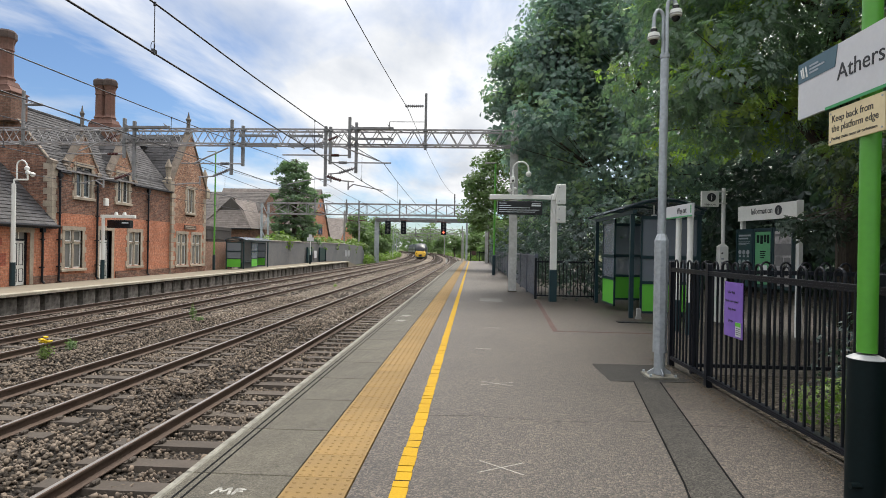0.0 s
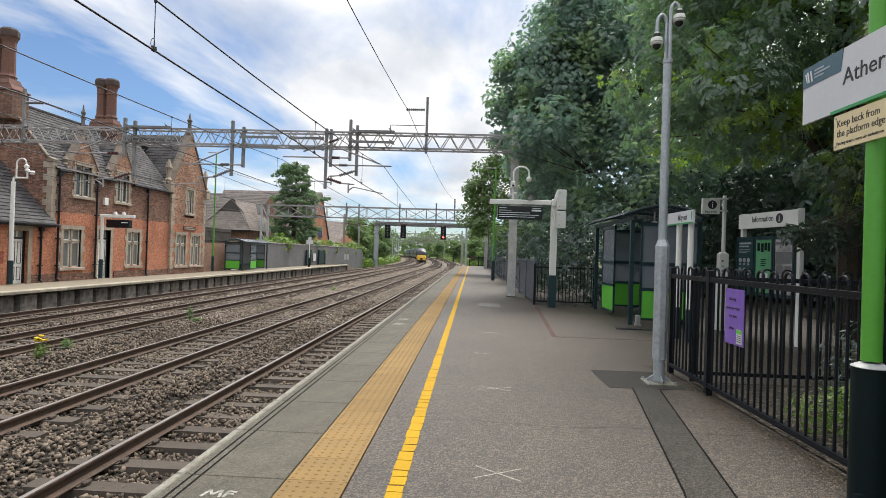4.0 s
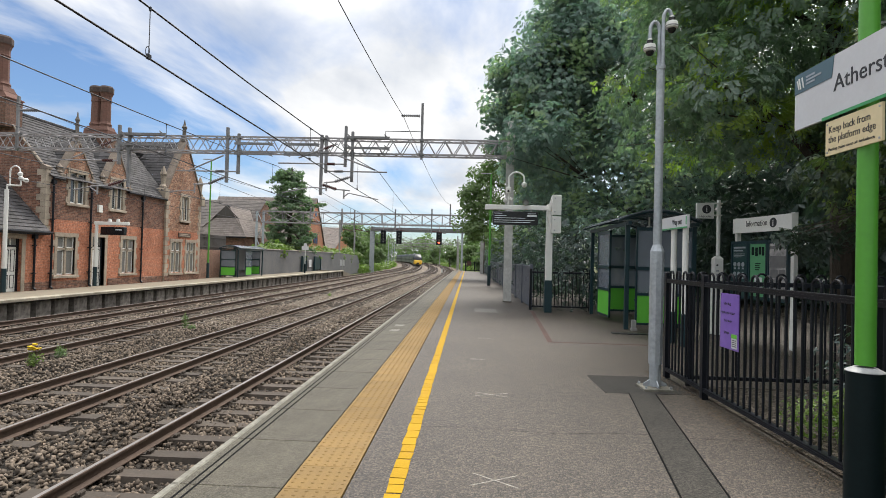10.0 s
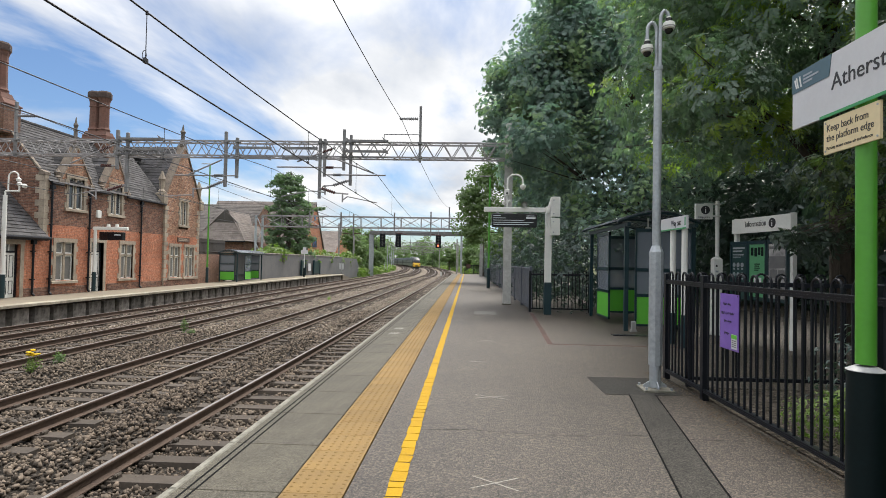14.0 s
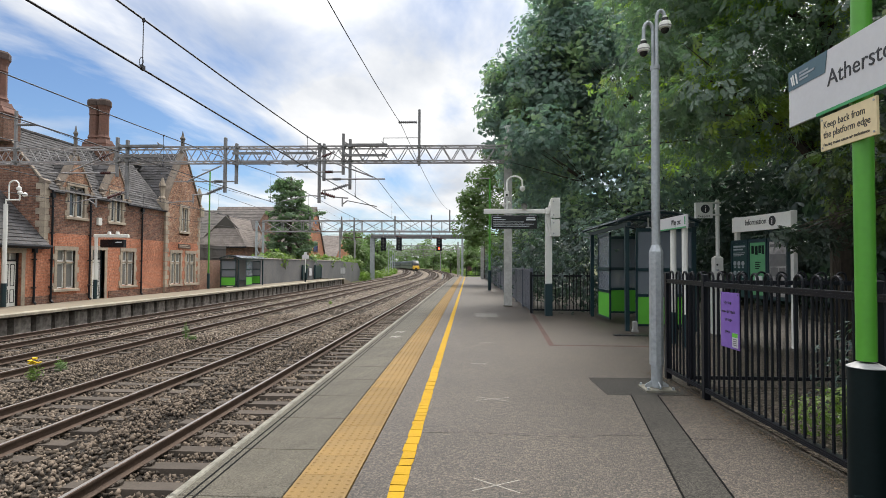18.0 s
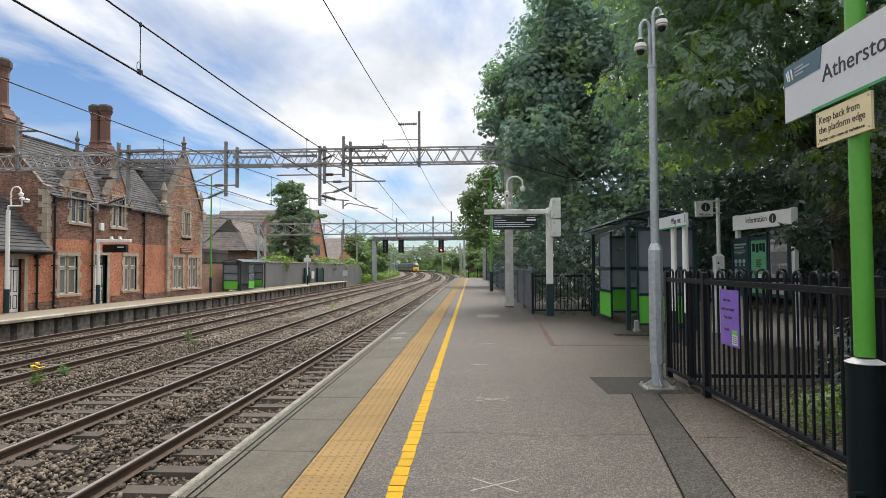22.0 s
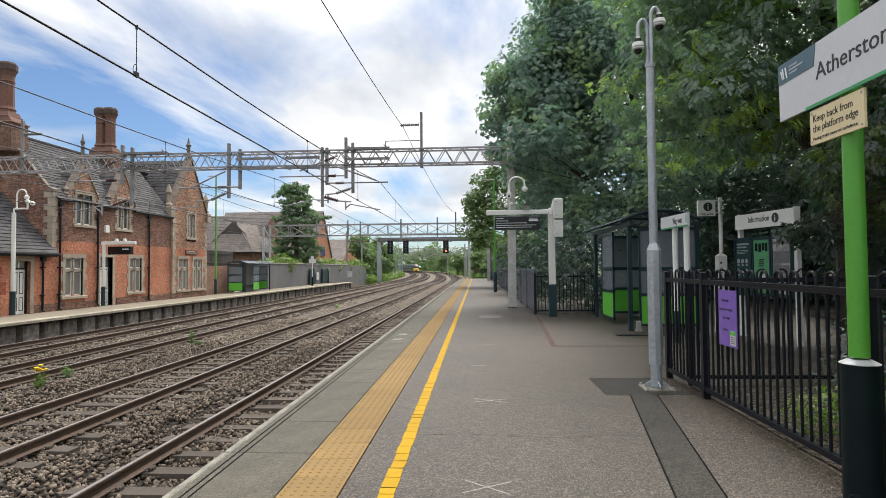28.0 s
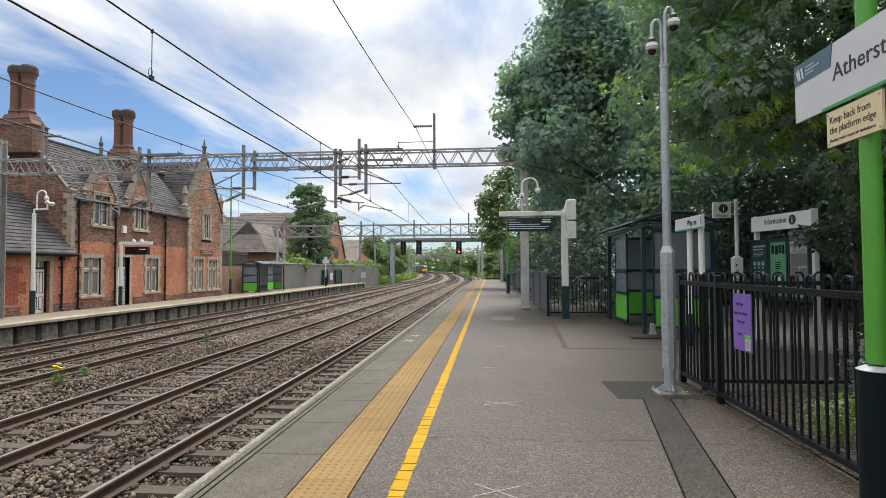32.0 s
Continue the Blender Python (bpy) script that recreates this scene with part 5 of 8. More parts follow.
        m.tube((x + 0.09, yy, b0 + 0.15), (x + 0.2, yy, b0 + 0.06), 0.055, 0.055, 8)
        m.box(x + 0.02, x + 0.17, yy - 0.1, yy + 0.1, zt - 0.25, zt - 0.05)
        for zz in (0.3, 1.6, 2.9, 4.2):
            if zz < zt - 0.3:
                m.box(x, x + 0.15, yy - 0.08, yy + 0.08, zz, zz + 0.05)
        part("rainwater_pipe", m, black_paint, ST)
    m = M(); m.box(x, x + 0.12, 29.3, 29.6, 3.55, 3.95, 0.02)
    part("alarm_box", m, white_paint, ST)
    # chimney stacks of clustered octagonal shafts
    for yc, zb, zt, wide in ((25.66, 7.25, 11.65, 0.97), (32.9, 7.4, 11.48, 0.78)):
        cx = x - (2.74 if wide > 0.9 else 2.45)
        st = empty("chimney_stack", cx, yc, zb)
        st.parent = ST
        w = WHERE[ST]
        st.location = (cx - w[0], yc - w[1], zb - w[2])
        z0 = zb + (1.95 if wide > 0.9 else 1.6)

        def taper(m, wa, da, za, wb, db, zc):
            m.add([(cx - wa, yc - da, za), (cx + wa, yc - da, za), (cx + wa, yc + da, za), (cx - wa, yc + da, za),
                   (cx - wb, yc - db, zc), (cx + wb, yc - db, zc), (cx + wb, yc + db, zc), (cx - wb, yc + db, zc)],
                  [(3, 2, 1, 0), (4, 5, 6, 7), (0, 1, 5, 4), (1, 2, 6, 5), (2, 3, 7, 6), (3, 0, 4, 7)])
        m = M(); m.box(cx - wide, cx + wide, yc - 0.5, yc + 0.5, zb, z0 - 0.6)
        part("chimney_base", m, brick_stack, st, "weathered brown brick chimney base")
        m = M()
        m.box(cx - wide - 0.05, cx + wide + 0.05, yc - 0.55, yc + 0.55, z0 - 0.6, z0 - 0.52, 0.03)
        taper(m, wide - 0.02, 0.48, z0 - 0.52, 0.76, 0.42, z0 - 0.28)
        m.box(cx - 0.74, cx + 0.74, yc - 0.44, yc + 0.44, z0 - 0.28, z0 - 0.2, 0.03)
        taper(m, 0.7, 0.4, z0 - 0.2, 0.64, 0.32, z0)
        part("moulded_offset", m, chimney_stone, st, "moulded brick offset under the shafts")
        for dx in (-0.3, 0.3):
            m = M()
            m.lathe(cx + dx, yc, [(0.34, z0), (0.34, z0 + 0.1), (0.37, z0 + 0.14), (0.31, z0 + 0.24), (0.29, z0 + 0.32), (0.275, zt - 0.98), (0.31, zt - 0.94), (0.29, zt - 0.86), (0.29, zt - 0.66), (0.36, zt - 0.45), (0.4, zt - 0.4)], 8)
            sh = part("flue_shaft", m, chimney_stone, st, "octagonal terracotta brick shaft")
            m = M(); m.lathe(cx + dx, yc, [(0.4, zt - 0.4), (0.41, zt - 0.36), (0.41, zt - 0.1), (0.34, zt)], 8)
            part("shaft_cap", m, cap_brick, sh, "sooty moulded brick cap")
    m = M(); m.lathe(x - 2.45, 30.9, [(0.1, 8.2), (0.1, 8.6), (0.15, 8.66), (0.07, 8.74), (0.13, 8.95), (0.06, 9.1), (0.02, 9.4)], 8)
    part("ridge_finial", m, sooty_stone, ST)


station()

# ---- far platform furniture ----
def cctv_far():
    t = empty("camera_pole", -19.45, 22.5, FAR_Z, "white painted camera pole with looped bracket on the far platform", "camera pole")
    m = M(); m.tube((-19.45, 22.5, FAR_Z + 1.0), (-19.45, 22.5, 3.95), 0.085, 0.08, 12)
    part("pole", m, white_paint, t, smooth=True)
    m = M(); m.tube((-19.45, 22.5, FAR_Z), (-19.45, 22.5, FAR_Z + 1.0), 0.11, 0.11, 12)
    part("pole_base", m, navy_green, t, "dark teal lower section")
    m = M()
    px = -19.45
    pts = [(px + 0.12, 22.5, 4.12), (px + 0.12, 22.5, 4.72)] + [(px + 0.34 - 0.22 * math.cos(a), 22.5, 4.72 + 0.22 * math.sin(a)) for a in (0.5, 1.0, 1.57, 2.1, 2.6)] + [(px + 0.56, 22.5, 4.68)]
    m.pipe(pts, 0.03)
    m.pipe([(px, 22.5, 3.9), (px, 22.5, 4.12), (px + 0.6, 22.5, 4.12), (px + 0.6, 22.5, 4.36)], 0.035)
    part("bracket", m, white_paint, t, weld=True)
    for cx, cz in ((px + 0.56, 4.6), (px + 0.6, 4.42), (px + 0.82, 4.34)):
        m = M(); m.lathe(cx, 22.5, [(0.04, cz - 0.09), (0.09, cz - 0.05), (0.1, cz + 0.04), (0.04, cz + 0.09)], 10)
        part("camera_head", m, white_paint, t, smooth=True)


cctv_far()


def departure_screen_far():
    x, y = -19.5, 28.3
    t = empty("departure_screen", x, y, FAR_Z, "white post with a hanging black departure screen", "departure screen")
    m = M(); m.tube((x, y, FAR_Z + 1.0), (x, y, 2.95), 0.08, 0.08, 12); m.box(x - 0.1, x + 1.75, y - 0.07, y + 0.07, 2.83, 2.99, 0.02)
    part("post", m, white_paint, t)
    m = M(); m.tube((x, y, FAR_Z), (x, y, FAR_Z + 1.0), 0.1, 0.1, 12)
    part("post_base", m, navy_green, t)
    m = M(); m.box(x + 0.3, x + 1.55, y - 0.12, y + 0.12, 2.3, 2.72, 0.02)
    s = part("screen", m, screen_black, t)
    m = M(); m.box(x + 1.1, x + 1.45, y - 0.124, y - 0.121, 2.55, 2.6)
    part("lit_line", m, screen_text, s)
    for dx in (0.7, 1.15):
        m = M(); m.tube((x + dx, y, 3.0), (x + dx, y, 3.14), 0.1, 0.07, 10)
        part("camera_head", m, white_paint, t, smooth=True)
    return t


departure_screen_far()


def green_lamp(x, y, z, top, base, name="lamp_post"):
    t = empty(name, x, y, z, "slim lime-green lamp post with a dark base", "lamp post", "green lamp posts")
    m = M(); m.tube((x, y, z + base), (x, y, z + top), 0.065, 0.05, 10)
    part("pole", m, lime, t, smooth=True)
    m = M(); m.tube((x, y, z), (x, y, z + base), 0.105, 0.105, 10); m.tube((x, y, z + base), (x, y, z + base + 0.05), 0.12, 0.07, 10)
    part("pole_base", m, navy_green, t)
    m = M(); m.box(x - 0.62, x + 0.02, y - 0.07, y + 0.07, z + top, z + top + 0.05, 0.02)
    part("lantern", m, galv_dull, t)
    return t


green_lamp(-19.5, 40.95, FAR_Z, 8.9, 1.1)
green_lamp(1.22, 33.0, 0.0, 6.6, 1.15)


def shelter(x0, y0, y1, z, depth, sgn, name_label, h=2.35):
    """Glazed waiting shelter; its open front lies at x0 and the back at x0 + sgn * depth."""
    t = empty("waiting_shelter", x0, (y0 + y1) / 2, z, name_label, "shelter", "waiting shelters")
    xb = x0 + sgn * depth
    r = 0.045

    def post(x, y, top):
        m = M(); m.box(x - r, x + r, y - r, y + r, z, z + top)
        part("post", m, navy_green, t)

    ym = y0 + (y1 - y0) * 0.5
    for y in (y0, y1):
        post(x0, y, h - 0.12); post(xb, y, h - 0.12)
    post(xb, ym, h - 0.12)

    def panel(xa, ya, xc, yc, low=0.16, mid=1.05, kick=0.62):
        """A framed bay between two points: green panel below, two panes above."""
        b = empty("bay", xa, ya, z); b.parent = t
        w = WHERE[t]; b.location = (xa - w[0], ya - w[1], 0)
        d = Vector((xc - xa, yc - ya, 0)); L = d.length; d /= L
        n = Vector((-d.y, d.x, 0))

        def plate(s0, s1, za, zb, th, mat, nm):
            m = M()
            vs = []
            for zz in (za, zb):
                for s, q in ((s0, -1), (s1, -1), (s1, 1), (s0, 1)):
                    p = Vector((xa, ya, 0)) + d * s + n * (th * q)
                    vs.append((p.x, p.y, z + zz))
            m.add(vs, [(3, 2, 1, 0), (4, 5, 6, 7), (0, 1, 5, 4), (1, 2, 6, 5), (2, 3, 7, 6), (3, 0, 4, 7)])
            return part(nm, m, mat, b)
        fr = 0.04
        for za, zb in ((low - 0.05, low), (low + kick, low + kick + 0.07), (1.36, 1.44), (h - 0.28, h - 0.2)):
            plate(0, L, za, zb, 0.025, navy_green, "rail")
        for s0, s1 in ((0, fr), (L - fr, L)):
            plate(s0, s1, low - 0.05, h - 0.2, 0.024, navy_green, "stile")
        plate(fr, L - fr, low, low + kick, 0.012, lime_panel, "green_panel")
        g1 = plate(fr, L - fr, low + kick + 0.07, 1.36, 0.006, shelter_glass, "pane")
        g2 = plate(fr, L - fr, 1.44, h - 0.28, 0.006, shelter_glass, "pane")
        g1.visible_shadow = g2.visible_shadow = False

    for y in (y0, y1):
        panel(x0 + sgn * 0.2, y, xb, y)
    panel(xb, y0, xb, ym); panel(xb, ym, xb, y1)
    panel(x0, y0 + 1.5, x0, y0 + 2.8)
    m = M()
    # barrel roof on bows
    n = 9
    w = depth + 0.35
    prev = None
    for i in range(n + 1):
        u = i / n
        px = x0 - sgn * 0.25 + sgn * w * u
        pz = z + h - 0.12 + 0.3 * math.sin(math.pi * min(1, u * 0.85 + 0.08))
        if prev:
            m.add([(prev[0], y0 - 0.2, prev[1]), (px, y0 - 0.2, pz), (px, y1 + 0.2, pz), (prev[0], y1 + 0.2, prev[1]), (prev[0], y0 - 0.2, prev[1] + 0.025), (px, y0 - 0.2, pz + 0.025), (px, y1 + 0.2, pz + 0.025), (prev[0], y1 + 0.2, prev[1] + 0.025)],
                  [(0, 1, 2, 3), (7, 6, 5, 4), (0, 4, 5, 1), (3, 2, 6, 7), (1, 5, 6, 2), (0, 3, 7, 4)])
        prev = (px, pz)
    part("roof", m, shelter_glass, t, "curved tinted roof sheet")
    for y in (y0 - 0.15, ym, y1 + 0.15):
        m = M()
        pts = []
        for i in range(n + 1):
            u = i / n
            pts.append((x0 - sgn * 0.25 + sgn * w * u, y, z + h - 0.15 + 0.3 * math.sin(math.pi * min(1, u * 0.85 + 0.08))))
        m.pipe(pts, 0.03, 6)
        part("roof_bow", m, navy_green, t, weld=True)
    for xx in (x0, xb):
        m = M(); m.box(xx - 0.04, xx + 0.04, y0 - 0.2, y1 + 0.2, z + h - 0.16, z + h - 0.08)
        part("eaves_beam", m, navy_green, t)
    m = M(); m.box(xb - sgn * 0.15 - 0.2, xb - sgn * 0.15 + 0.2, y0 + 0.3, y1 - 0.3, z + 0.44, z + 0.5)
    for yy in (y0 + 0.5, ym, y1 - 0.5):
        m.box(xb - sgn * 0.15 - 0.04, xb - sgn * 0.15 + 0.04, yy - 0.03, yy + 0.03, z, z + 0.44)
    part("bench", m, navy_green, t)
    return t


shelter(-18.2, 43.3, 48.5, FAR_Z, 1.4, -1, "dark teal glazed waiting shelter with lime-green panels on the far platform")
m = M(); m.tube((4.3, 13.6, 2.42), (4.3, 13.6, 2.64), 0.02, 0.02, 8); m.lathe(4.3, 13.6, [(0.05, 2.24), (0.085, 2.28), (0.09, 2.36), (0.05, 2.42)], 12)
thing("dome_camera", m, white_paint, 4.3, 13.6, 2.24, "small white dome camera hanging under the shelter roof", "camera", smooth=True)
shelter(3.62, 13.0, 16.6, 0.0, 1.5, 1, "dark teal glazed waiting shelter with lime-green panels beside the fence", 2.55)
m = M(); m.box(3.69, 3.78, 12.74, 12.83, 0.05, 0.24, 0.01); m.box(3.67, 3.8, 12.72, 12.85, 0, 0.05)
thing("floor_light", m, galv_dull, 3.73, 12.79, 0, "small grey floodlight box at the foot of a shelter post", "light")
m = M()
for k in range(7):
    m.box(3.1 + 0.14 * k, 3.22 + 0.14 * k, 12.05, 12.25, -0.02, 0.012, 0.004)
thing("drain_channel", m, black_paint, 3.6, 12.15, 0, "black slotted drain grating in the asphalt", "drain")

# boundary walls behind the far platform
bw = empty("boundary_wall", -19.6, 60, FAR_Z, "dark grey rendered wall behind the far platform", "wall", kind="structure")
m = M(); m.box(-19.75, -19.5, 46.0, 84.0, -1.4, 1.95)
m.slab([(84.0, -1.4), (84.0, 1.95), (97.0, 1.75), (99.0, 0.6), (99.0, -1.4)], "x", -19.75, -19.5)
part("wall_panel", m, wall_grey, bw)
m = M(); m.box(-19.8, -19.45, 46.0, 84.0, 1.95, 2.05, 0.03)
part("wall_coping", m, concrete_face, bw)
bw2 = empty("brick_boundary_wall", -20.3, 43, FAR_Z, "old red-brick boundary wall beside the station house", "wall", kind="structure")
m = M(); m.box(-20.6, -20.3, 41.0, 46.0, -1.2, 1.75)
part("wall_panel", m, brick_garden, bw2)
tf = empty("trellis_fence", -20.45, 43.5, 1.75, "brown slatted timber fence on top of a brick wall", "fence")
for k in range(26):
    m = M(); m.box(-20.47, -20.44, 41.1 + 0.19 * k, 41.24 + 0.19 * k, 1.75, 2.95)
    part("slat", m, timber_dark, tf)
m = M(); m.box(-20.44, -20.4, 41.0, 46.0, 1.95, 2.03); m.box(-20.44, -20.4, 41.0, 46.0, 2.7, 2.78)
part("fence_rail", m, timber_dark, tf)

# signs and cabinets along the far wall
sg = empty("platform_sign", -16.9, 57.0, FAR_Z, "slim post with a small white sign on the far platform", "sign")
m = M(); m.tube((-16.9, 57, FAR_Z + 1.0), (-16.9, 57, 2.2), 0.04, 0.04, 8)
part("post", m, white_paint, sg)
m = M(); m.tube((-16.9, 57, FAR_Z), (-16.9, 57, FAR_Z + 1.0), 0.085, 0.085, 8)
part("post_base", m, base_green, sg)
m = M(); m.box(-17.25, -16.55, 56.95, 56.99, 2.05, 2.45); m.box(-17.05, -16.75, 56.93, 57.05, 2.45, 2.75)
part("sign_plate", m, sign_white, sg)
gt = empty("palisade_gate", -19.3, 66.5, FAR_Z, "dark steel gate with a white notice beside the grey wall", "gate")
for yy in (64.0, 65.6, 69.2, 72.0):
    m = M(); m.box(-19.4, -19.2, yy - 0.08, yy + 0.08, FAR_Z, 1.4)
    part("gate_post", m, navy_green, gt)
for ya, yb in ((64.1, 65.5), (69.3, 71.9)):
    m = M(); m.box(-19.33, -19.27, ya, yb, FAR_Z + 0.15, 1.3)
    part("gate_leaf", m, navy_green, gt)
m = M(); m.box(-19.35, -19.3, 66.8, 67.9, 0.1, 1.0)
part("notice", m, sign_white, gt)
nt_ = empty("warning_notice", -18.9, 83.0, FAR_Z, "small white and red notice board on a post", "sign")
m = M(); m.tube((-18.9, 83, -1.4), (-18.9, 83, 1.2), 0.06, 0.06, 6)
part("post", m, galv_dull, nt_)
m = M(); m.box(-19.25, -18.55, 82.95, 82.99, 0.1, 1.0)
part("notice_plate", m, sign_white, nt_)


# ---- overhead line ----
def lattice_boom(t, xa, xb, y, z0, z1, dy, mat, step=0.55, r=0.03, tilt=0.0):
    """A box girder: four chords and zigzag bracing on the two upright faces."""
    for yy in (y - dy, y + dy):
        for zz in (z0, z1):
            m = M(); m.box(xa, xb, yy - r, yy + r, zz - r, zz + r)
            part("chord", m, mat, t)
        m = M()
        n = int((xb - xa) / step)
        for k in range(n):
            x0, x1 = xa + (xb - xa) * k / n, xa + (xb - xa) * (k + 1) / n
            a, b = (z0, z1) if k % 2 else (z1, z0)
            m.tube((x0, yy, a), (x1, yy, b), r * 0.62, r * 0.62, 5)
        tagged(part("lattice", m, mat, t), kind="stuff")
    m = M()
    n = int((xb - xa) / (step * 2))
    for k in range(n):
        x0 = xa + (xb - xa) * k / n
        for zz in (z0, z1):
            m.tube((x0, y - dy, zz), (x0 + step, y + dy, zz), r * 0.5, r * 0.5, 4)
    tagged(part("cross_tie", m, mat, t), kind="stuff")


def drop_tube(t, x, y, za, zb, r=0.075, mat=None):
    m = M(); m.box(x - r, x + r, y - r, y + r, za, zb, 0.015)
    return part("drop_tube", m, mat or tube_steel, t)


def ribbed(m, p0, p1, r=0.06, n=7):
    p0, p1 = Vector(p0), Vector(p1)
    m.tube(p0, p1, r * 0.45, r * 0.45, 8)
    for k in range(n):
        c = p0.lerp(p1, (k + 0.5) / n)
        d = (p1 - p0).normalized() * 0.018
        m.tube(c - d, c + d, r, r * 0.7, 8)


def h_column(t, x, y, z0, z1, w=0.3, mat=None, name="column"):
    m = M()
    m.box(x - w / 2, x + w / 2, y - w / 2, y - w / 2 + 0.03, z0, z1)
    m.box(x - w / 2, x + w / 2, y + w / 2 - 0.03, y + w / 2, z0, z1)
    m.box(x - 0.015, x + 0.015, y - w / 2 + 0.03, y + w / 2 - 0.03, z0, z1)
    return part(name, m, mat or galv_dull, t)


def gantry_near():
    y = 20.2
    t = empty("overhead_gantry", -8, y, -1.0, "steel lattice gantry carrying insulators and wires over the tracks", "gantry", "gantries over the line")
    lattice_boom(t, -19.0, 1.6, y, 5.24, 5.78, 0.22, gantry_steel, 0.32, 0.028)
    h_column(t, 1.42, y + 0.25, 0.0, 6.6, 0.28, column_steel)
    m = M(); m.box(1.26, 1.58, y + 0.09, y + 0.41, -0.02, 0.03, 0.01)
    part("column_footing", m, concrete, t)
    h_column(t, -18.9, y, FAR_Z, 6.6, 0.32)
    for x, za, zb in ((-16.87, 5.1, 7.15), (-12.96, 4.67, 6.13), (-12.58, 3.84, 6.03), (-8.9, 4.08, 6.1), (-8.48, 4.4, 5.88), (-5.42, 3.7, 5.88), (-5.25, 4.5, 5.86), (-4.55, 4.73, 6.22), (-4.3, 4.19, 6.02), (-1.8, 5.05, 7.08)):
        drop_tube(t, x, y - 0.32, za, zb, 0.048 if zb < 7 else 0.042)
        for zc in (5.2, 5.7):
            m = M(); m.box(x - 0.075, x + 0.075, y - 0.385, y - 0.2, zc, zc + 0.08, 0.008)
            part("tube_clamp", m, tube_steel, t)
    # paired channels that carry the tubes, with gusset plates at their ends
    for xa, xb, zs in ((-12.9, -11.2, (5.79, 5.4)), (-8.6, -7.2, (5.5, 5.13)), (-6.78, -5.5, (5.5, 5.13)), (-4.5, -2.95, (5.79, 5.41))):
        for zz in zs:
            m = M(); m.box(xa, xb, y - 0.44, y - 0.37, zz - 0.04, zz + 0.04); m.box(xa, xb, y - 0.37, y - 0.28, zz + 0.03, zz + 0.04)
            part("channel", m, tube_steel, t)
            for xe in (xb - 0.12, xa + 0.1):
                m = M(); m.slab([(xe - 0.1, zz + 0.14), (xe + 0.02, zz + 0.06), (xe + 0.16, zz - 0.1), (xe + 0.02, zz - 0.06)], "y", y - 0.45, y - 0.42)
                part("gusset_plate", m, tube_steel, t)
    # cantilever arms to each track's wires: level tube, strut and lower registration
    yy = y - 0.36
    arms = (
        ((-5.22, 4.56), (-4.92, -4.62), -3.02, (-4.93, 5.17), (-3.45, 4.63), (-5.4, 4.08), (-4.83, 3.91), -4.35, -4.56, (-4.38, 3.78), (-3.31, 3.57), grey_porcelain, insul),
        ((-4.58, 4.82), (-4.92, -5.2), -6.99, (-4.84, 5.55), (-6.24, 5.02), (-4.34, 4.36), (-4.91, 4.18), -5.3, -5.2, (-5.73, 3.97), (-6.8, 3.75), insul, grey_porcelain),
        ((-8.5, 4.48), (-8.98, -9.3), -10.76, (-9.02, 5.06), (-10.26, 4.5), (-8.93, 4.28), (-9.55, 4.02), -10.1, -10.05, (-10.59, 3.74), (-11.0, 3.7), grey_porcelain, grey_porcelain),
        ((-12.96, 4.8), (-13.16, -13.56), -15.6, (-13.05, 5.58), (-14.7, 4.87), (-12.6, 4.1), (-13.28, 3.88), -13.95, -13.7, (-14.0, 3.82), (-14.6, 3.7), insul, insul),
    )
    for (hx, hz), (ia, ib), he, s0, s1, l0, l1, le, dx, r0, r1, top, low in arms:
        def seg(name, p, q, r, mat=gantry_steel):
            m = M(); m.tube((p[0], yy, p[1]), (q[0], yy, q[1]), r, r, 7)
            part(name, m, mat, t)
        seg("cantilever_tube", (hx, hz), (he, hz), 0.026)
        seg("strut_tube", s0, s1, 0.028)
        m = M(); ribbed(m, (ia, yy, hz), (ib, yy, hz), 0.058, 7)
        part("insulator", m, top, t)
        m = M(); ribbed(m, (l0[0] + (l1[0] - l0[0]) * 0.12, yy, l0[1] + (l1[1] - l0[1]) * 0.12), (l1[0], yy, l1[1]), 0.068, 7)
        part("insulator", m, low, t)
        if top is insul:
            u = [(s0[0] + (s1[0] - s0[0]) * q, yy, s0[1] + (s1[1] - s0[1]) * q) for q in (0.1, 0.34)]
            m = M(); ribbed(m, u[0], u[1], 0.055, 7)
            part("insulator", m, top, t)
        seg("arm_bracket", l0, (l0[0] + (l1[0] - l0[0]) * 0.15, l0[1] + (l1[1] - l0[1]) * 0.15), 0.035)
        seg("registration_tube", l1, (le, l1[1] - 0.04), 0.026)
        seg("arm_dropper", (dx, l1[1]), (dx, l1[1] - 0.34), 0.03)
        seg("registration_arm", (dx, l1[1] - 0.26), r0, 0.024)
        seg("registration_arm", r0, r1, 0.019)
    for x, dx in ((-1.81, -0.75), (-16.87, 0.75)):
        m = M()
        ribbed(m, (x + dx * 0.1, y - 0.32, 6.62), (x + dx, y - 0.32, 6.62), 0.06, 9)
        part("post_insulator", m, grey_porcelain, t)
    m = M(); m.pipe([(-3.1, y - 0.36, 5.78), (-3.1, y - 0.36, 6.04), (-1.85, y - 0.36, 6.04)], 0.014, 5)
    part("tie_wire", m, wire_mat, t)


gantry_near()


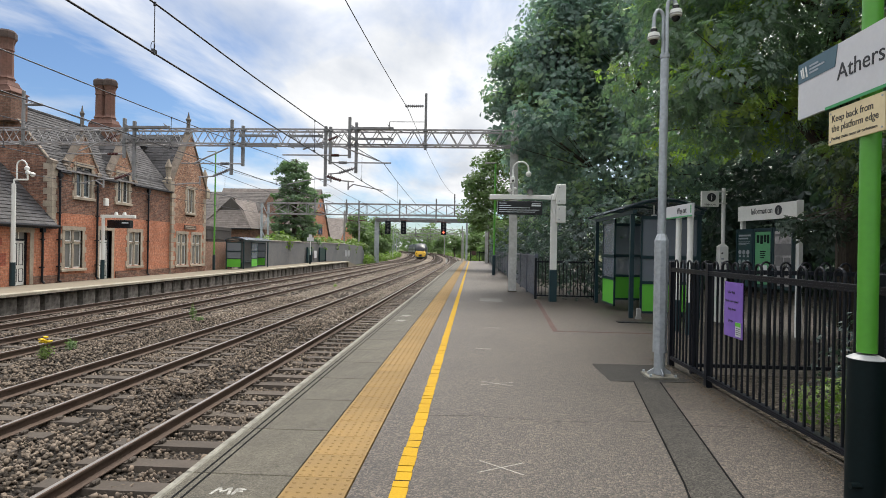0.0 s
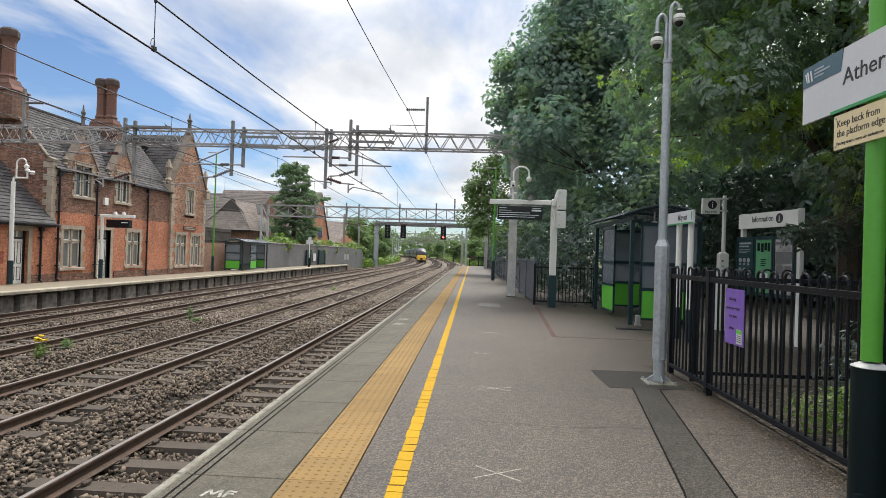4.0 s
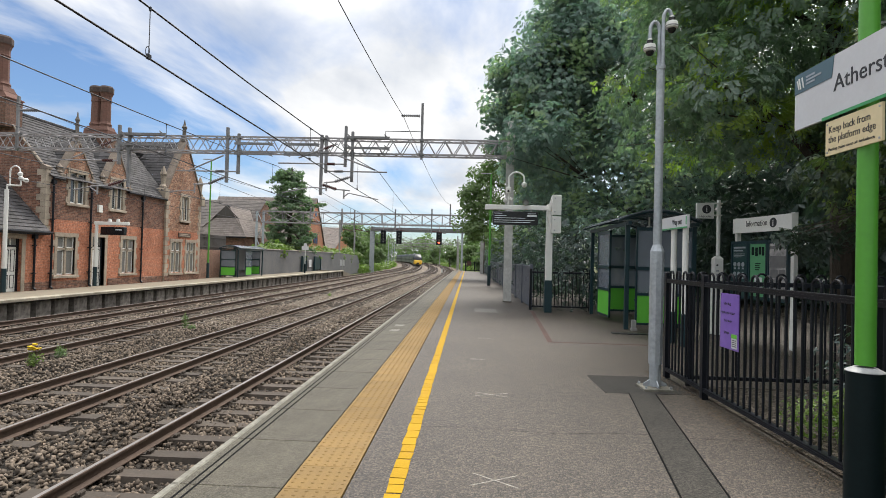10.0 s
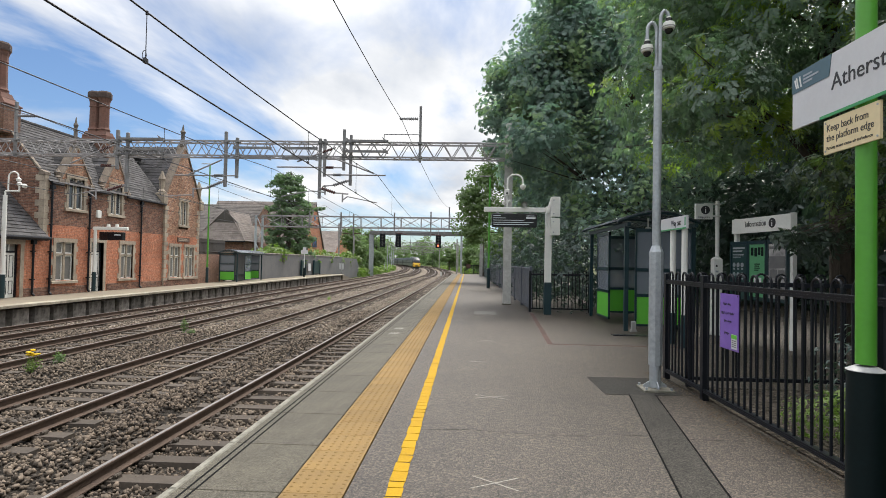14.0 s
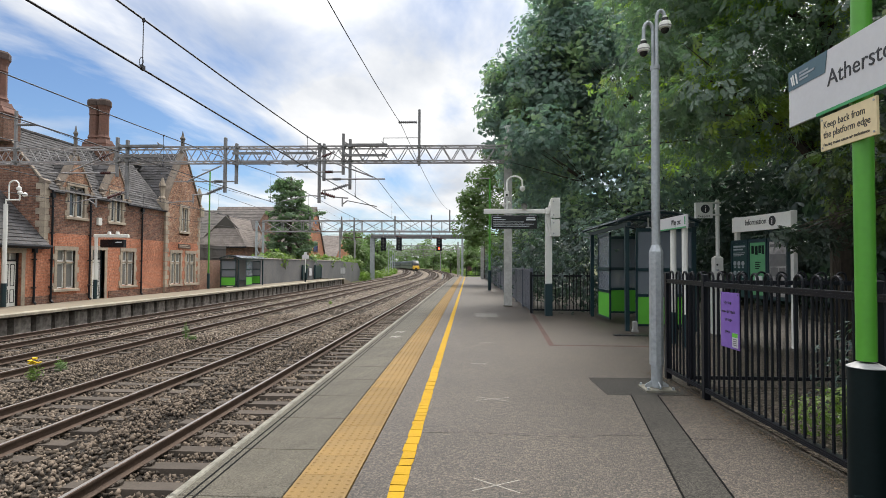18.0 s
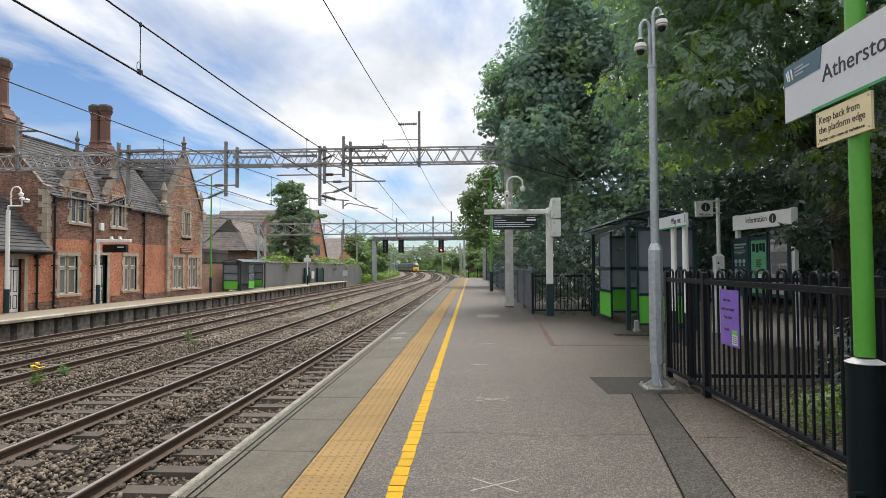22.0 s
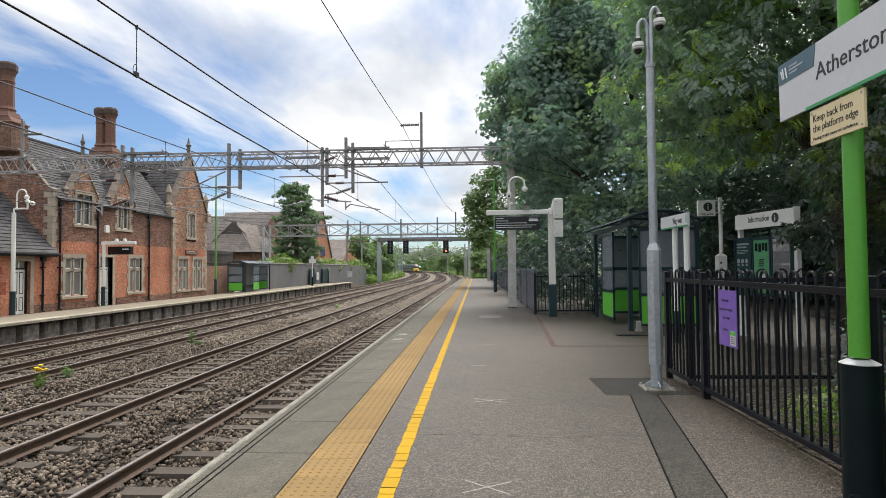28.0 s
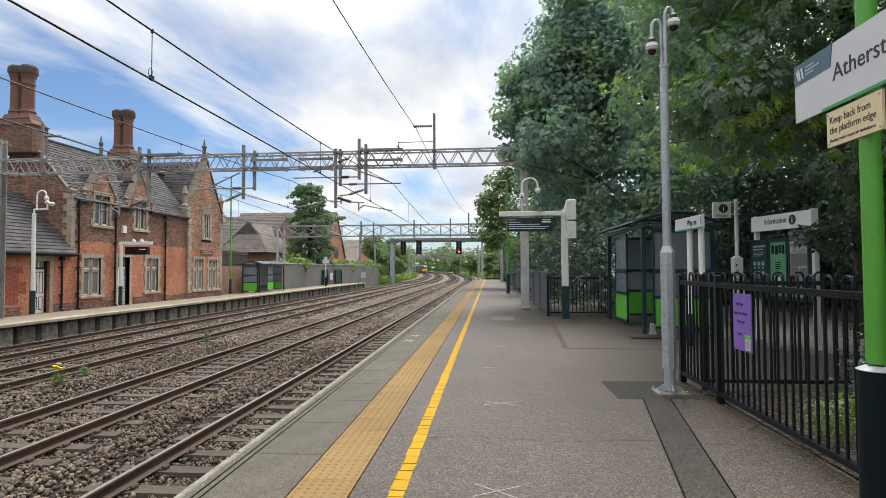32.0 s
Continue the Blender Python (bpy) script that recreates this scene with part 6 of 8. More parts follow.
def gantry_portal(y, xl, xr, z0, z1, step, label, masts, r=0.075, basez=-1.3):
    o = bend(y)
    t = empty("overhead_gantry", o - 8, y, -1.3, label, "gantry", "gantries over the line")
    m = M()
    for zz in (z0, z1):
        for dy in (-0.3, 0.3):
            m.box(xl + o, xr + o, y + dy - r, y + dy + r, zz - r, zz + r)
    part("chord", m, gantry_steel, t)
    m = M()
    n = int((xr - xl) / step)
    for k in range(n):
        x0, x1 = xl + (xr - xl) * k / n + o, xl + (xr - xl) * (k + 1) / n + o
        m.tube((x0, y - 0.3, z0), (x0, y - 0.3, z1), r * 0.6, r * 0.6, 4)
        m.tube((x0, y - 0.3, z1 if k < n / 2 else z0), (x1, y - 0.3, z0 if k < n / 2 else z1), r * 0.6, r * 0.6, 4)
        m.tube((x0, y + 0.3, z0), (x0, y + 0.3, z1), r * 0.6, r * 0.6, 4)
        m.tube((x0, y + 0.3, z0 if k < n / 2 else z1), (x1, y + 0.3, z1 if k < n / 2 else z0), r * 0.6, r * 0.6, 4)
        m.tube((x0, y - 0.3, z1), (x1, y + 0.3, z1), r * 0.5, r * 0.5, 4)
    tagged(part("lattice", m, gantry_steel, t), kind="stuff")
    # left trestle leg, right column
    m = M()
    for dx in (-0.75, 0.0):
        m.box(xl + o + dx - 0.1, xl + o + dx + 0.1, y - 0.1, y + 0.1, basez, z1)
    for k in range(5):
        za, zb = basez + (z1 - basez) * k / 5, basez + (z1 - basez) * (k + 1) / 5
        a, b = (-0.75, 0) if k % 2 else (0, -0.75)
        m.tube((xl + o + a, y, za), (xl + o + b, y, zb), 0.05, 0.05, 5)
    part("trestle_leg", m, galv, t)
    h_column(t, xr + o, y, basez if y > 75 else 0.0, z1 + 0.1, 0.34)
    for x, za, zb in masts:
        drop_tube(t, x + o, y - 0.4, za, zb, 0.07, tube_steel)
        m = M(); ribbed(m, (x + o, y - 0.4, za + 0.3), (x + o + 0.9, y - 0.4, za + 0.2), 0.09, 5)
        m.tube((x + o + 0.9, y - 0.4, za + 0.2), (x + o + 1.6, y - 0.4, za + 0.05), 0.03, 0.03, 5)
        part("insulator_arm", m, insul, t)
    return t


gantry_portal(61.0, -22.9, 1.45, 5.1, 6.3, 2.2, "long steel lattice gantry on a trestle leg beyond the platforms", ((-14.0, 4.2, 6.75), (-12.6, 4.2, 6.6), (-8.1, 4.3, 6.8), (-4.1, 4.2, 6.95), (-2.1, 5.1, 7.5), (-17.5, 5.0, 6.8)), 0.062)
for yy in (142.0, 185.0, 235.0):
    gantry_portal(yy, -18.5, 0.5, 5.4, 6.4, 1.8, "distant steel lattice gantry over the curving tracks", ((-12.7, 4.3, 7.0), (-8.9, 4.3, 7.0), (-5.2, 4.3, 7.0)), 0.06)
for x, y, zt in ((-20.7, 101, 6.0), (-1.6, 120, 6.5), (0.7, 160, 6.5), (-2.0, 200, 7.0), (-24.0, 165, 7), (-21.5, 92, 7.6)):
    t = empty("line_mast", x, y, -1.45, "slim grey steel mast beside the tracks", "mast", "lineside masts")
    h_column(t, x + bend(y), y, -1.45, zt, 0.26, None, "shaft")
    m = M(); m.tube((x + bend(y), y, zt - 0.6), (x + bend(y) + 1.8, y, zt - 1.2), 0.035, 0.03, 5)
    part("arm", m, gantry_steel, t)


def signal_bridge():
    y = 101.0
    t = empty("signal_bridge", -8.5, y, -1.4, "dark steel signal bridge across the tracks", "signal bridge")
    m = M(); m.box(-17.8, 0.4, y - 0.7, y + 0.7, 6.25, 6.95)
    part("walkway", m, wall_grey, t)
    for zz in (6.7, 7.6):
        m = M(); m.box(-17.8, 0.4, y - 0.72, y - 0.66, zz, zz + 0.07)
        part("guard_rail", m, gantry_steel, t)
    for k in range(13):
        m = M(); m.box(-17.8 + 1.5 * k, -17.73 + 1.5 * k, y - 0.72, y - 0.66, 6.6, 7.65)
        part("guard_post", m, gantry_steel, t)
    for x, w in ((-17.6, 0.75), (-1.2, 0.34)):
        h_column(t, x, y, -1.4, 6.4, w, galv)
    for x, lit in ((-15.45, False), (-12.6, False), (-5.35, True)):
        s = empty("signal", x, y - 0.9, 4.5, "black colour-light signal head hanging from the bridge" + (" showing red" if lit else ""), "signal", "signals on the bridge")
        m = M(); m.box(x - 0.5, x + 0.5, y - 0.95, y - 0.9, 4.0, 6.4, 0.05)
        part("backboard", m, black_paint, s)
        m = M(); m.box(x - 0.07, x + 0.07, y - 0.91, y - 0.68, 6.2, 6.5); m.box(x - 0.06, x + 0.06, y - 0.85, y - 0.73, 6.5, 7.7)
        part("hanger", m, gantry_steel, s)
        for k in range(4):
            zz = 4.4 + 0.5 * k
            m = M(); m.tube((x, y - 1.25, zz + 0.05), (x, y - 0.95, zz), 0.2, 0.18, 10, False)
            part("hood", m, black_paint, s)
            m = M(); m.tube((x, y - 0.99, zz), (x, y - 0.96, zz), 0.17 if lit and k == 0 else 0.13, 0.17 if lit and k == 0 else 0.13, 10)
            part("lens", m, lamp_red if (lit and k == 0) else galv_dull, s)


signal_bridge()

SUPPORT = [-15.7, 20.2, 61.0, 101.0, 142.0, 185.0, 235.0, 290.0]


def wire(name, pts, r, parent):
    m = M()
    n = 6
    for p in pts:
        m.v += [(p[0] + r * math.cos(2 * math.pi * i / n), p[1], p[2] + r * math.sin(2 * math.pi * i / n)) for i in range(n)]
    for k in range(len(pts) - 1):
        for i in range(n):
            j = (i + 1) % n
            m.f.append((k * n + i, k * n + j, (k + 1) * n + j, (k + 1) * n + i)); m.mi.append(0)
    return part(name, m, wire_mat, parent, smooth=True)


def droppers_and_wires():
    for i, xc in enumerate(TRACKS):
        zc, zm = (3.517, 4.62) if i == 0 else (3.72, 4.76)
        line = empty("overhead_line", xc, 20.2, zc, "dark contact wire hung on droppers from a sagging catenary wire", "overhead line", "overhead lines")
        sag = 0.6 if i == 0 else 0.48
        con, mes = [], []
        for k, (a, b) in enumerate(zip(SUPPORT, SUPPORT[1:])):
            s0, s1 = (0.0, 0.0) if i == 0 else ((-0.2, 0.2) if k % 2 else (0.2, -0.2))
            if i == 0 and k:
                s0, s1 = (0.05, -0.1) if k % 2 else (-0.1, 0.05)
            for j in range(12 if k < len(SUPPORT) - 2 else 13):
                u = j / 12
                y = a + (b - a) * u
                x = xc + s0 + (s1 - s0) * u + bend(y)
                con.append((x, y, zc + rise(y)))
                mes.append((x, y, zm + rise(y) - sag * 4 * u * (1 - u)))
            if k < 3:
                for j in range(5):
                    u = (j + 0.5) / 5 + (0.085 if k == 0 else 0)
                    if k == 0 and i == 0:
                        u = (0.2, 0.39, 0.5947, 0.76, 0.9)[j]
                    y = a + (b - a) * u
                    x = xc + s0 + (s1 - s0) * u + bend(y)
                    zt = zm - sag * 4 * u * (1 - u)
                    m = M(); m.tube((x, y, zc), (x, y, zt), 0.005, 0.005, 5)
                    d = part("dropper", m, wire_mat, line)
                    if k == 0:
                        m = M()
                        ring = [(x + 0.022 * math.cos(q * math.pi / 5) - 0.014, y, zc + 0.075 + 0.05 * math.sin(q * math.pi / 5)) for q in range(11)]
                        m.pipe(ring, 0.004, 4)
                        part("dropper_loop", m, wire_mat, d, weld=True)
                        m = M(); m.box(x - 0.014, x + 0.014, y - 0.03, y + 0.03, zc - 0.012, zc + 0.04)
                        part("clamp", m, wire_mat, d)
                        m = M(); m.tube((x, y, zt - 0.025), (x, y, zt + 0.015), 0.016, 0.016, 6)
                        part("upper_clamp", m, wire_mat, d)
        wire("contact_wire", con, 0.011, line)
        wire("catenary_wire", mes, 0.0105, line)
    for x0, x1, zs in ((-2.5, -2.2, 6.62), (-16.15, -15.9, 6.62)):
        pts = []
        for k, (a, b) in enumerate(zip(SUPPORT, SUPPORT[1:])):
            za, zb = (zs, zs) if k == 0 else (zs, 7.5) if k == 1 else (7.5, 7.2)
            for j in range(12):
                u = j / 12
                y = a + (b - a) * u
                pts.append((x0 + (x1 - x0) * min(1, max(0, (y - 20) / 41)) + bend(y), y, za + (zb - za) * u - 0.6 * 4 * u * (1 - u)))
        line = empty("feeder_line", x0, 20.2, zs, "sagging dark feeder wire carried on mast insulators", "feeder wire", "feeder wires")
        wire("feeder_wire", pts, 0.011, line)


droppers_and_wires()


# ---- near platform furniture ----
def cctv_post():
    x, y = 2.26, 6.88
    t = empty("camera_post", x, y, 0, "galvanised steel post with two white dome cameras", "camera post")
    m = M(); m.box(x - 0.175, x + 0.175, y - 0.17, y + 0.17, 0, 0.03, 0.008)
    part("base_plate", m, white_edge, t, "pale dirty base plate")
    m = M()
    for a in range(4):
        dx, dy = ((1, 0), (-1, 0), (0, 1), (0, -1))[a]
        if dx:
            m.add([(x + dx * 0.05, y - 0.008, 0.035), (x + dx * 0.14, y - 0.008, 0.035), (x + dx * 0.14, y - 0.008, 0.06), (x + dx * 0.05, y - 0.008, 0.12),
                   (x + dx * 0.05, y + 0.008, 0.035), (x + dx * 0.14, y + 0.008, 0.035), (x + dx * 0.14, y + 0.008, 0.06), (x + dx * 0.05, y + 0.008, 0.12)], [(0, 1, 2, 3), (7, 6, 5, 4), (3, 2, 6, 7), (1, 5, 6, 2)])
        else:
            m.add([(x - 0.008, y + dy * 0.05, 0.035), (x - 0.008, y + dy * 0.14, 0.035), (x - 0.008, y + dy * 0.14, 0.06), (x - 0.008, y + dy * 0.05, 0.12),
                   (x + 0.008, y + dy * 0.05, 0.035), (x + 0.008, y + dy * 0.14, 0.035), (x + 0.008, y + dy * 0.14, 0.06), (x + 0.008, y + dy * 0.05, 0.12)], [(0, 1, 2, 3), (7, 6, 5, 4), (3, 2, 6, 7), (1, 5, 6, 2)])
    part("gusset", m, galv, t)
    for dx, dy in ((-.145, -.14), (.145, -.14), (-.145, .14), (.145, .14)):
        m = M(); m.tube((x + dx, y + dy, 0.03), (x + dx, y + dy, 0.056), 0.015, 0.015, 6)
        part("bolt", m, galv, t)
    m = M(); m.tube((x, y, 0.035), (x, y, 0.3), 0.066, 0.066, 14)
    m.tube((x, y, 0.3), (x, y, 1.66), 0.082, 0.082, 8, True, math.pi / 8); m.tube((x, y, 1.66), (x, y, 1.74), 0.082, 0.052, 8, True, math.pi / 8)
    part("lower_shaft", m, galv, t)
    m = M(); m.box(x - 0.028, x + 0.028, y - 0.081, y - 0.074, 0.38, 0.68)
    part("access_hatch", m, galv, t)
    m = M(); m.tube((x, y, 1.74), (x, y, 3.9), 0.05, 0.047, 16); m.tube((x, y, 3.88), (x, y, 3.93), 0.056, 0.056, 16)
    part("upper_shaft", m, galv, t, smooth=True)
    for s, zt, zd, off in ((1, 4.48, 4.4, 0.1), (-1, 4.36, 4.14, 0.115)):
        m = M()
        xs = x + s * 0.012
        pts = [(xs, y - 0.03 * s, 3.9), (xs, y - 0.03 * s, zt)] + [(xs + s * off / 2 - s * off / 2 * math.cos(a), y - 0.03 * s, zt + 0.12 * math.sin(a)) for a in (0.4, 0.8, 1.2, 1.57, 2.0, 2.4, 2.8)] + [(xs + s * off, y - 0.03 * s, zd + 0.1)]
        m.pipe(pts, 0.022, 10)
        part("swan_neck", m, galv, t, smooth=True)
        cx, cy = xs + s * off, y - 0.03 * s
        m = M(); m.lathe(cx, cy, [(0.05, zd - 0.03), (0.07, zd - 0.02), (0.074, zd + 0.02), (0.064, zd + 0.055), (0.03, zd + 0.07), (0.026, zd + 0.13)], 16)
        cam_ = part("camera_housing", m, white_paint, t, smooth=True)
        m = M(); m.lathe(cx, cy, [(0.004, zd - 0.085), (0.028, zd - 0.077), (0.046, zd - 0.055), (0.052, zd - 0.02)], 14)
        part("dome", m, camera_dome, cam_, "smoked plastic dome", smooth=True)
        m = M(); m.lathe(cx, cy, [(0.034, zd + 0.07), (0.04, zd + 0.075), (0.04, zd + 0.105), (0.03, zd + 0.11)], 14)
        part("collar", m, camera_dome, cam_, "dark rubber collar", smooth=True)
        m = M(); m.lathe(cx, cy, [(0.073, zd - 0.004), (0.0765, zd - 0.002), (0.0765, zd + 0.006), (0.073, zd + 0.008)], 16)
        part("seam_band", m, galv_dull, cam_, smooth=True)


cctv_post()


def hoop_fence(pts_y, x, name_label, h=1.42, along="y", pitch=0.115, z=0.0):
    """Bow-top railing along one axis: posts, two rails, and bars joined in pairs by hoops."""
    a0, a1 = pts_y[0], pts_y[-1]

    def at(a, q):
        return (x + q, a) if along == "y" else (a, x + q)
    t = empty("railing", *at((a0 + a1) / 2, 0), z, name_label, "fence", "bow-top railings")
    for a in pts_y:
        px, py = at(a, 0)
        m = M(); m.box(px - 0.035, px + 0.035, py - 0.035, py + 0.035, z, z + h - 0.02, 0.008)
        part("post", m, black_paint, t)
    for za, zb in ((0.09, 0.135), (h - 0.16, h - 0.105)):
        for a, b in zip(pts_y, pts_y[1:]):
            m = M()
            if along == "y":
                m.box(x - 0.026, x + 0.026, a + 0.035, b - 0.035, z + za, z + zb, 0.006)
                for q in (0.12, 0.5, 0.88):
                    m.box(x - 0.031, x + 0.031, a + 0.035, b - 0.035, z + za + (zb - za) * q - 0.005, z + za + (zb - za) * q + 0.005)
            else:
                m.box(a + 0.035, b - 0.035, x - 0.026, x + 0.026, z + za, z + zb, 0.006)
            part("rail", m, black_paint, t)
    m = M()
    r = 0.0125
    m.tube((0, 0, 0.1), (0, 0, h - 0.06), r, r, 7)
    p = pitch
    arc = [(p / 2 - p / 2 * math.cos(i * math.pi / 7), i) for i in range(8)]
    prev = None
    for d, i in arc:
        q = (d, h - 0.06 + p / 2 * math.sin(i * math.pi / 7) + 0.0)
        if prev:
            if along == "y":
                m.tube((0, prev[0], prev[1]), (0, q[0], q[1]), r, r, 7, False)
            else:
                m.tube((prev[0], 0, prev[1]), (q[0], 0, q[1]), r, r, 7, False)
        prev = q
    if along == "y":
        m.tube((0, p, 0.1), (0, p, h - 0.06), r, r, 7)
    else:
        m.tube((p, 0, 0.1), (p, 0, h - 0.06), r, r, 7)
    HOOP = m.mesh("hoop_bar", black_paint, smooth=True)
    for a, b in zip(pts_y, pts_y[1:]):
        n = max(1, int(round((b - a - 0.07) / (2 * p))))
        for k in range(n):
            c = a + 0.035 + (b - a - 0.07) * (k + 0.25) / n
            px, py = at(c, 0)
            piece("hoop_bar", HOOP, t, px, py, z)
    return t


hoop_fence([1.0, 3.8, 6.42, 7.6], 2.65, "black bow-top steel railing along the platform")
hoop_fence([2.75, 5.2, 7.6], 7.1, "black bow-top steel railing across the planted bed", along="x")
hoop_fence([1.93, 3.75], 17.45, "black bow-top steel railing beside the shelter", along="x", h=1.3)


def pale_fence(x, y0, y1, h=1.36):
    """Flat-topped steel fence of close upright pales."""
    t = empty("pale_fence", x, y0, 0, "slate-blue steel fence of close upright pales along the platform's back", "fence")
    n = int((y1 - y0) / 2.75)
    m = M(); m.box(-0.04, 0.04, -0.04, 0.04, 0.0, h + 0.05, 0.01)
    POST = m.mesh("fence_post", slate_paint)
    m = M(); m.box(-0.012, 0.012, -0.036, 0.036, 0.07, h - 0.03, 0.006)
    PALE = m.mesh("pale", slate_paint)
    rest = M()
    for k in range(n + 1):
        piece("fence_post", POST, t, x, y0 + 2.75 * k, 0)
    for k in range(n):
        a = y0 + 2.75 * k
        for za, zb in ((0.14, 0.19), (h - 0.09, h - 0.03)):
            m = M(); m.box(x + 0.013, x + 0.045, a + 0.04, a + 2.71, za, zb)
            part("rail", m, slate_paint, t)
        m = M(); m.box(x - 0.03, x + 0.03, a + 0.04, a + 2.71, h - 0.028, h + 0.01, 0.008)
        part("capping", m, slate_paint, t)
        for j in range(24):
            y = a + 0.1 + 0.111 * j
            if k < 10:
                piece("pale", PALE, t, x, y, 0)
            else:
                rest.box(x - 0.012, x + 0.012, y - 0.036, y + 0.036, 0.07, h - 0.03)
    tagged(part("far_pales", rest, slate_paint, t), kind="stuff")


pale_fence(1.95, 17.5, 70.0)


def name_sign():
    x, y = 2.366, 3.5
    py = y + 0.035
    t = empty("station_sign", x, y, 0, "white station name board on a lime-green post", "sign")
    m = M(); m.tube((x + 0.04, py, 0.92), (x + 0.04, py, 4.2), 0.055, 0.055, 20)
    part("post", m, lime, t, smooth=True)
    m = M(); m.lathe(x + 0.04, py, [(0.104, 0.0), (0.104, 0.1), (0.1, 0.87), (0.1, 0.885)], 24)
    b = part("post_sleeve", m, base_green, t, "blackish green lower sleeve", smooth=True)
    m = M(); m.lathe(x + 0.04, py, [(0.105, 0.88), (0.106, 0.884), (0.066, 0.905), (0.057, 0.908)], 24)
    part("collar", m, collar_grey, t, smooth=True)
    m = M(); m.tube((x - 0.09, y - 0.03, 0.12), (x - 0.02, y - 0.03, 0.12), 0.02, 0.02, 8)
    part("bolt", m, base_green, b)
    m = M(); m.box(x - 0.035, x - 0.015, 1.55, 4.18, 2.5, 2.9)
    bd = part("name_board", m, sign_white, t)
    m = M(); m.box(x - 0.04, x - 0.034, 1.55, 3.86, 2.492, 2.512)
    part("green_edge", m, sign_green, bd)
    m = M(); m.slab([(4.178, 2.76), (4.178, 2.9), (3.74, 2.9), (3.765, 2.76)], "x", x - 0.039, x - 0.036)
    lg = part("operator_flag", m, logo_blue, bd, "slate-blue flag with a pale mark")
    m = M()
    for k in range(2):
        m.slab([(4.13 - 0.035 * k, 2.865), (4.115 - 0.035 * k, 2.865), (4.095 - 0.035 * k, 2.785), (4.108 - 0.035 * k, 2.785)], "x", x - 0.042, x - 0.0395)
    m.slab([(4.15, 2.855), (4.135, 2.855), (4.118, 2.79), (4.126, 2.785)], "x", x - 0.042, x - 0.0395)
    part("mark", m, white_paint, lg)
    for k, w in enumerate((0.1, 0.17, 0.1)):
        m = M(); m.box(x - 0.042, x - 0.0395, 4.04 - w, 4.04, 2.845 - 0.024 * k, 2.858 - 0.024 * k)
        part("worn_line", m, galv, lg)
    face = Matrix(((0, 0, -1, x - 0.036), (-1, 0, 0, 0), (0, 1, 0, 0), (0, 0, 0, 1)))
    lettering(bd, "Atherstone", 0.152, Matrix.Translation((0, 3.745, 2.66)) @ face, dark_ink, label="dark grey station name", width=0.72)
    m = M(); m.box(x - 0.03, x - 0.015, 3.32, 3.83, 2.25, 2.475)
    k = part("notice", m, cream, t, "cream warning notice")
    lettering(k, "Keep back from", 0.066, Matrix.Translation((0.006, 3.8, 2.395)) @ face, dark_ink, width=0.38)
    lettering(k, "the platform edge", 0.066, Matrix.Translation((0.006, 3.8, 2.33)) @ face, dark_ink, width=0.43)
    lettering(k, "Passing trains cause air turbulence", 0.03, Matrix.Translation((0.006, 3.8, 2.277)) @ face, dark_ink, width=0.42)
    for yy in (3.34, 3.81):
        for zz in (2.27, 2.455):
            m = M(); m.tube((x - 0.034, yy, zz), (x - 0.03, yy, zz), 0.007, 0.007, 6)
            part("screw", m, galv, k)


name_sign()

# purple card tied to the railing
t = empty("purple_notice", 2.61, 5.74, 0.67, "purple hand-written card tied to the railing", "notice")
m = M(); m.box(2.605, 2.613, 5.55, 5.94, 0.67, 1.225)
card = part("card", m, purple, t)
for zz, words in ((1.12, ((5.86, 0.07), (5.77, 0.06))), (1.03, ((5.91, 0.09), (5.8, 0.05), (5.73, 0.1))), (0.95, ((5.84, 0.05), (5.77, 0.08))), (0.83, ((5.84, 0.1),))):
    for ya, wd in words:
        m = M()
        n = max(8, int(wd / 0.004))
        pts = [(2.603, ya - wd * i / n + 0.006 * math.sin(i * 1.9), zz + (0.011 + 0.006 * math.sin(i * 0.7 + ya * 40)) * math.cos(i * 1.55)) for i in range(n + 1)]
        m.pipe(pts, 0.0017, 4)
        part("pen_line", m, dark_ink, card, weld=True)
m = M(); m.box(2.599, 2.604, 5.57, 5.68, 0.69, 0.83)
lab = part("sticker", m, sign_white, card, "small white and green sticker")
m = M(); m.box(2.597, 2.599, 5.57, 5.68, 0.79, 0.83)
part("sticker_band", m, lime_panel, lab)
for k in range(4):
    m = M(); m.box(2.597, 2.5985, 5.585, 5.665, 0.71 + 0.019 * k, 0.718 + 0.019 * k)
    part("printed_line", m, wall_grey, lab)
for ya in (5.57, 5.92):
    m = M(); m.pipe([(2.603, ya, 1.2), (2.62, ya, 1.26), (2.68, ya, 1.26)], 0.003, 4)
    part("cable_tie", m, dark_ink, t)


